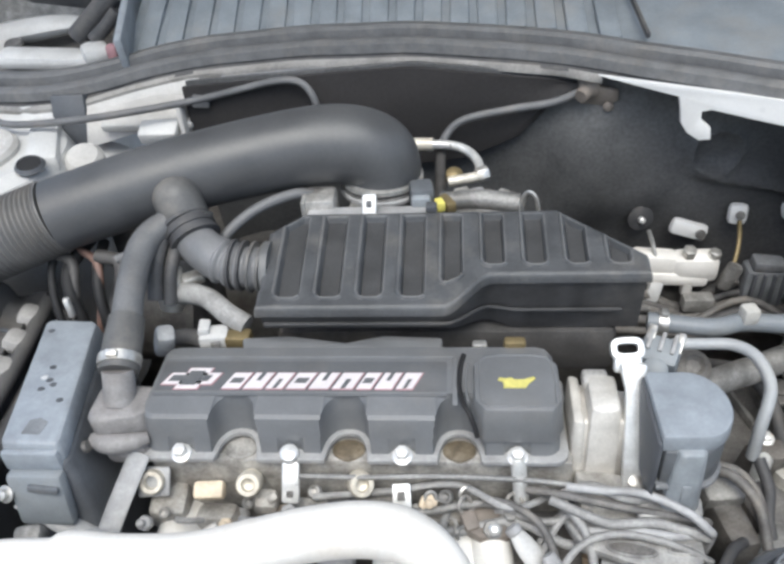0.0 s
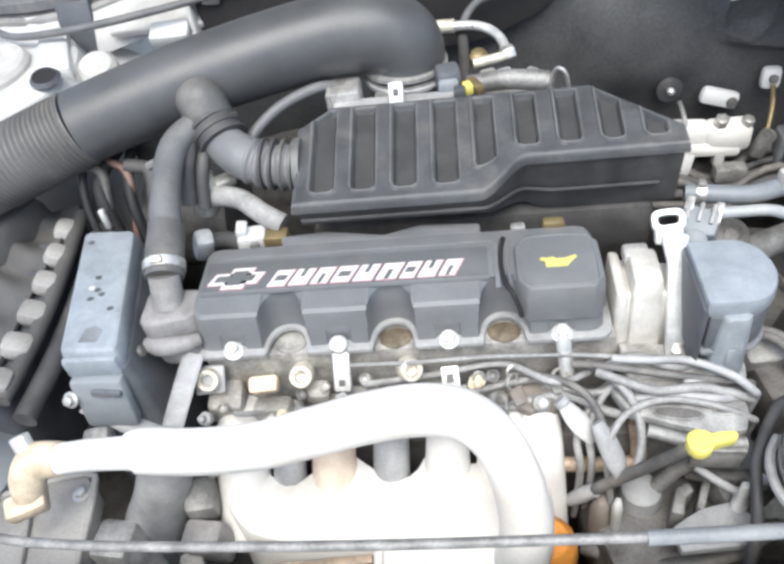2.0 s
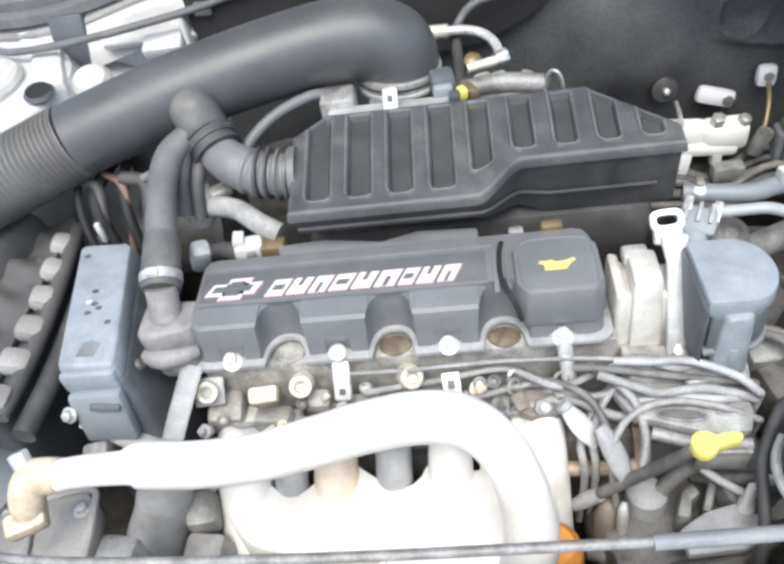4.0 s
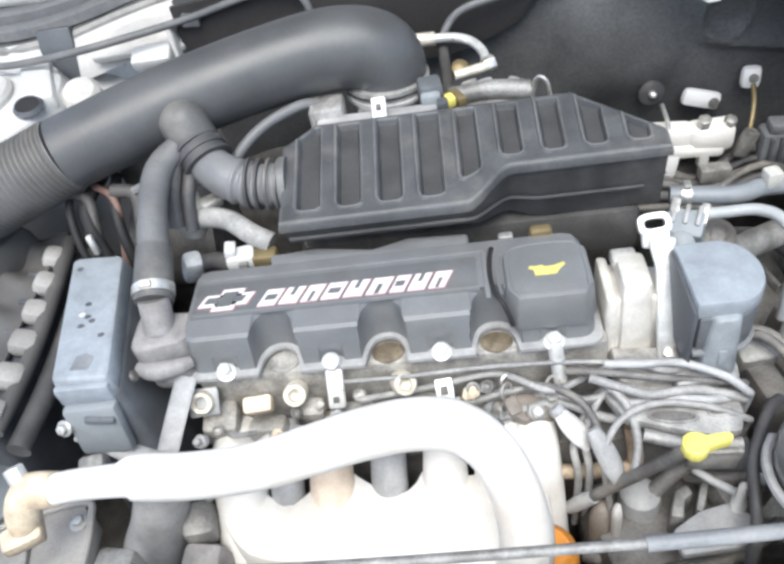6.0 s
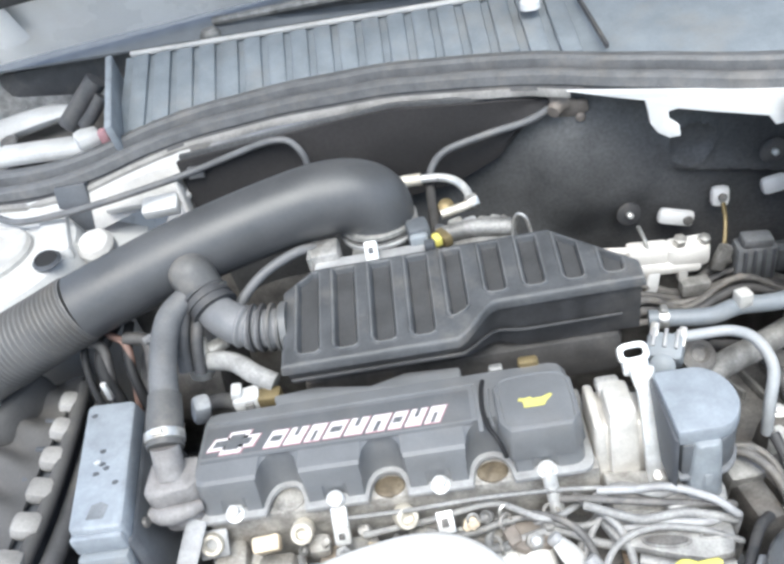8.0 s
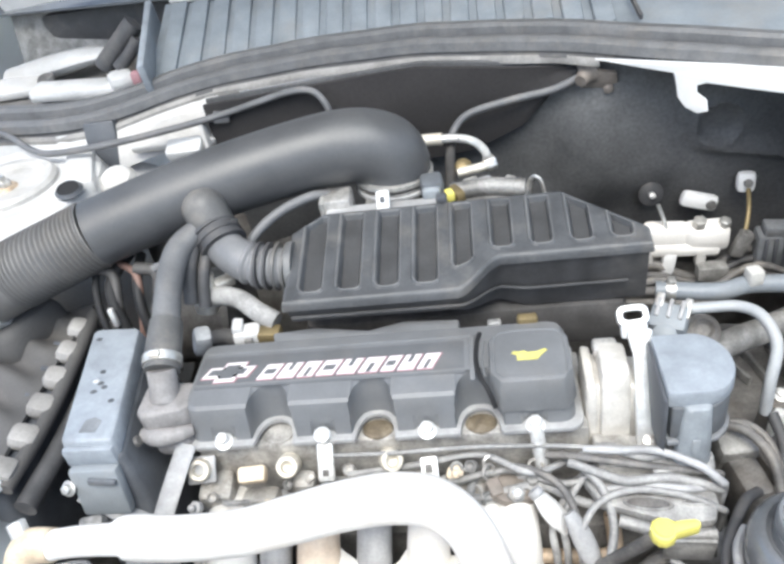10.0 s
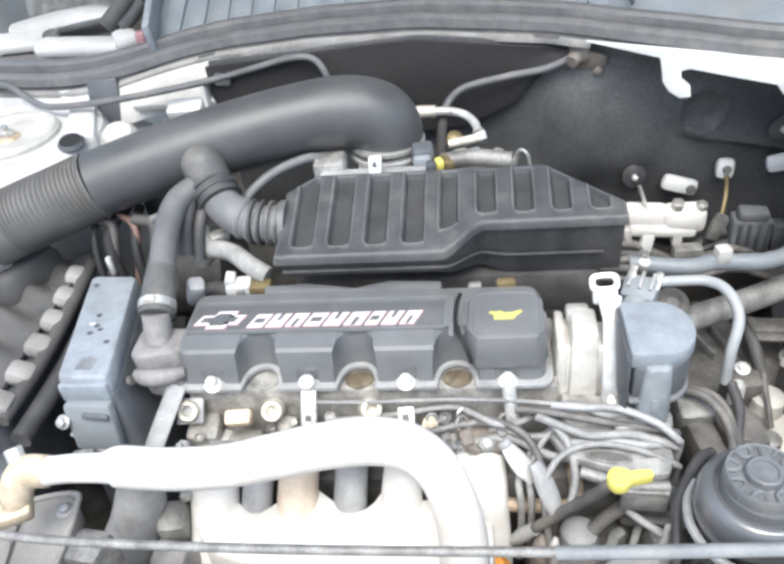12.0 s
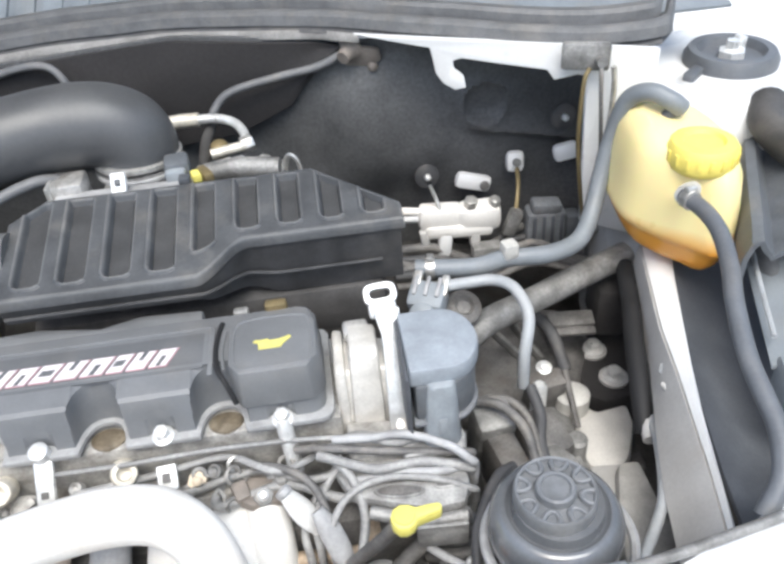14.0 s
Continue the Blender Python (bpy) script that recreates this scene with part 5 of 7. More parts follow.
def intake_duct():
    d = thing("intake_duct", "matt black plastic intake duct with a corrugated end and an elbow", "intake duct", (-0.2, 0.2, 0.8))
    R = 0.0375
    pts = [(-0.030, 0.268, 0.828, 0.036), (-0.029, 0.270, 0.842, 0.0375), (-0.036, 0.270, 0.8565, 0.0380), (-0.058, 0.268, 0.8660, 0.0380), (-0.092, 0.2635, 0.8685, 0.0374), (-0.150, 0.2475, 0.8662, 0.0362), (-0.215, 0.227, 0.8600, 0.0355), (-0.280, 0.2045, 0.8505, 0.0345),
           (-0.325, 0.190, 0.842, 0.0340), (-0.360, 0.180, 0.832, 0.0345), (-0.400, 0.171, 0.820, 0.0350), (-0.430, 0.164, 0.810, 0.0355), (-0.462, 0.157, 0.799, 0.0365)]
    part("pipe", tube(pts[:9], R, 64, 14), M_DUCT, d)
    part("corrugated_end", tube(pts[8:], R, 64, 14, ribs=(0.01, 0.62, 19, 0.0014)), M_DUCTEND, d, "dusty corrugated end, coloured paler for its gloss")
    part("elbow_collar", lathe([(0.0375, 0), (0.0405, 0.001), (0.0405, 0.005), (0.0375, 0.006)], align((-0.030, 0.268, 0.829), (0.02, 0.05, 1)), 36), M_STEEL, d, "thin bright clamp band")
    part("elbow_collar", lathe([(0.0390, 0), (0.0415, 0.001), (0.0415, 0.004), (0.0390, 0.005)], align((-0.030, 0.268, 0.819), (0.02, 0.05, 1)), 36), M_PALEDUST, d)
    part("end_collar", lathe([(0.0355, -0.012), (0.0388, -0.011), (0.0394, 0.0), (0.0388, 0.011), (0.0355, 0.012)], align((-0.455, 0.1585, 0.8015), (-0.9, -0.2, -0.3)), 48), M_BRIGHT, d, "bright metal end collar")
    # side branch down to the intake box
    br = [(-0.2035, 0.186, 0.8405, 0.0165), (-0.192, 0.170, 0.828, 0.018), (-0.172, 0.153, 0.821, 0.019), (-0.150, 0.145, 0.816, 0.019), (-0.122, 0.143, 0.813, 0.0195)]
    branch = part("branch", tube(br, 0.019, 24, 8, ribs=(0.60, 0.95, 4, 0.0016)), M_BRANCH, d, "pale grey branch elbow with a bellows")
    ax = Vector((-0.35, 0.42, 0.84))
    R2 = 0.0215
    dome = [(R2 - 0.001, -0.026), (R2, -0.024), (R2, -0.004)] + [(R2 * math.cos(a), R2 * 0.92 * math.sin(a)) for a in np.linspace(0.0, 1.5, 9)]
    part("branch_dome", lathe(dome, align((-0.2075, 0.193, 0.857), ax), 30), M_DUCT2, branch, "dusty domed stub on the duct")
    part("stub_lip", lathe([(0.0215, -0.002), (0.0235, -0.001), (0.0235, 0.002), (0.0215, 0.003)], align(Vector((-0.2075, 0.193, 0.857)) - ax.normalized() * 0.025, ax), 30), M_DUCT2, branch)
    part("stub_root", tube([(-0.212, 0.222, 0.860, 0.026), (-0.209, 0.205, 0.858, 0.0205), (-0.2075, 0.196, 0.857, 0.019)], 0.02, 22, 5), M_DUCT, branch)
    part("cuff", tube([(-0.199, 0.180, 0.8365, 0.0215), (-0.194, 0.174, 0.8315, 0.0222), (-0.189, 0.168, 0.8275, 0.0205)], 0.021, 24, 4), M_RUBBER, branch, "black rubber cuff")
    for t_ in (0.0, 0.5, 1.0):
        part("dark_ring", lathe([(0.0205, -0.002), (0.0235, -0.0015), (0.0235, 0.0015), (0.0205, 0.002)], align((-0.200 + 0.010 * t_, 0.181 - 0.012 * t_, 0.8365 - 0.008 * t_), (0.5, -0.65, -0.5)), 26), M_RUBBER, branch)
    for t_ in (0.0, 0.34, 0.67, 1.0):
        part("bellows_ring", lathe([(0.0185, -0.0018), (0.0225, -0.0012), (0.0225, 0.0012), (0.0185, 0.0018)], align((-0.152 + 0.026 * t_, 0.1455 - 0.002 * t_, 0.8165 - 0.003 * t_), (1, -0.08, -0.1)), 28), M_RUBBER if t_ < 0.5 else M_DUCT2, branch)


def throttle():
    t = thing("air_throttle", "cast aluminium throttle body under the duct elbow", "throttle body", (-0.02, 0.25, 0.7))
    part("barrel", lathe([(0.034, 0.70), (0.034, 0.815), (0.039, 0.817), (0.039, 0.828)], Matrix.Translation((-0.030, 0.268, 0)), 32), M_GREYMETAL, t)
    part("flange", box(-0.085, 0.226, 0.810, 0.030, 0.03, 0.058, 0.004), M_ALU, t)
    part("flange_edge", box(-0.0985, 0.217, 0.812, 0.004, 0.020, 0.056, 0.0015), M_STEEL, t, "bright strip along the flange edge")
    part("flange", box(-0.050, 0.234, 0.800, 0.020, 0.03, 0.044, 0.004), M_GREYMETAL, t)
    part("ledge", box(-0.035, 0.206, 0.824, 0.12, 0.022, 0.012, 0.003), M_PALEDUST, t)
    part("white_tag", box(-0.036, 0.204, 0.838, 0.013, 0.008, 0.020, 0.002, (-40, 0, 0)), M_WHITE, t, "small white clip")
    part("tag_hole", box(-0.036, 0.2010, 0.8415, 0.005, 0.003, 0.006, 0.001, (-40, 0, 0)), M_CONN, t)
    part("grey_connector", box(0.010, 0.232, 0.828, 0.022, 0.024, 0.030, 0.004, (0, 0, 8)), M_SLATE, t, "dark slate connector")
    part("connector_window", box(0.010, 0.217, 0.832, 0.018, 0.010, 0.014, 0.003), M_NECK, t, "milky connector mouth")
    part("yellow_clip", box(0.027, 0.216, 0.830, 0.008, 0.012, 0.010, 0.002, (0, 0, 20)), M_YELLOW, t, "small yellow clip")
    part("black_relay", box(0.020, 0.200, 0.832, 0.010, 0.010, 0.018, 0.002), M_CONN, t)
    part("green_plug", box(0.034, 0.224, 0.826, 0.010, 0.022, 0.012, 0.003, (0, 0, 25)), M_BRASS, t)
    m = thing("intake_manifold", "grey cast intake manifold pieces behind the intake box", "manifold", (0.07, 0.25, 0.7))
    part("plenum", box(0.066, 0.236, 0.800, 0.080, 0.040, 0.04, 0.012, (0, 0, -4)), M_GREYMETAL, m)
    part("rail", tube([(0.028, 0.232, 0.822), (0.060, 0.232, 0.826), (0.100, 0.226, 0.824)], 0.009, 12, 6), M_GREYMETAL, m)
    part("under_box", box(0.03, 0.17, 0.735, 0.30, 0.10, 0.05, 0.01), M_BLACKISH, m)
    fp = thing("fuel_pipe", "pale metal fuel pipe looping behind the throttle body", "pipe", (0.03, 0.33, 0.82))
    loop = part("pipe", tube([(-0.010, 0.352, 0.822), (0.010, 0.350, 0.823), (0.034, 0.346, 0.824), (0.052, 0.336, 0.823), (0.063, 0.318, 0.821), (0.066, 0.300, 0.818), (0.062, 0.288, 0.816)], 0.0048, 12, 8), M_BRIGHT, fp)
    part("sleeve", tube([(-0.012, 0.352, 0.822), (0.003, 0.351, 0.823), (0.018, 0.349, 0.8235)], 0.0072, 14, 4), M_CREAM, fp, "pale sleeve on the pipe")
    part("return_pipe", tube([(0.070, 0.290, 0.818), (0.052, 0.282, 0.819), (0.034, 0.278, 0.818)], 0.0050, 12, 5), M_CREAM, fp, "pale return pipe")
    part("union", prism(circle(0, 0, 0.0085, 6), -0.006, 0.006, 0.001, align((0.068, 0.292, 0.818), (0.8, 0.3, 0.1))), M_STEEL, fp)
    part("banjo", lathe([(0.009, -0.004), (0.009, 0.004), (0.006, 0.006)], align((0.040, 0.300, 0.812), (0.1, -0.6, 0.8)), 18), M_BRASS, fp, "brassy banjo joint")
    for x, y, z, sx, sy, sz, g, mt in ((0.048, 0.262, 0.812, 0.016, 0.014, 0.012, 20, M_STEEL), (0.080, 0.262, 0.808, 0.022, 0.012, 0.012, -25, M_ALU), (0.096, 0.250, 0.812, 0.014, 0.018, 0.010, 35, M_GREYMETAL), (0.030, 0.258, 0.808, 0.010, 0.018, 0.014, -10, M_CONN), (0.062, 0.248, 0.822, 0.014, 0.010, 0.010, 15, M_PALEDUST), (0.086, 0.240, 0.824, 0.012, 0.012, 0.010, -30, M_STEEL)):
        part("manifold_fitting", box(x, y, z, sx, sy, sz, 0.003, (12, 0, g)), mt, m)
    part("arched_bracket", tube([(0.102, 0.240, 0.806), (0.105, 0.240, 0.820), (0.110, 0.238, 0.828), (0.116, 0.234, 0.824), (0.119, 0.230, 0.808)], 0.0030, 10, 5, squash=0.6), M_STEEL, m, "bright arched bracket")


M_REDBROWN = material("red_brown_sheath", (0.17, 0.105, 0.085), 0.6, vary=0.25, dirt=DUST, dirt_amount=0.2)


def hoses_left():
    bh = thing("breather_hose", "dusty black breather hose to the valve cover", "hose", (-0.225, 0.1, 0.79))
    part("hose", tube([(-0.203, 0.190, 0.842, 0.010), (-0.214, 0.176, 0.842, 0.0115), (-0.227, 0.158, 0.838, 0.0125), (-0.231, 0.135, 0.831, 0.0125), (-0.229, 0.105, 0.822, 0.0122), (-0.226, 0.080, 0.812, 0.0125), (-0.224, 0.060, 0.803, 0.0125)], 0.013, 18, 8), M_HOSE, bh)
    part("sleeve", tube([(-0.2258, 0.079, 0.8115, 0.0145), (-0.2242, 0.058, 0.803, 0.0155), (-0.2225, 0.036, 0.793, 0.0155)], 0.015, 20, 6), M_DUCT2, bh, "wider dusty grey end sleeve")
    part("spur", tube([(-0.238, 0.140, 0.833), (-0.246, 0.136, 0.832), (-0.250, 0.134, 0.831)], 0.004, 8, 3), M_HOSE, bh)
    hose_clamp((-0.2232, 0.044, 0.797), (0.1, -0.85, -0.40), 0.0158, bh)
    cable("vacuum_hose", [(-0.204, 0.198, 0.842), (-0.215, 0.170, 0.836), (-0.222, 0.148, 0.818), (-0.224, 0.13, 0.79)], 0.007, M_RUBBER, "thin black hose beside the breather hose", "hose")
    cable("vacuum_hose", [(-0.198, 0.192, 0.838), (-0.205, 0.165, 0.828), (-0.21, 0.145, 0.81), (-0.212, 0.13, 0.785)], 0.006, M_RUBBER, "thin black hose beside the breather hose", "hose")
    cable("vacuum_hose", [(-0.185, 0.165, 0.795), (-0.168, 0.185, 0.820), (-0.145, 0.203, 0.834), (-0.118, 0.218, 0.840), (-0.098, 0.228, 0.838), (-0.075, 0.245, 0.82)], 0.0052, M_HOSE, "thin grey hose under the intake duct", "hose")
    cable("coolant_hose", [(-0.215, 0.150, 0.775), (-0.200, 0.142, 0.788), (-0.178, 0.134, 0.788), (-0.158, 0.120, 0.782), (-0.140, 0.112, 0.775)], 0.0095, M_LEAD, "dusty grey coolant hose beside the valve cover", "hose", seg=14)
    cable("coolant_hose", [(-0.215, 0.13, 0.745), (-0.195, 0.122, 0.752), (-0.175, 0.112, 0.75), (-0.16, 0.10, 0.745)], 0.008, M_RUBBER, "black hose beside the valve cover", "hose", seg=14)
    v = thing("sensor_valve", "grey metal valve with a pale connector", "valve", (-0.21, 0.15, 0.75))
    part("body", lathe([(0.010, 0), (0.012, 0.006), (0.012, 0.02), (0.008, 0.026), (0.006, 0.04)], align((-0.218, 0.142, 0.770), (0.2, 0.3, 0.9)), 18), M_STEEL, v)
    part("connector", box(-0.212, 0.100, 0.768, 0.017, 0.018, 0.030, 0.005, (20, 14, 25)), M_PALEDUST, v, "pale grey connector")
    part("spade", box(-0.196, 0.155, 0.795, 0.020, 0.014, 0.010, 0.003, (0, 0, 30)), M_STEEL, v)
    # brown and dark hoses behind the belt cover
    for k, (x, dx, top, m) in enumerate(((-0.327, -0.004, 0.196, M_BLACK), (-0.316, 0.006, 0.180, M_BLACKISH), (-0.305, -0.008, 0.205, M_BLACK), (-0.296, 0.010, 0.190, M_REDBROWN), (-0.284, -0.002, 0.200, M_BLACK), (-0.272, 0.008, 0.176, M_BLACKISH))):
        cable("wiring_loom", [(x, 0.136, 0.70), (x + 0.001 + dx * 0.3, 0.140, 0.745), (x - 0.002 + dx, 0.152, 0.775 + 0.003 * (k % 3)), (x - 0.006 + dx, 0.172, 0.797 + 0.004 * (k % 2)), (x - 0.012 - dx, top, 0.806)], 0.0038 + 0.0014 * (k % 3), m, "dusty dark loom behind the belt cover" if m is not M_REDBROWN else "red-brown loom behind the belt cover", "cable", "looms behind the belt cover")
    cable("side_hose", [(-0.262, 0.115, 0.76), (-0.256, 0.124, 0.79), (-0.246, 0.140, 0.812), (-0.236, 0.160, 0.822)], 0.0055, M_WIRE, "thin grey hose beside the breather hose", "hose")
    solid("loom_tag", box(-0.312, 0.137, 0.776, 0.006, 0.006, 0.022, 0.002), M_BRIGHT, "small bright cable tag behind the belt cover", "clip")
    # dark mass below the duct
    solid("alternator", lathe([(0.03, 0), (0.055, 0.01), (0.055, 0.10), (0.03, 0.11)], align((-0.33, 0.25, 0.68), (1, 0, 0)), 30), M_DARK, "dark oily alternator under the intake duct", "alternator")


M_LID = material("faded_black_plastic", (0.088, 0.085, 0.083), 0.72, vary=0.2, scale=18, dirt=DUST, dirt_amount=0.3)


M_LID2 = material("beige_grey_plastic", (0.34, 0.33, 0.315), 0.55, vary=0.2, scale=25, dirt=(0.1, 0.09, 0.08), dirt_amount=0.5)


def filter_box():
    f = thing("air_filter_box", "dark grey air filter box with dusty beige clips along its edge", "air filter box", (-0.44, 0.08, 0.6))
    lid = [(-0.372, -0.03), (-0.366, 0.04), (-0.368, 0.12), (-0.378, 0.205), (-0.48, 0.20), (-0.54, 0.12), (-0.54, -0.02), (-0.45, -0.045)]
    part("body", prism(lid, 0.60, 0.735, 0.006), M_CONN, f)
    # lid slopes down towards the outside, pressed into broad slanting flutes
    rows = []
    for i in range(24):
        u = i / 23
        rows.append([(-0.372 - 0.175 * u - 0.005 * math.sin(v * 3), -0.032 + 0.235 * v, 0.744 - 0.020 * u * u + 0.0065 * min(1, 5 * u) * math.sin((v * 0.235 - u * 0.10) * 2 * math.pi / 0.046)) for v in np.linspace(0, 1, 80)])
    part("lid", sheet(rows, 0.004), M_LID, f)
    hump = [(-0.545, 0.10), (-0.425, 0.125), (-0.395, 0.20), (-0.45, 0.215), (-0.56, 0.205)]
    part("inlet_hump", prism([(x, y) for x, y in hump], 0.725, 0.772, 0.012, None, None, [(x * 0.97 - 0.014, y * 0.8 + 0.03) for x, y in hump]), M_LID, f)
    edge = [(-0.362, -0.035, 0.735), (-0.357, 0.03, 0.738), (-0.359, 0.10, 0.741), (-0.368, 0.19, 0.742)]
    part("lid_edge", tube(edge, 0.007, 12, 8), M_LID, f)
    for k in range(6):
        y = -0.02 + 0.037 * k
        x = np.interp(y, [-0.035, 0.03, 0.10, 0.19], [-0.366, -0.361, -0.363, -0.372])
        part("clip", box(x - 0.004, y, 0.742, 0.026, 0.024, 0.018, 0.007, (0, 24, 4 * (k % 2))), M_LID2, f, "dusty beige edge clip")
        part("clip_hollow", box(x - 0.019, y + 0.014, 0.739, 0.022, 0.005, 0.010, 0.002, (0, 10, -12)), M_CONN, f)
    part("corner_clip", box(-0.385, -0.035, 0.742, 0.04, 0.030, 0.018, 0.005, (0, 0, 40)), M_WHITE, f, "white corner clip")
    # black tube stands in for the dark of the gap beside the clips
    part("edge_gap_shade", tube([(-0.350, -0.04, 0.715), (-0.345, 0.03, 0.718), (-0.347, 0.10, 0.72), (-0.354, 0.19, 0.72)], 0.010, 12, 8), M_RUBBER, f)
    solid("horn", lathe([(0.02, 0), (0.05, 0.01), (0.055, 0.02), (0.055, 0.03), (0.03, 0.05)], align((-0.425, -0.070, 0.662), (0.2, 0.1, 1)), 30), M_GREYCAP, "dull grey round horn below the filter box", "horn")
    fh = thing("fan_housing", "beige-grey fan housing below the insulated hose", "fan housing", (-0.34, -0.12, 0.65))
    part("plate", prism([(-0.40, -0.16), (-0.282, -0.16), (-0.290, -0.085), (-0.305, -0.066), (-0.38, -0.085)], 0.655, 0.675, 0.004), M_LID2, fh)
    part("edge_rib", tube([(-0.284, -0.158, 0.676), (-0.292, -0.086, 0.676), (-0.306, -0.069, 0.676), (-0.378, -0.088, 0.676)], 0.003, 8, 5), M_LID2, fh)
    bolt("housing_bolt", (-0.302, -0.086, 0.675), r=0.005, h=0.006, mat=M_STEEL, parent=fh)
    part("stiffener", box(-0.335, -0.125, 0.677, 0.006, 0.060, 0.006, 0.002, (0, 0, 12)), M_LID2, fh)
    solid("fan_bracket", box(-0.30, -0.135, 0.63, 0.16, 0.02, 0.05, 0.006, (0, 0, -8)), M_GREYMETAL, "dull grey bracket near the radiator", "bracket")
    solid("fan_bracket", box(-0.24, -0.145, 0.62, 0.03, 0.03, 0.2, 0.006, (0, 0, -8)), M_GREYMETAL, "dull grey bracket near the radiator", "bracket")


def firewall_lines():
    cable("throttle_cable", [(0.027, 0.235, 0.80), (0.026, 0.30, 0.815), (0.026, 0.355, 0.808), (0.030, 0.380, 0.816), (0.050, 0.388, 0.832), (0.100, 0.392, 0.841), (0.145, 0.393, 0.847), (0.175, 0.392, 0.859)], 0.0046, M_HOSE, "grey throttle cable curving from the firewall to the throttle", "cable")
    solid("cable_sleeve", tube([(0.0268, 0.240, 0.803), (0.026, 0.30, 0.815), (0.026, 0.352, 0.8085), (0.0285, 0.373, 0.8125)], 0.0054, 12, 6), M_BLACKISH, "black rubber sleeve on the throttle cable", "sleeve")
    cable("bonnet_cable", [(-0.60, 0.46, 0.85), (-0.549, 0.44, 0.853), (-0.495, 0.40, 0.845), (-0.458, 0.385, 0.844), (-0.382, 0.379, 0.850), (-0.300, 0.389, 0.856), (-0.239, 0.399, 0.862), (-0.190, 0.400, 0.872), (-0.150, 0.398, 0.880), (-0.125, 0.395, 0.878), (-0.112, 0.390, 0.862), (-0.108, 0.385, 0.84)], 0.0042, M_HOSE, "grey release cable running along the cowl", "cable")
    solid("cable_clip", box(-0.243, 0.402, 0.858, 0.020, 0.012, 0.014, 0.003, (0, 10, 10)), M_HOSE, "grey cable clip at the cowl opening", "clip")


# ======== right-hand end of the engine ========
M_ALU2 = material("clean_cast_aluminium", (0.62, 0.60, 0.56), 0.55, 0.2, vary=0.15, scale=60, bump=0.4, fine=500, dirt=(0.35, 0.31, 0.26), dirt_amount=0.4)


M_NECK = material("milky_grey_plastic", (0.265, 0.287, 0.305), 0.35, vary=0.15, scale=60, dirt=(0.15, 0.15, 0.15), dirt_amount=0.3)


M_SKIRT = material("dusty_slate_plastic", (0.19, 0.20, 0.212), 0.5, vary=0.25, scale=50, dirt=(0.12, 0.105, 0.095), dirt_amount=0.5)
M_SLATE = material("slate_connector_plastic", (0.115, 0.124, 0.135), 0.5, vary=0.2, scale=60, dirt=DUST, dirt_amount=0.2)


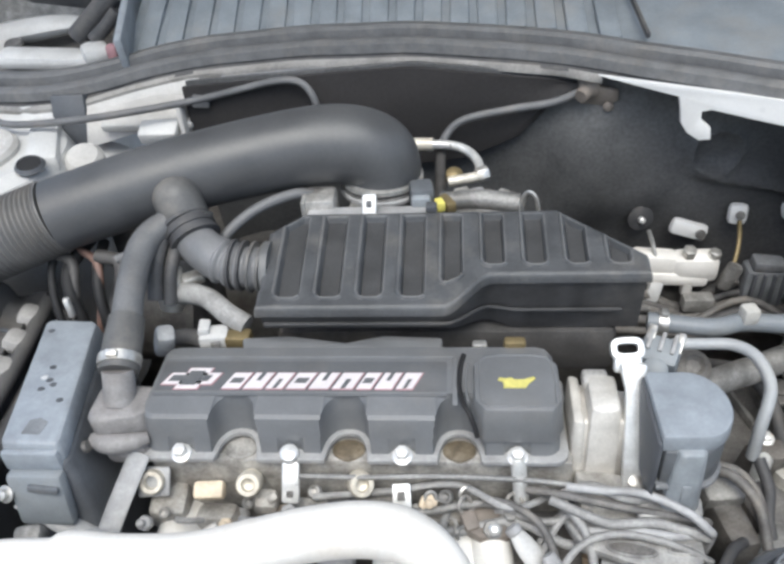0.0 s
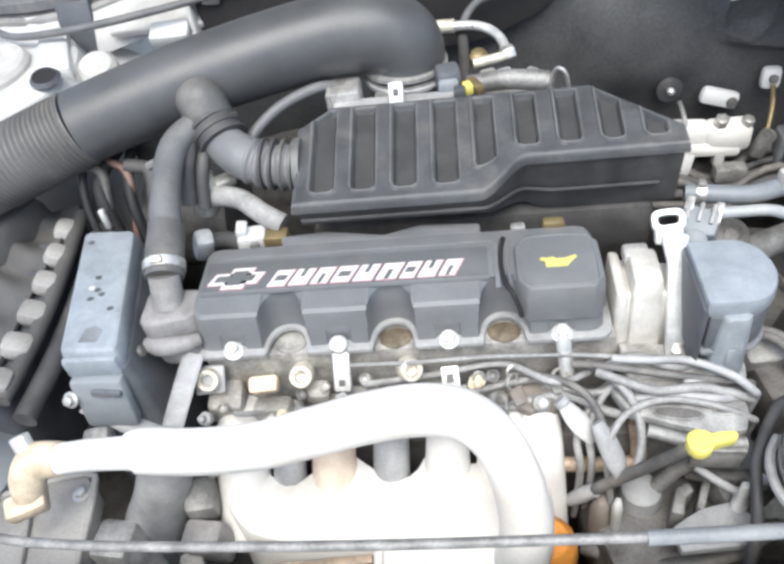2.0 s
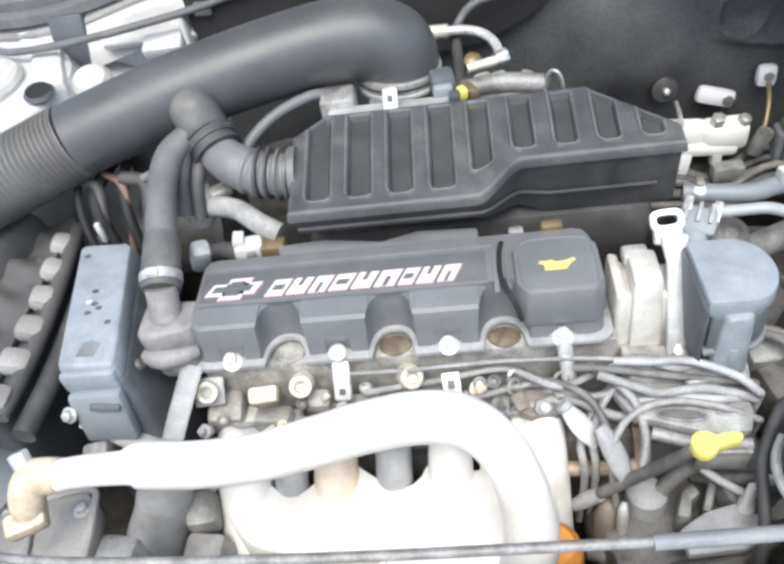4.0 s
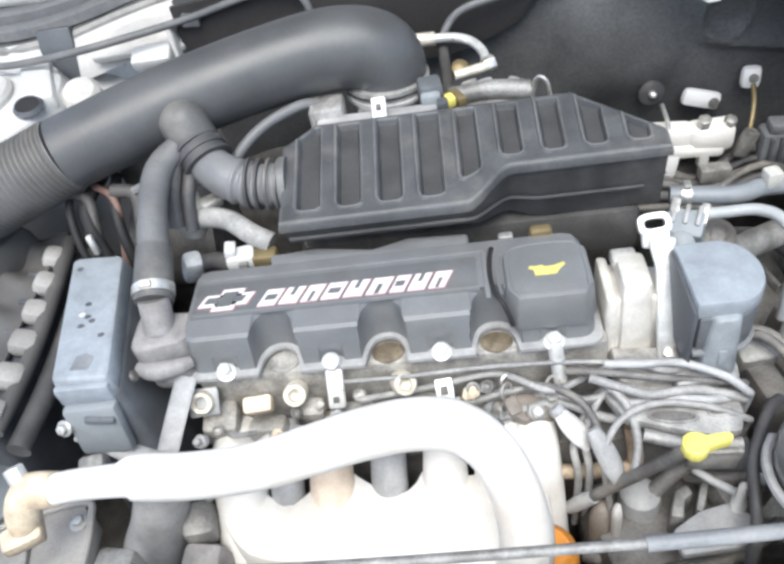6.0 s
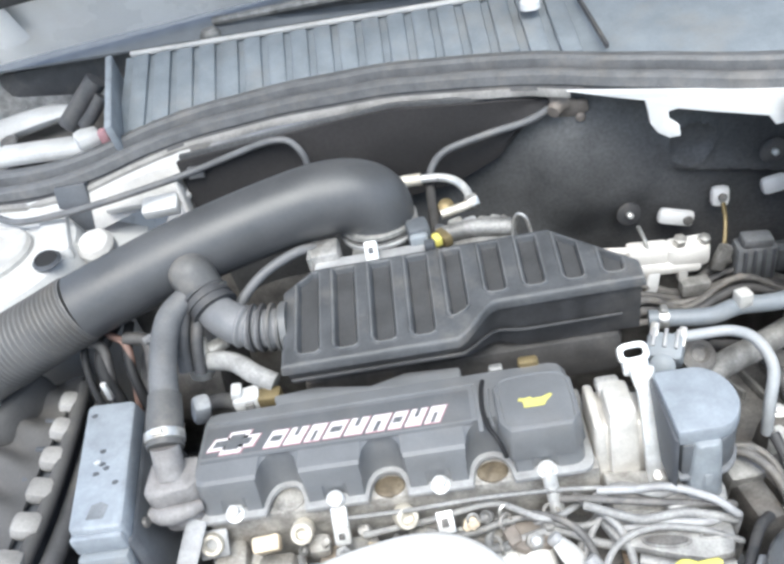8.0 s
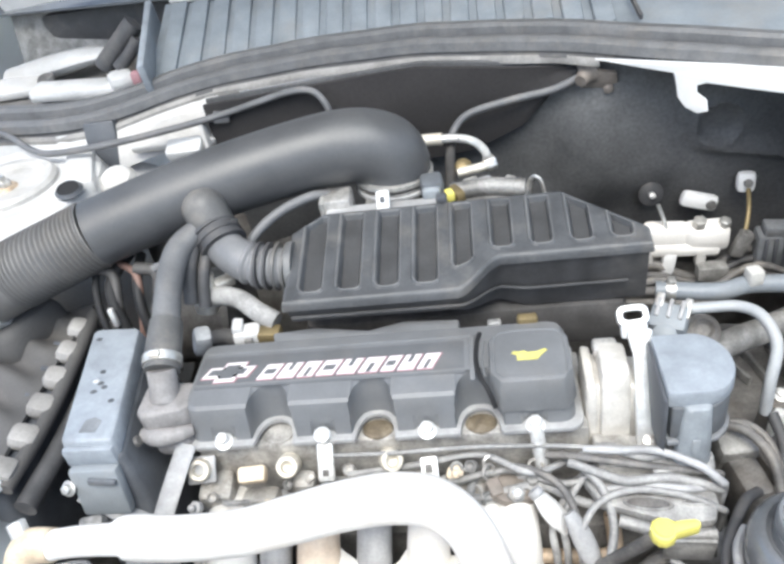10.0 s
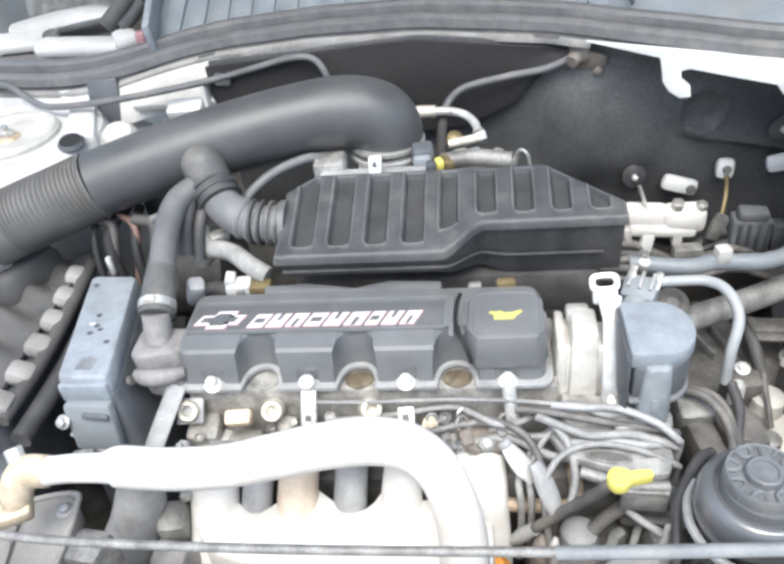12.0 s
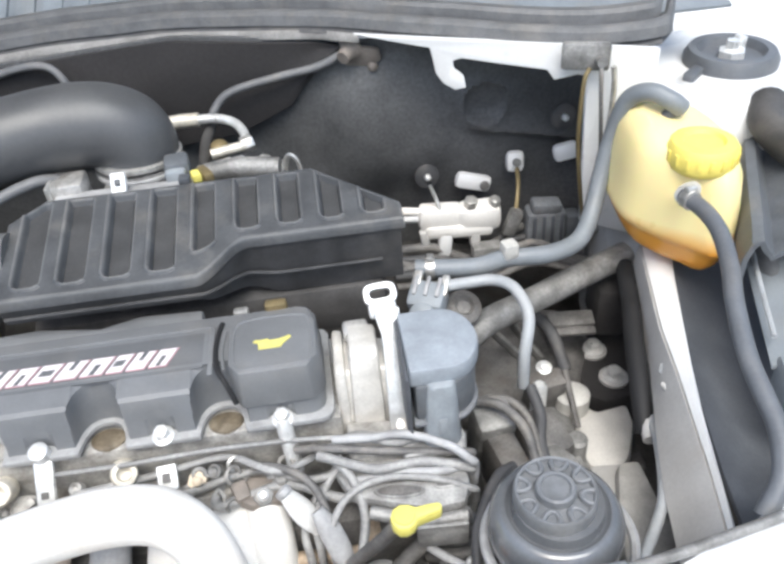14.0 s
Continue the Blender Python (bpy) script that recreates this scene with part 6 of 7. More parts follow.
def ignition_end():
    c = thing("end_housing", "bright cast aluminium end housing beside the valve cover", "housing", (0.145, 0.03, 0.68))
    part("plate", prism([(0.126, 0.003), (0.1355, 0.001), (0.1365, 0.060), (0.127, 0.062)], 0.70, 0.766, 0.003, None, None, [(0.127, 0.013), (0.1355, 0.011), (0.1365, 0.060), (0.128, 0.062)]), M_ALU2, c)
    part("box", prism([(0.136, -0.004), (0.162, -0.004), (0.163, 0.052), (0.137, 0.054)], 0.695, 0.778, 0.004, None, None, [(0.139, 0.014), (0.161, 0.014), (0.162, 0.050), (0.140, 0.052)]), M_ALU2, c)
    part("backing", prism([(0.127, 0.000), (0.176, -0.001), (0.176, 0.048), (0.127, 0.058)], 0.690, 0.762, 0.003, None, None, [(0.127, 0.0155), (0.174, 0.0155), (0.174, 0.048), (0.127, 0.058)]), M_ALU2, c)
    part("ear", box(0.147, 0.050, 0.772, 0.020, 0.016, 0.010, 0.003), M_ALU, c)
    s = thing("lifting_bracket", "bright metal lifting bracket with a looped eye at its top", "bracket", (0.17, 0.01, 0.7))
    arm = [(-0.0070, 0.0), (0.0070, 0.0), (0.0060, 0.075), (0.0090, 0.088), (0.0095, 0.095), (-0.0095, 0.095), (-0.0090, 0.088), (-0.0060, 0.075)]
    m = Matrix.Translation((0.170, -0.008, 0.716)) @ Euler((radians(56), 0, radians(-2))).to_matrix().to_4x4()
    part("arm", prism(arm, 0, 0.008, 0.002, m), M_BRIGHT, s)
    oval = [(math.copysign(abs(math.cos(a)) ** 0.6, math.cos(a)), math.copysign(abs(math.sin(a)) ** 0.6, math.sin(a))) for a in np.linspace(0, 2 * math.pi, 28, endpoint=False)]
    eye = ring_plate([(0.0125 * u, 0.0085 * v) for u, v in oval], [(0.0078 * u, 0.0036 * v) for u, v in oval], -0.003, 0.003, Matrix.Translation((0.1685, 0.0535, 0.8010)) @ Euler((radians(38), 0, radians(4))).to_matrix().to_4x4())
    part("eye", eye, M_BRIGHT, s, "flat looped eye")
    part("shoulder", box(0.169, 0.0475, 0.7915, 0.021, 0.008, 0.014, 0.003, (-34, 0, 0)), M_BRIGHT, s)
    bolt("foot_bolt", (0.172, -0.008, 0.722), (0, -0.6, 0.8), 0.006, 0.008, M_STEEL, s)
    # rounded blue-grey cap
    d = thing("distributor_cap", "slate blue-grey plastic cap with a round end", "distributor cap", (0.205, 0.0, 0.72))
    o = [(0.178, -0.028), (0.178, 0.034)] + [(0.205 + 0.0255 * math.cos(a), 0.003 + 0.031 * math.sin(a)) for a in np.linspace(math.pi / 2, -math.pi / 2, 22)]
    lo = [(0.205 + (x - 0.205) * 1.02, y * 1.02) for x, y in o]
    part("top", prism(lo, 0.782, 0.797, 0.0025, None, None, o), M_BLUEGREY, d)
    lo2 = [(0.205 + (x - 0.205) * 0.9, y * 0.92 - 0.004) for x, y in o]
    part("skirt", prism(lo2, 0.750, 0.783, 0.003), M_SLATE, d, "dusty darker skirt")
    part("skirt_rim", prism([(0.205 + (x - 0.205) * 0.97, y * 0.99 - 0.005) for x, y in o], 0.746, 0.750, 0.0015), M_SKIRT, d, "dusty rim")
    part("neck", prism([(0.183, -0.030), (0.188, -0.0375), (0.209, -0.0375), (0.214, -0.030), (0.209, -0.012), (0.188, -0.012)], 0.715, 0.785, 0.004, None, None, [(0.188, -0.028), (0.192, -0.0345), (0.206, -0.0345), (0.210, -0.028), (0.206, -0.012), (0.192, -0.012)]), M_NECK, d, "milky grey cable outlet")
    part("neck_window", box(0.1985, -0.0363, 0.748, 0.006, 0.002, 0.014, 0.0008, (-5, 0, 0)), M_GREYCAP, d)
    part("flank", prism([(0.1745, -0.030), (0.1775, -0.034), (0.1780, 0.034), (0.1750, 0.030)], 0.735, 0.793, 0.0012), M_CONN, d)
    part("ledge", prism([(0.168, -0.042), (0.214, -0.040), (0.217, -0.022), (0.168, -0.018)], 0.718, 0.728, 0.004), M_BRACKET, d, "dusty ledge under the cap")
    # connector behind
    k = thing("sensor_connector", "grey green sensor connector with a metal clip", "connector", (0.22, 0.1, 0.74))
    part("shell", box(0.212, 0.106, 0.746, 0.032, 0.026, 0.024, 0.005, (25, 0, -25)), M_GREYCAP, k)
    for a in range(3):
        part("shell_ridge", box(0.203 + 0.009 * a, 0.110 - 0.004 * a, 0.760, 0.0035, 0.018, 0.004, 0.001, (25, 0, -25)), M_PALEDUST, k)
    part("clip", box(0.206, 0.118, 0.760, 0.008, 0.014, 0.008, 0.002, (25, 0, -25)), M_STEEL, k)
    part("clip", box(0.227, 0.107, 0.756, 0.007, 0.020, 0.008, 0.002, (25, 0, -25)), M_STEEL, k)
    part("socket", lathe([(0.011, 0), (0.011, 0.012), (0.008, 0.014)], align((0.206, 0.094, 0.738), (-0.2, -0.6, 0.6)), 18), M_GREYCAP, k)
    part("foot", box(0.13, -0.02, 0.62, 0.12, 0.06, 0.11, 0.01), M_DARK, d)
    part("foot", prism([(0.13, -0.03), (0.212, -0.036), (0.216, -0.006), (0.13, 0.006)], 0.700, 0.722, 0.004), M_ALU, d)


M_BRACKET = material("dusty_alloy", (0.36, 0.355, 0.342), 0.55, 0.3, vary=0.35, scale=70, bump=0.5, fine=450, dirt=(0.12, 0.11, 0.10), dirt_amount=0.5)


def plug_wiring():
    random.seed(7)
    for k in range(3):
        y0 = -0.012 - 0.011 * k
        z0 = 0.722 - 0.007 * k
        x0 = 0.02 + 0.022 * k
        cable("ignition_lead", [(x0 - 0.09 + 0.03 * k, -0.018, 0.712 - 0.005 * k), (x0 - 0.03, y0 + random.uniform(-0.006, 0.006), z0 - 0.006), (x0 + 0.02, y0, z0), (x0 + 0.06, y0 - 0.014 + random.uniform(-0.010, 0.010), z0 + random.uniform(-0.008, 0.006)), (x0 + 0.10, y0 - 0.004, z0 - 0.006), (0.185 + 0.006 * k, -0.028 - 0.012 * k, 0.714 - 0.008 * k), (0.213, -0.026 - 0.010 * k, 0.70 - 0.008 * k)],
              0.0028 + 0.0005 * k, (M_LEAD, M_GREYMETAL, M_LEAD)[k], "dusty grey ignition lead along the cylinder head", "cable", "ignition leads")
    # looped leads by the manifold's end
    for r, z in ((0.026, 0.70), (0.034, 0.694)):
        cable("looped_lead", [(0.126 - r, -0.074, z - 0.10), (0.128 - r, -0.074, z - 0.03), (0.128 - r, -0.055, z - 0.004), (0.122, -0.052 + r * 0.8, z + 0.014), (0.150, -0.044, z + 0.012), (0.178, -0.060, z + 0.004), (0.205, -0.066, z - 0.006), (0.212, -0.064, z - 0.03)], 0.0030, M_LEAD, "grey lead looped beside the manifold", "cable", "looped leads")
    cable("looped_lead", [(0.118, -0.024, 0.728), (0.138, -0.020, 0.733), (0.165, -0.028, 0.730), (0.192, -0.024, 0.726), (0.212, -0.034, 0.716), (0.215, -0.034, 0.690)], 0.0040, M_LEAD, "grey lead looped beside the manifold", "cable", "looped leads")
    cable("looped_lead", [(0.104, -0.014, 0.722), (0.116, -0.030, 0.726), (0.130, -0.046, 0.720), (0.136, -0.068, 0.706), (0.130, -0.092, 0.69)], 0.0034, M_LEAD, "grey lead looped beside the manifold", "cable", "looped leads")
    # more leads crossing the bracket towards the cap's end
    for k, q in enumerate((((0.108, -0.030, 0.730), (0.130, -0.040, 0.728), (0.150, -0.046, 0.725), (0.180, -0.044, 0.724), (0.212, -0.050, 0.718)),
                           ((0.092, -0.020, 0.728), (0.112, -0.026, 0.732), (0.140, -0.032, 0.731), (0.172, -0.036, 0.727), (0.214, -0.040, 0.722)),
                           ((0.116, -0.090, 0.640), (0.112, -0.084, 0.676), (0.112, -0.074, 0.702), (0.126, -0.060, 0.718), (0.152, -0.052, 0.722), (0.184, -0.056, 0.720), (0.212, -0.064, 0.712)),
                           ((0.120, -0.022, 0.735), (0.146, -0.026, 0.736), (0.172, -0.030, 0.739), (0.200, -0.042, 0.735), (0.214, -0.052, 0.728)),
                           ((0.060, -0.024, 0.722), (0.082, -0.032, 0.724), (0.100, -0.044, 0.720), (0.110, -0.060, 0.706), (0.112, -0.078, 0.69)))):
        x, y, z = q[-1]
        q += ((x + 0.004, y + 0.003, z - 0.010), (x + 0.004, y + 0.006, z - 0.034))
        cable("looped_lead", q, (0.0036, 0.0030, 0.0027, 0.0032, 0.0030)[k], (M_LEAD, M_WIRE, M_LEAD, M_PALEDUST, M_WIRE)[k], "dusty grey lead crossing the slotted bracket", "cable", "looped leads")
    # slotted alloy bracket below the cap: plate with a stepped, folded front
    br = thing("slotted_bracket", "grey alloy bracket with oval holes above the dipstick", "bracket", (0.18, -0.05, 0.69))
    o = [(0.118, -0.036), (0.140, -0.020), (0.176, -0.017), (0.212, -0.022), (0.212, -0.060), (0.206, -0.076), (0.186, -0.078), (0.160, -0.070), (0.128, -0.058)]
    part("plate", prism(o, 0.706, 0.716, 0.003), M_BRACKET, br)
    for x, y, a, b_, g in ((0.158, -0.040, 0.011, 0.0036, 8), (0.162, -0.060, 0.015, 0.0040, -8), (0.196, -0.060, 0.008, 0.0022, 4)):
        q = pose(x, y, 0, 0, 0, g)
        part("oval_hole", prism([(a * math.cos(t), b_ * math.sin(t)) for t in np.linspace(0, 2 * math.pi, 20, endpoint=False)], 0.7158, 0.7172, 0, q), M_DARK, br, "dark oval hole")
        ring = [tuple(q @ Vector((a * 1.12 * math.cos(t), b_ * 1.35 * math.sin(t), 0.7165))) for t in np.linspace(0, 2 * math.pi, 14)]
        part("hole_lip", tube(ring, 0.0012, 6, 3), M_BRACKET, br)
    part("fold", tube([(0.134, -0.046, 0.716), (0.165, -0.047, 0.719), (0.192, -0.051, 0.719), (0.211, -0.047, 0.717)], 0.0034, 10, 5), M_PALEDUST, br)
    part("fold", tube([(0.150, -0.026, 0.716), (0.180, -0.028, 0.719), (0.211, -0.032, 0.717)], 0.0026, 10, 5), M_BRACKET, br)
    part("lower_lip", tube([(0.140, -0.068, 0.708), (0.175, -0.078, 0.704), (0.206, -0.079, 0.704)], 0.005, 10, 5), M_BRACKET, br)
    part("front_wall", box(0.188, -0.082, 0.690, 0.036, 0.004, 0.030, 0.002, (8, 0, -4)), M_BRACKET, br)
    # bits of fittings
    f = thing("manifold_flange", "brown-grey bolted flange on top of the manifold outlet", "flange", (0.066, -0.04, 0.68))
    part("plate", prism([(0.046, -0.040), (0.058, -0.048), (0.078, -0.046), (0.088, -0.034), (0.080, -0.020), (0.054, -0.020)], 0.698, 0.708, 0.003), M_GROMMET, f)
    part("ear", box(0.050, -0.034, 0.706, 0.012, 0.016, 0.012, 0.003, (10, 0, 20)), M_GROMMET, f)
    part("hex", prism(circle(0, 0, 0.0075, 6), 0, 0.008, 0.001, align((0.066, -0.040, 0.706), (0.1, -0.5, 0.8))), M_GREYMETAL, f)
    part("stud", lathe([(0.0042, 0.006), (0.0042, 0.014), (0.002, 0.016)], align((0.066, -0.040, 0.706), (0.1, -0.5, 0.8)), 14), M_BRIGHT, f, "bright stud end")
    bolt("flange_bolt", (0.080, -0.032, 0.708), r=0.005, h=0.007, mat=M_GREYMETAL, parent=f)
    sp = thing("spark_boot", "pale flat spark plug boot pointing down beside the manifold", "plug boot", (0.1, -0.06, 0.69))
    part("boot", tube([(0.082, -0.046, 0.714, 0.0055), (0.090, -0.053, 0.706, 0.0088), (0.098, -0.060, 0.698, 0.0085), (0.102, -0.066, 0.690, 0.0030)], 0.008, 14, 5, squash=0.5), M_TOWER, sp)
    part("collar", lathe([(0.0052, 0), (0.0060, 0.001), (0.0060, 0.005), (0.0052, 0.006)], align((0.0795, -0.044, 0.7165), (0.75, -0.65, -0.7)), 16), M_PALEDUST, sp)
    sp = thing("spark_boot", "dusty grey spark plug boot crossing the rusty pipe", "plug boot", (0.11, -0.075, 0.69))
    part("boot", tube([(0.104, -0.064, 0.714, 0.0052), (0.110, -0.072, 0.704, 0.0082), (0.116, -0.081, 0.692, 0.0086), (0.121, -0.089, 0.680, 0.0056)], 0.008, 14, 5, squash=0.6), M_PALEDUST, sp)
    part("tip", lathe([(0.0040, 0), (0.0046, 0.002), (0.0040, 0.008), (0.002, 0.009)], align((0.119, -0.086, 0.686), (0.5, -0.8, -1.1)), 14), M_BOSS, sp)
    # scattered clips and nuts
    for k in range(16):
        x, y, z = random.uniform(-0.03, 0.14), random.uniform(-0.045, -0.014), random.uniform(0.704, 0.722)
        r = random.uniform(0.0035, 0.0065)
        q = align((x, y, z), (random.uniform(-0.8, 0.8), -0.5, random.uniform(0.2, 0.7)))
        arc = [tuple(q @ Vector((r * math.cos(a), r * math.sin(a), 0))) for a in np.linspace(-0.4, random.uniform(3.2, 4.6), 9)]
        foot = tuple(q @ Vector((r * 1.9, -r * 0.9, 0)))
        solid("lead_clip", tube([foot] + arc, random.uniform(0.0010, 0.0018), 7, 2), (M_GREYMETAL, M_LEAD, M_HEAD, M_STEEL)[k % 4], "small bent metal clip holding the ignition leads", "clip", "lead clips")


def dipstick():
    d = thing("dipstick", "yellow dipstick handle on a thin tube", "dipstick", (0.16, -0.11, 0.7))
    o = [(0.1475, -0.1150), (0.1515, -0.1195), (0.1570, -0.1205), (0.1625, -0.1180), (0.1655, -0.1135), (0.1720, -0.1115), (0.1835, -0.1085), (0.1850, -0.1045), (0.1825, -0.1015), (0.1730, -0.1020), (0.1660, -0.1030), (0.1610, -0.1000), (0.1545, -0.0990), (0.1490, -0.1020), (0.1463, -0.1085)]
    o = [(0.1672 + (x - 0.164) * 0.87, -0.1048 + (y + 0.109) * 0.85) for x, y in o]
    part("handle", prism(o, 0.7425, 0.7525, 0.0026), M_YELLOW, d)
    part("hub", lathe([(0.007, 0.7520), (0.0066, 0.7538), (0.003, 0.7538)], Matrix.Translation((0.1607, -0.1056, 0)), 18), M_YELLOW, d)
    part("stem", tube([(0.157, -0.1045, 0.7440), (0.147, -0.1005, 0.7250), (0.130, -0.0940, 0.697), (0.110, -0.0865, 0.664), (0.089, -0.0790, 0.630)], 0.0046, 12, 5), M_WIRE, d, "dark dusty guide tube")
    part("stem_foot", tube([(0.104, -0.0845, 0.654, 0.0056), (0.095, -0.0812, 0.640, 0.0064), (0.087, -0.0785, 0.627, 0.0050)], 0.006, 12, 4), M_PALEDUST, d, "pale end of the guide tube")
    cable("rusty_pipe", [(0.074, -0.062, 0.656), (0.088, -0.063, 0.656), (0.112, -0.064, 0.656), (0.130, -0.065, 0.657), (0.1385, -0.063, 0.661), (0.1395, -0.057, 0.672), (0.1380, -0.048, 0.688)], 0.0062, M_RUST, "rusty thin pipe below the dipstick", "pipe")
    o = thing("oil_filter", "orange oil filter below the manifold", "oil filter", (0.085, -0.15, 0.6))
    part("can", lathe([(0.022, 0.52), (0.024, 0.622), (0.022, 0.634), (0.016, 0.640)], Matrix.Translation((0.064, -0.118, 0.005)), 28), M_ORANGE, o)
    w = thing("pipe_cluster", "dusty grey castings and pipes under the dipstick", "castings", (0.16, -0.1, 0.6))
    part("column", lathe([(0.0165, 0.54), (0.0165, 0.634), (0.0150, 0.641), (0.0100, 0.645), (0.004, 0.646)], Matrix.Translation((0.141, -0.078, 0)), 28), M_PALEDUST, w, "dusty pale round casting")
    part("column_rib", tube([(0.1205, -0.092, 0.654, 0.002), (0.119, -0.097, 0.648, 0.0042), (0.119, -0.100, 0.62, 0.0042), (0.119, -0.102, 0.57, 0.0042)], 0.0048, 10, 4), M_GREYPAINT, w, "stained upright rib")
    part("column_side", tube([(0.111, -0.082, 0.644, 0.003), (0.109, -0.089, 0.636, 0.0080), (0.109, -0.092, 0.61, 0.0088), (0.109, -0.094, 0.56, 0.0088)], 0.0090, 12, 4), M_GROMMET, w)
    part("clevis", prism([(0.156, -0.104), (0.164, -0.084), (0.174, -0.078), (0.178, -0.086), (0.170, -0.092), (0.166, -0.106)], 0.622, 0.652, 0.003), M_GREYMETAL, w)
    part("clevis", box(0.184, -0.088, 0.640, 0.006, 0.028, 0.022, 0.002, (0, 0, -24)), M_GREYMETAL, w)
    part("plate", prism([(0.154, -0.116), (0.176, -0.103), (0.200, -0.097), (0.212, -0.108), (0.206, -0.132), (0.156, -0.136)], 0.646, 0.656, 0.003), M_PALEDUST, w, "dusty pale wedge plate")
    part("link", tube([(0.178, -0.076, 0.668), (0.190, -0.086, 0.666), (0.204, -0.094, 0.662)], 0.0032, 9, 4), M_PALEDUST, w)
    part("stud", lathe([(0.0062, 0.640), (0.0062, 0.664), (0.0040, 0.668), (0.0040, 0.684), (0.0026, 0.686)], Matrix.Translation((0.2040, -0.102, 0)), 16), M_BRIGHT, w, "bright stud")
    part("stud_nut", prism(circle(0, 0, 0.0068, 6), 0, 0.008, 0.001, pose(0.216, -0.094, 0.672, 0, 0, 12)), M_STEEL, w)
    part("case", box(0.165, -0.085, 0.585, 0.13, 0.09, 0.08, 0.02, (0, 0, 10)), M_DARK, w)
    for q in (((0.150, -0.078, 0.640), (0.168, -0.070, 0.655), (0.190, -0.066, 0.668), (0.212, -0.070, 0.670)), ((0.095, -0.105, 0.600), (0.140, -0.125, 0.612), (0.190, -0.128, 0.625), (0.235, -0.110, 0.640)), ((0.180, -0.064, 0.640), (0.196, -0.076, 0.652), (0.222, -0.080, 0.655))):
        part("pipe", tube(q, 0.0062, 12, 6), M_WIRE, w)
    part("gearbox", box(0.29, 0.02, 0.50, 0.18, 0.20, 0.16, 0.03), M_GREYMETAL, w)
    part("dusty_case", box(0.214, -0.060, 0.625, 0.050, 0.060, 0.05, 0.012, (8, 0, 14)), M_GREYMETAL, w, "dusty grey casing below the reservoir")


def steering_reservoir():
    r = thing("steering_fluid_reservoir", "glossy black round fluid reservoir with a fluted screw cap", "fluid reservoir", (0.259, -0.11, 0.69))
    c = Matrix.Translation((0.2545, -0.1150, 0.0)) @ Matrix.Translation((0, 0, 0.750)) @ Matrix.Scale(0.955, 4) @ Matrix.Translation((0, 0, -0.750))
    part("bowl", lathe([(0.012, 0.690), (0.028, 0.696), (0.038, 0.708), (0.0430, 0.720), (0.0442, 0.729), (0.0444, 0.7345), (0.0438, 0.7400), (0.0424, 0.7450), (0.0402, 0.7490), (0.0376, 0.7516), (0.0350, 0.7528), (0.0335, 0.7526), (0.0318, 0.7505), (0.0300, 0.7500), (0.0290, 0.758)], c, 56), M_GLOSS, r)
    cc = Matrix.Translation((-0.0020, 0.0010, 0)) @ c @ Matrix.Diagonal((0.91, 0.91, 1, 1))
    cap = part("cap", lathe([(0.0280, 0.757), (0.0292, 0.758), (0.0292, 0.768), (0.0280, 0.7695), (0.0265, 0.7690), (0.0255, 0.7660), (0.0145, 0.7660), (0.0138, 0.7715), (0.0125, 0.7725), (0.0105, 0.7722), (0.0098, 0.7700), (0.003, 0.7700)], cc, 48), M_CAPBLACK, r, "dull black fluted cap")
    for k in range(8):
        q = cc @ pose(0, 0, 0, 0, 0, 22.5 + 45 * k)
        arc = [(0.0275 - 0.0100 * math.sin(a), 0.0058 * math.cos(a), 0.7675) for a in np.linspace(0.0, math.pi, 9)]
        part("cap_flute", tube([tuple(q @ Vector(p)) for p in arc], 0.0017, 8, 2), M_CAPBLACK, cap)
        part("flute_floor", prism([(0.0185, -0.0028), (0.0268, -0.0040), (0.0268, 0.0040), (0.0185, 0.0028)], 0.7655, 0.7672, 0.0006, q), M_CAPBLACK, cap)
    part("bracket", tube([(0.2580 + 0.0475 * math.cos(a), -0.1150 + 0.0475 * math.sin(a), 0.716) for a in np.linspace(2.4, 6.9, 14)], 0.0035, 8, 4), M_PALEDUST, r, "wire bracket round the bowl")
    part("foot", box(0.2585, -0.10, 0.672, 0.03, 0.03, 0.05, 0.006), M_DARK, r)
    cable("return_hose", [(0.20, -0.15, 0.62), (0.203, -0.13, 0.68), (0.211, -0.09, 0.700), (0.232, -0.055, 0.705), (0.25, -0.035, 0.69)], 0.0042, M_RUBBER, "black hose wrapped round the fluid reservoir", "hose")


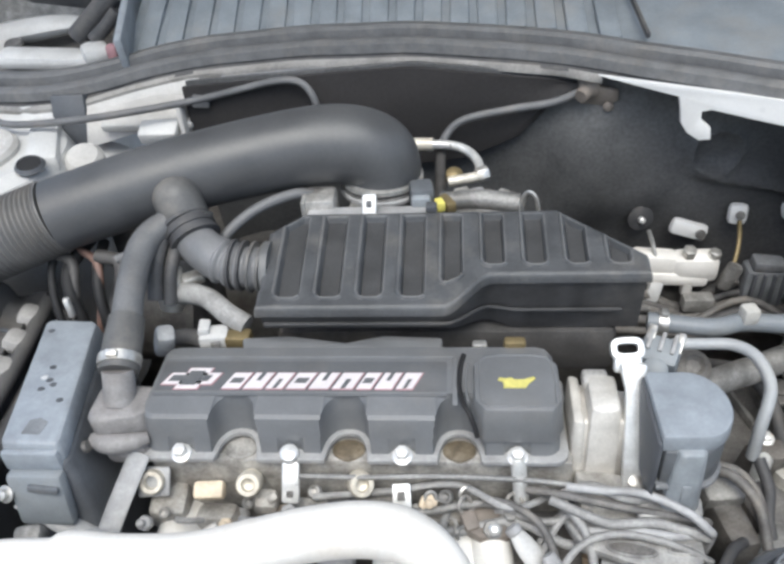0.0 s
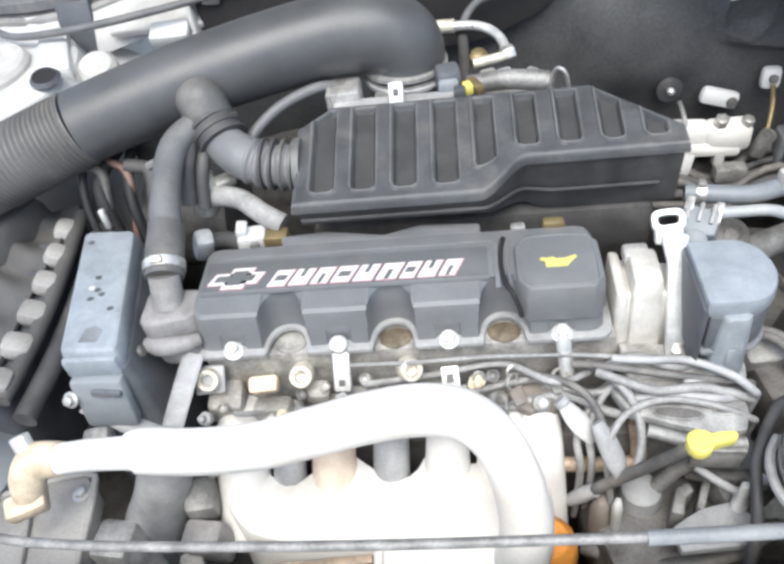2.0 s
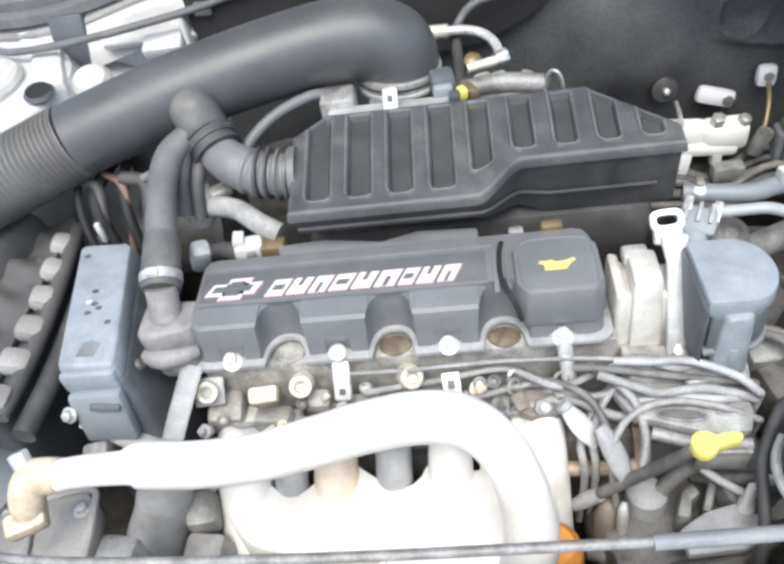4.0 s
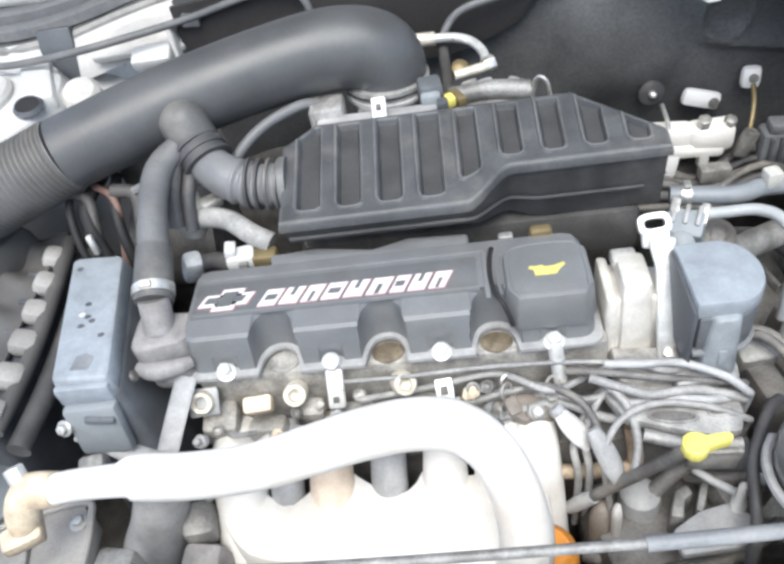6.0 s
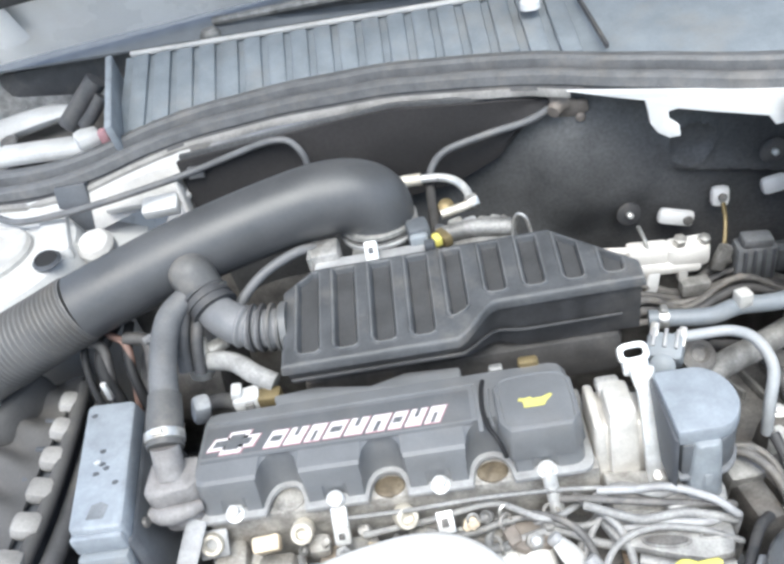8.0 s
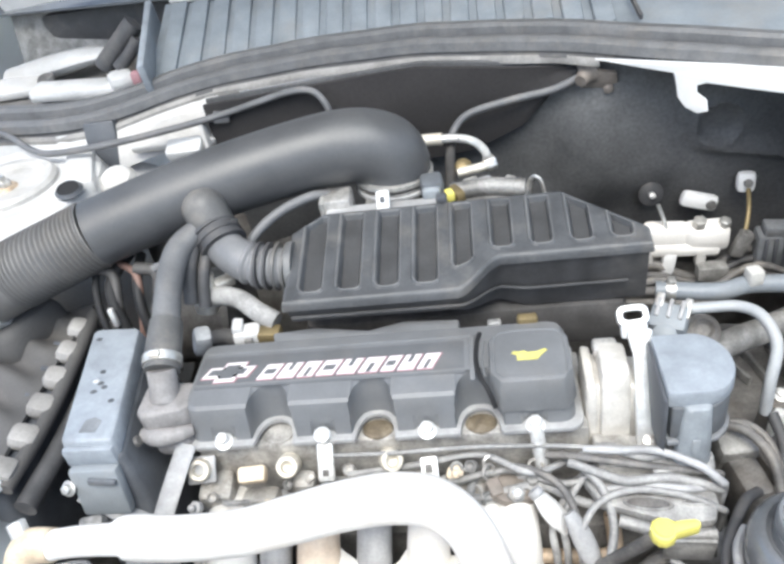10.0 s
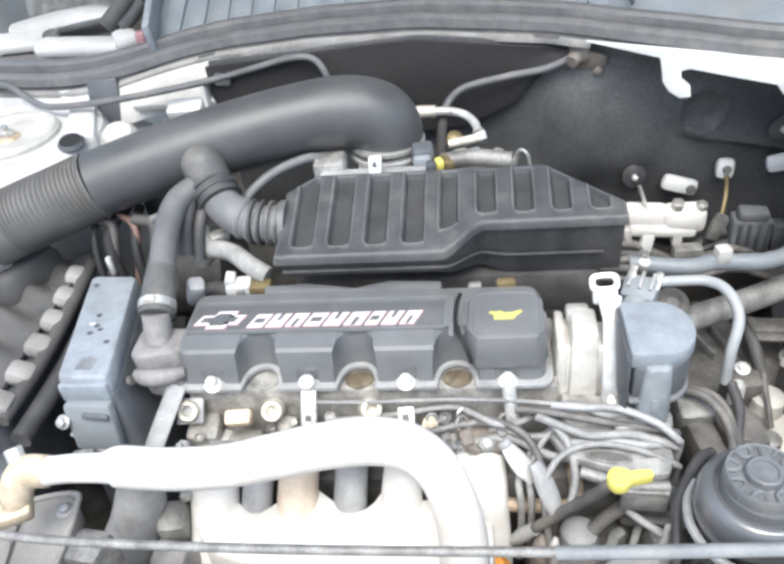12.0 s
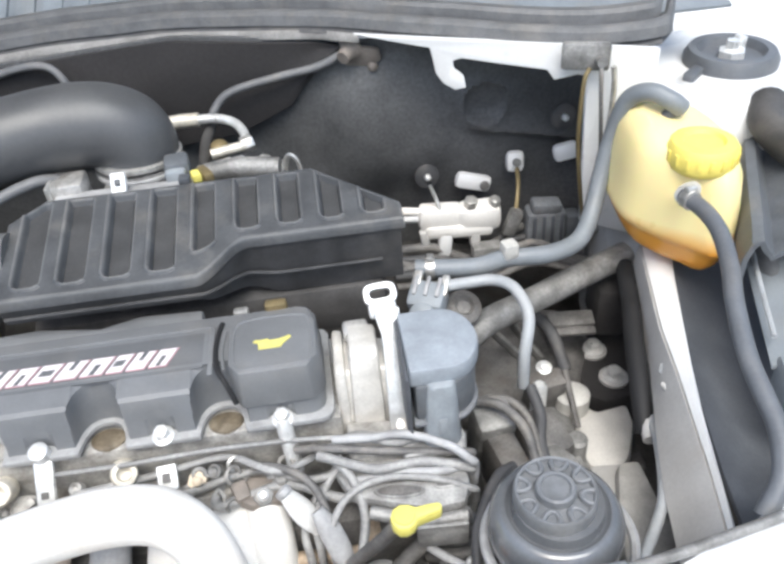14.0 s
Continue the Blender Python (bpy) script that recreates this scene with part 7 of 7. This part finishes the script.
def coolant_reservoir():
    r = thing("coolant_reservoir", "yellowed translucent coolant tank with orange fluid and a yellow cap", "coolant tank", (0.45, 0.13, 0.7))
    pts = [(0.397, 0.200), (0.414, 0.228), (0.446, 0.232), (0.478, 0.208), (0.490, 0.165), (0.486, 0.122), (0.474, 0.098), (0.460, 0.089), (0.448, 0.092), (0.438, 0.102), (0.428, 0.110), (0.412, 0.124), (0.396, 0.152)]
    line = smooth_path([(x, y, 0) for x, y in pts + pts[:1]], 5)[:-1]
    o = [(q[0], q[1]) for q in line]
    cx, cy = 0.445, 0.155
    b = bmesh.new()
    rings = []
    for z, k in ((0.742, 0.60), (0.745, 0.76), (0.752, 0.85), (0.762, 0.91), (0.767, 0.95), (0.770, 1.01), (0.775, 1.02), (0.781, 0.995), (0.808, 0.96), (0.832, 0.90), (0.845, 0.78), (0.850, 0.6)):
        rings.append([b.verts.new((cx + (x - cx) * k, cy + (y - cy) * k, z + 0.10 * (y - cy) - 0.09 * (x - cx))) for x, y in o])
    n = len(o)
    for r0, r1 in zip(rings, rings[1:]):
        for k in range(n):
            b.faces.new((r0[k], r0[(k + 1) % n], r1[(k + 1) % n], r1[k]))
    b.faces.new(rings[0][::-1])
    b.faces.new(rings[-1])
    part("tank", b, M_TANK, r)
    cap = part("cap", lathe([(0.022, 0.842), (0.027, 0.846), (0.028, 0.850), (0.028, 0.862), (0.025, 0.866), (0.017, 0.867), (0.015, 0.864), (0.005, 0.864)], Matrix.Translation((0.446, 0.128, -0.013)), 36), M_YELLOWCAP, r, "ribbed yellow cap")
    for k in range(18):
        a = 2 * math.pi * k / 18
        part("cap_ridge", box(0.446 + 0.0282 * math.cos(a), 0.128 + 0.0282 * math.sin(a), 0.843, 0.0016, 0.004, 0.010, 0.0006, (0, 0, math.degrees(a))), M_YELLOWCAP, cap)
    part("nipple", tube([(0.430, 0.178, 0.846), (0.440, 0.174, 0.858), (0.446, 0.172, 0.862)], 0.006, 12, 4), M_CONN, r)
    part("outlet", tube([(0.428, 0.100, 0.826), (0.417, 0.090, 0.831), (0.410, 0.081, 0.834)], 0.0068, 14, 4), M_GREYPAINT, r)
    hs = thing("overflow_hose", "blue-grey rubber hose from the engine to the coolant tank", "hose", (0.207, 0.139, 0.755))
    part("hose", tube([(0.207, 0.139, 0.755), (0.258, 0.130, 0.755), (0.288, 0.140, 0.752), (0.329, 0.141, 0.750), (0.360, 0.155, 0.750), (0.378, 0.176, 0.762), (0.392, 0.196, 0.790), (0.402, 0.205, 0.825), (0.410, 0.200, 0.860), (0.422, 0.186, 0.872), (0.436, 0.174, 0.868), (0.446, 0.172, 0.860)], 0.0082, 16, 8), M_HOSE2, hs)
    hose_clamp((0.2198, 0.1368, 0.755), (0.051, -0.009, 0.0), 0.0082 + 0.0004, hs)
    hs = thing("coolant_feed_hose", "blue-grey rubber hose running down from the coolant tank", "hose", (0.414, 0.08, 0.838))
    part("hose", tube([(0.411, 0.082, 0.834), (0.4150, 0.055, 0.835), (0.413, 0.028, 0.834), (0.405, -0.005, 0.828), (0.396, -0.030, 0.822), (0.387, -0.068, 0.811), (0.385, -0.095, 0.803), (0.384, -0.116, 0.796), (0.376, -0.140, 0.785), (0.362, -0.153, 0.768)], 0.0062, 16, 8), M_HOSE3, hs)
    hose_clamp((0.4122, 0.0750, 0.8343), (0.004, -0.018, 0.001), 0.0062 + 0.0004, hs)
    cable("thin_hose", [(0.222, 0.112, 0.752), (0.245, 0.107, 0.757), (0.268, 0.102, 0.760), (0.282, 0.087, 0.760), (0.288, 0.065, 0.748), (0.281, 0.048, 0.722), (0.280, 0.044, 0.69)], 0.0050, M_PALEHOSE, "thin pale grey hose bending down to the gearbox", "hose", seg=12)
    solid("hose_tie", box(0.291, 0.139, 0.762, 0.014, 0.014, 0.016, 0.003, (0, 0, 10)), M_SHELF, "white tie holding two hoses together", "clip")
    cable("heater_pipe", [(0.235, 0.10, 0.69), (0.27, 0.119, 0.70), (0.307, 0.135, 0.70), (0.363, 0.161, 0.70), (0.424, 0.189, 0.70)], 0.0125, M_GREYMETAL, "dusty grey heater pipe below the hoses", "pipe", seg=16)
    solid("heater_valve", lathe([(0.016, 0), (0.016, 0.012), (0.009, 0.016), (0.006, 0.012)], align((0.243, 0.118, 0.716), (0.1, -0.5, 0.85)), 22), M_DARK, "dark ring valve beside the heater pipe", "valve")


def brake_parts():
    b = thing("valve_block", "pale metal valve block with a dark connector on the firewall", "valve block", (0.3, 0.32, 0.66))
    body = box(0.262, 0.326, 0.682, 0.050, 0.024, 0.028, 0.006, (0, 3, -3))
    box(0.306, 0.322, 0.680, 0.050, 0.026, 0.034, 0.008, (6, -3, -4), body)
    box(0.282, 0.320, 0.667, 0.080, 0.020, 0.018, 0.006, (0, 2, -2), body)
    part("bracket", body, M_SHIELD, b)
    part("stub", tube([(0.200, 0.328, 0.696), (0.220, 0.327, 0.694), (0.245, 0.326, 0.690)], 0.005, 12, 4), M_SHIELD, b)
    part("stub", tube([(0.214, 0.330, 0.684), (0.232, 0.328, 0.684), (0.250, 0.326, 0.683)], 0.0065, 12, 4), M_WHITE, b)
    part("union", prism(circle(0, 0, 0.008, 6), 0, 0.010, 0.001, align((0.296, 0.318, 0.696), (0, -0.2, 1))), M_STEEL, b)
    part("union", prism(circle(0, 0, 0.007, 6), 0, 0.010, 0.001, align((0.322, 0.316, 0.694), (0.1, -0.2, 1))), M_STEEL, b)
    part("foot", box(0.265, 0.316, 0.650, 0.016, 0.012, 0.034, 0.004, (0, 6, 0)), M_WHITE, b)
    part("foot", box(0.242, 0.318, 0.660, 0.010, 0.012, 0.022, 0.003, (0, -8, 0)), M_GREYPAINT, b)
    part("foot", box(0.300, 0.316, 0.654, 0.012, 0.012, 0.020, 0.003), M_GREYPAINT, b)
    part("small_box", box(0.312, 0.306, 0.640, 0.034, 0.018, 0.018, 0.003), M_GREYMETAL, b)
    con = part("connector", box(0.384, 0.322, 0.654, 0.046, 0.030, 0.048, 0.006, (0, 0, -4)), M_SKIRT, b, "dusty slate connector")
    for k in range(4):
        part("connector_rib", box(0.368 + 0.0105 * k, 0.305, 0.656, 0.004, 0.004, 0.042, 0.001, (0, 0, -4)), M_CONN, con)
    part("connector_step", box(0.384, 0.320, 0.682, 0.034, 0.022, 0.014, 0.004, (0, 4, -4)), M_SKIRT, con)
    part("connector_end", box(0.415, 0.318, 0.654, 0.018, 0.022, 0.034, 0.005), M_SLATE, b)
    part("plug_end", lathe([(0.009, 0), (0.009, 0.012), (0.006, 0.014)], align((0.424, 0.316, 0.656), (1, -0.1, 0)), 18), M_BRIGHT, b, "bright plug end")
    part("tail", tube([(0.262, 0.318, 0.690), (0.258, 0.325, 0.706), (0.252, 0.330, 0.722)], 0.0024, 8, 4), M_STEEL, b)
    part("link", tube([(0.340, 0.318, 0.656), (0.350, 0.326, 0.672), (0.358, 0.345, 0.694), (0.362, 0.366, 0.708)], 0.0028, 8, 4), M_BRASS, b)
    part("link_plate", box(0.344, 0.316, 0.668, 0.016, 0.014, 0.034, 0.004, (0, 20, -4)), M_GREYMETAL, b)
    cable("brake_pipe", [(0.392, 0.250, 0.872), (0.387, 0.248, 0.858), (0.386, 0.247, 0.808), (0.390, 0.247, 0.770), (0.395, 0.248, 0.738), (0.408, 0.26, 0.68)], 0.0022, M_BRASS, "thin brass brake pipe down the firewall", "pipe")
    cable("brake_pipe", [(0.402, 0.248, 0.874), (0.401, 0.242, 0.862), (0.406, 0.240, 0.806), (0.410, 0.240, 0.765), (0.414, 0.245, 0.72)], 0.0020, M_WIRE, "thin grey pipe beside the brass brake pipe", "pipe")
    cable("brake_pipe", [(0.418, 0.256, 0.868), (0.420, 0.255, 0.845), (0.418, 0.254, 0.800), (0.412, 0.255, 0.757), (0.411, 0.260, 0.720), (0.428, 0.275, 0.67)], 0.0028, M_STEEL, "thin steel brake pipe down the firewall", "pipe")
    d = thing("wiring_bundle", "dark wiring bundle below the valve block", "cable", (0.3, 0.28, 0.6))
    for k in range(6):
        part("wire", tube([(0.20, 0.26 + 0.012 * k, 0.64 + 0.006 * (k % 2)), (0.25, 0.265 + 0.010 * k, 0.632 + 0.008 * (k % 3)), (0.30, 0.27 + 0.010 * k, 0.622), (0.36, 0.275 + 0.011 * k, 0.636 + 0.007 * (k % 3)), (0.43, 0.26 + 0.01 * k, 0.615)], 0.0045 + 0.001 * (k % 2), 10, 5), (M_DARK, M_RUBBER, M_WIRE)[k % 3], d)


M_MOUNT = material("pale_cast_mount", (0.66, 0.64, 0.60), 0.55, 0.1, vary=0.12, scale=35, bump=0.35, dirt=(0.30, 0.27, 0.23), dirt_amount=0.4)


def engine_mount():
    m = thing("engine_mount", "pale cast engine mount with bolts beside a black bracket", "engine mount", (0.37, 0.06, 0.5))
    part("casting", prism([(0.334, 0.084), (0.350, 0.086), (0.362, 0.072), (0.393, 0.076), (0.391, 0.052), (0.374, 0.018), (0.354, -0.004), (0.342, 0.000), (0.326, 0.028), (0.334, 0.056)], 0.570, 0.612, 0.006), M_MOUNT, m)
    part("ear", lathe([(0.016, 0.61), (0.016, 0.630), (0.012, 0.633)], Matrix.Translation((0.340, 0.080, 0)), 24), M_SHELF, m)
    part("black_bracket", prism([(0.366, 0.108), (0.382, 0.096), (0.420, 0.100), (0.436, 0.136), (0.442, 0.186), (0.426, 0.226), (0.398, 0.216), (0.372, 0.160)], 0.552, 0.594, 0.005), M_SHADE_AND_BLACK, m, "black steel bracket")
    for x, y in ((0.400, 0.124), (0.393, 0.166)):
        part("washer", lathe([(0.0145, 0.594), (0.0145, 0.597), (0.0105, 0.598)], Matrix.Translation((x, y, 0)), 26), M_GREYPAINT, m)
        bolt("mount_bolt", (x, y, 0.597), r=0.0075, h=0.010, mat=M_BRIGHT, parent=m)
    bolt("small_bolt", (0.3920, 0.017, 0.711), (-0.7, -0.2, 0.7), 0.0062, 0.008, M_BRIGHT, m)
    part("post", box(0.37, 0.06, 0.50, 0.06, 0.08, 0.16, 0.01), M_DARK, m)
    cable("chassis_wire", [(0.424, 0.165, 0.67), (0.416, 0.140, 0.68), (0.393, 0.064, 0.68), (0.376, 0.008, 0.68), (0.363, -0.039, 0.688), (0.347, -0.081, 0.690), (0.330, -0.105, 0.690), (0.311, -0.128, 0.69)], 0.0042, M_PALEHOSE, "grey cable along the inner wing rail", "cable")
    cable("chassis_wire", [(0.416, 0.170, 0.700), (0.398, 0.110, 0.702), (0.381, 0.058, 0.700), (0.371, 0.018, 0.690), (0.366, -0.010, 0.672)], 0.0085, M_BLACK, "black cable along the inner wing rail", "cable")
    cable("earth_strap", [(0.384, 0.035, 0.676), (0.372, 0.005, 0.680), (0.366, -0.02, 0.676)], 0.0065, M_GREYPAINT, "pale earth strap on the inner wing rail", "cable")
    solid("rail_slot", box(0.382, -0.010, 0.712, 0.005, 0.030, 0.005, 0.002, (0, 0, 10)), M_GREYPAINT, "raised pressed bead on the rail", "bead")
    g = thing("gear_linkage", "dusty grey brackets and hoses on the gearbox", "bracket", (0.27, 0.03, 0.6))
    part("bracket", box(0.290, 0.020, 0.640, 0.04, 0.05, 0.05, 0.01, (10, 0, 20)), M_DARK, g)
    part("bracket", box(0.252, -0.010, 0.655, 0.026, 0.05, 0.06, 0.008, (0, 0, 10)), M_DARK, g)
    part("bell_housing", prism([(0.235, 0.10), (0.262, 0.20), (0.330, 0.25), (0.385, 0.235), (0.400, 0.18), (0.345, 0.09)], 0.565, 0.602, 0.014), M_DARK, g, "grimy bell housing")
    part("slotted_plate", box(0.365, 0.165, 0.645, 0.046, 0.018, 0.006, 0.002, (14, 0, -6)), M_DARK, g)
    part("plate_slot", box(0.366, 0.152, 0.640, 0.040, 0.010, 0.006, 0.002, (14, 0, -6)), M_DARK, g)
    part("black_side", box(0.412, 0.190, 0.645, 0.034, 0.06, 0.06, 0.008, (0, 0, -10)), M_SHADE_AND_BLACK, g, "black plastic box")
    bolt("case_bolt", (0.315, 0.094, 0.655), (0, -0.2, 1), 0.005, 0.006, M_BRIGHT, g)
    part("upright", box(0.315, 0.088, 0.628, 0.036, 0.022, 0.050, 0.006, (10, 0, 8)), M_DARK, g)
    part("upright_edge", tube([(0.333, 0.088, 0.655), (0.334, 0.072, 0.640), (0.336, 0.050, 0.618)], 0.003, 8, 4), M_DARK, g)
    part("side_block", box(0.247, 0.020, 0.668, 0.034, 0.030, 0.060, 0.008, (14, 0, 6)), M_GREYMETAL, g, "dusty grey side block")
    part("block_lug", box(0.262, 0.048, 0.656, 0.018, 0.016, 0.018, 0.004, (0, 0, 30)), M_STEEL, g)
    for k in range(3):
        part("housing_rib", box(0.300 + 0.025 * k, 0.19 - 0.006 * k, 0.606, 0.005, 0.07, 0.014, 0.002, (0, 0, 24 - 10 * k)), M_GREYMETAL, g)
    part("housing_hose", tube([(0.300, 0.215, 0.63), (0.320, 0.185, 0.650), (0.338, 0.150, 0.648), (0.345, 0.115, 0.625)], 0.0065, 12, 5), M_RUBBER, g)
    part("case_top", prism([(0.235, 0.06), (0.262, 0.10), (0.318, 0.098), (0.338, 0.07), (0.334, -0.03), (0.30, -0.07), (0.235, -0.05)], 0.575, 0.618, 0.012), M_GREYMETAL, g, "grimy gearbox casting")
    for k in range(4):
        part("case_rib", box(0.262 + 0.020 * k, 0.035 - 0.012 * k, 0.622, 0.005, 0.085 - 0.01 * k, 0.016, 0.002, (0, 0, -14 + 6 * k)), M_GREYMETAL, g)
    part("case_boss", lathe([(0.013, 0.60), (0.013, 0.634), (0.010, 0.637), (0.005, 0.633)], Matrix.Translation((0.262, 0.078, 0)), 20), M_GREYMETAL, g)
    part("case_boss", lathe([(0.010, 0.60), (0.010, 0.640), (0.007, 0.643)], Matrix.Translation((0.322, 0.020, 0)), 20), M_GREYMETAL, g)
    part("pivot", lathe([(0.007, 0.63), (0.007, 0.668), (0.004, 0.672)], Matrix.Translation((0.300, 0.060, 0)), 14), M_BRIGHT, g)
    part("arm", box(0.262, -0.055, 0.672, 0.06, 0.012, 0.016, 0.004, (0, 0, 22)), M_DARK, g)
    part("arm", box(0.245, -0.075, 0.662, 0.05, 0.014, 0.018, 0.004, (0, 10, 8)), M_DARK, g)
    part("yoke", box(0.285, -0.020, 0.650, 0.05, 0.035, 0.03, 0.010, (0, 0, 35)), M_GREYMETAL, g)
    part("yoke", box(0.310, -0.050, 0.635, 0.04, 0.03, 0.03, 0.008, (10, 0, 10)), M_DARK, g)
    part("hose", tube([(0.236, 0.020, 0.705), (0.252, 0.010, 0.708), (0.266, -0.010, 0.700), (0.270, -0.035, 0.68)], 0.0040, 10, 5), M_WIRE, g)
    part("hose", tube([(0.240, 0.035, 0.690), (0.262, 0.030, 0.692), (0.276, 0.010, 0.685), (0.28, -0.02, 0.66)], 0.0034, 10, 5), M_WIRE, g)
    part("hose", tube([(0.285, 0.042, 0.69), (0.288, 0.020, 0.68), (0.282, -0.005, 0.67), (0.29, -0.03, 0.64)], 0.005, 10, 5), M_RUBBER, g)
    part("floor_plate", box(0.335, -0.09, 0.585, 0.10, 0.14, 0.02, 0.004), M_DARK, g)
    part("pale_leg", box(0.345, -0.035, 0.60, 0.035, 0.09, 0.03, 0.006, (0, 0, -6)), M_RAIL, g, "pale cast leg")
    part("pale_shelf", prism([(0.312, -0.15), (0.330, -0.06), (0.352, 0.0), (0.372, 0.0), (0.372, -0.06), (0.360, -0.16)], 0.606, 0.628, 0.006), M_SHELF, g, "dusty pale lower shelf")


def clutter_low():
    """Hose ends and brackets low in the gaps."""
    random.seed(21)
    c = thing("lower_pipework", "dark pipes low in the engine bay", "pipes", (0, -0.1, 0.5))
    for k in range(10):
        x = -0.34 + 0.07 * k
        part("pipe", tube([(x, -0.16, 0.50 + 0.01 * (k % 3)), (x + random.uniform(-0.03, 0.03), -0.17, 0.56), (x + random.uniform(-0.05, 0.05), -0.185, 0.62)], 0.008 + 0.004 * (k % 2), 10, 5), (M_DARK, M_GREYMETAL)[k % 2], c)


M_SHELF = material("dusty_pale_casting", (0.50, 0.49, 0.46), 0.55, vary=0.2, scale=40, dirt=(0.24, 0.22, 0.19), dirt_amount=0.5)
M_CAPBLACK = material("dull_cap_plastic", (0.165, 0.172, 0.18), 0.42, vary=0.2, scale=60, dirt=DUST, dirt_amount=0.2)
M_GLOSS = material("glossy_black_plastic", (0.125, 0.130, 0.138), 0.20, vary=0.15, scale=30, bump=0.02, coat=0.5, uneven=0.03)
M_GLOSS.node_tree.nodes["Principled BSDF"].inputs["Specular IOR Level"].default_value = 0.9
M_PALEHOSE = material("pale_grey_hose", (0.36, 0.375, 0.385), 0.45, vary=0.15, dirt=DUST, dirt_amount=0.25)
M_HOSE2 = material("blue_grey_rubber", (0.195, 0.212, 0.228), 0.45, vary=0.12, dirt=DUST, dirt_amount=0.2)

ground()
bay_shell()
cowl()
firewall()
side_panels()
front_panel()
outer_body()
valve_cover()
cylinder_head()
exhaust()
belt_cover()
airbox()
intake_duct()
throttle()
hoses_left()
filter_box()
firewall_lines()
ignition_end()
plug_wiring()
dipstick()
steering_reservoir()
coolant_reservoir()
brake_parts()
engine_mount()
clutter_low()
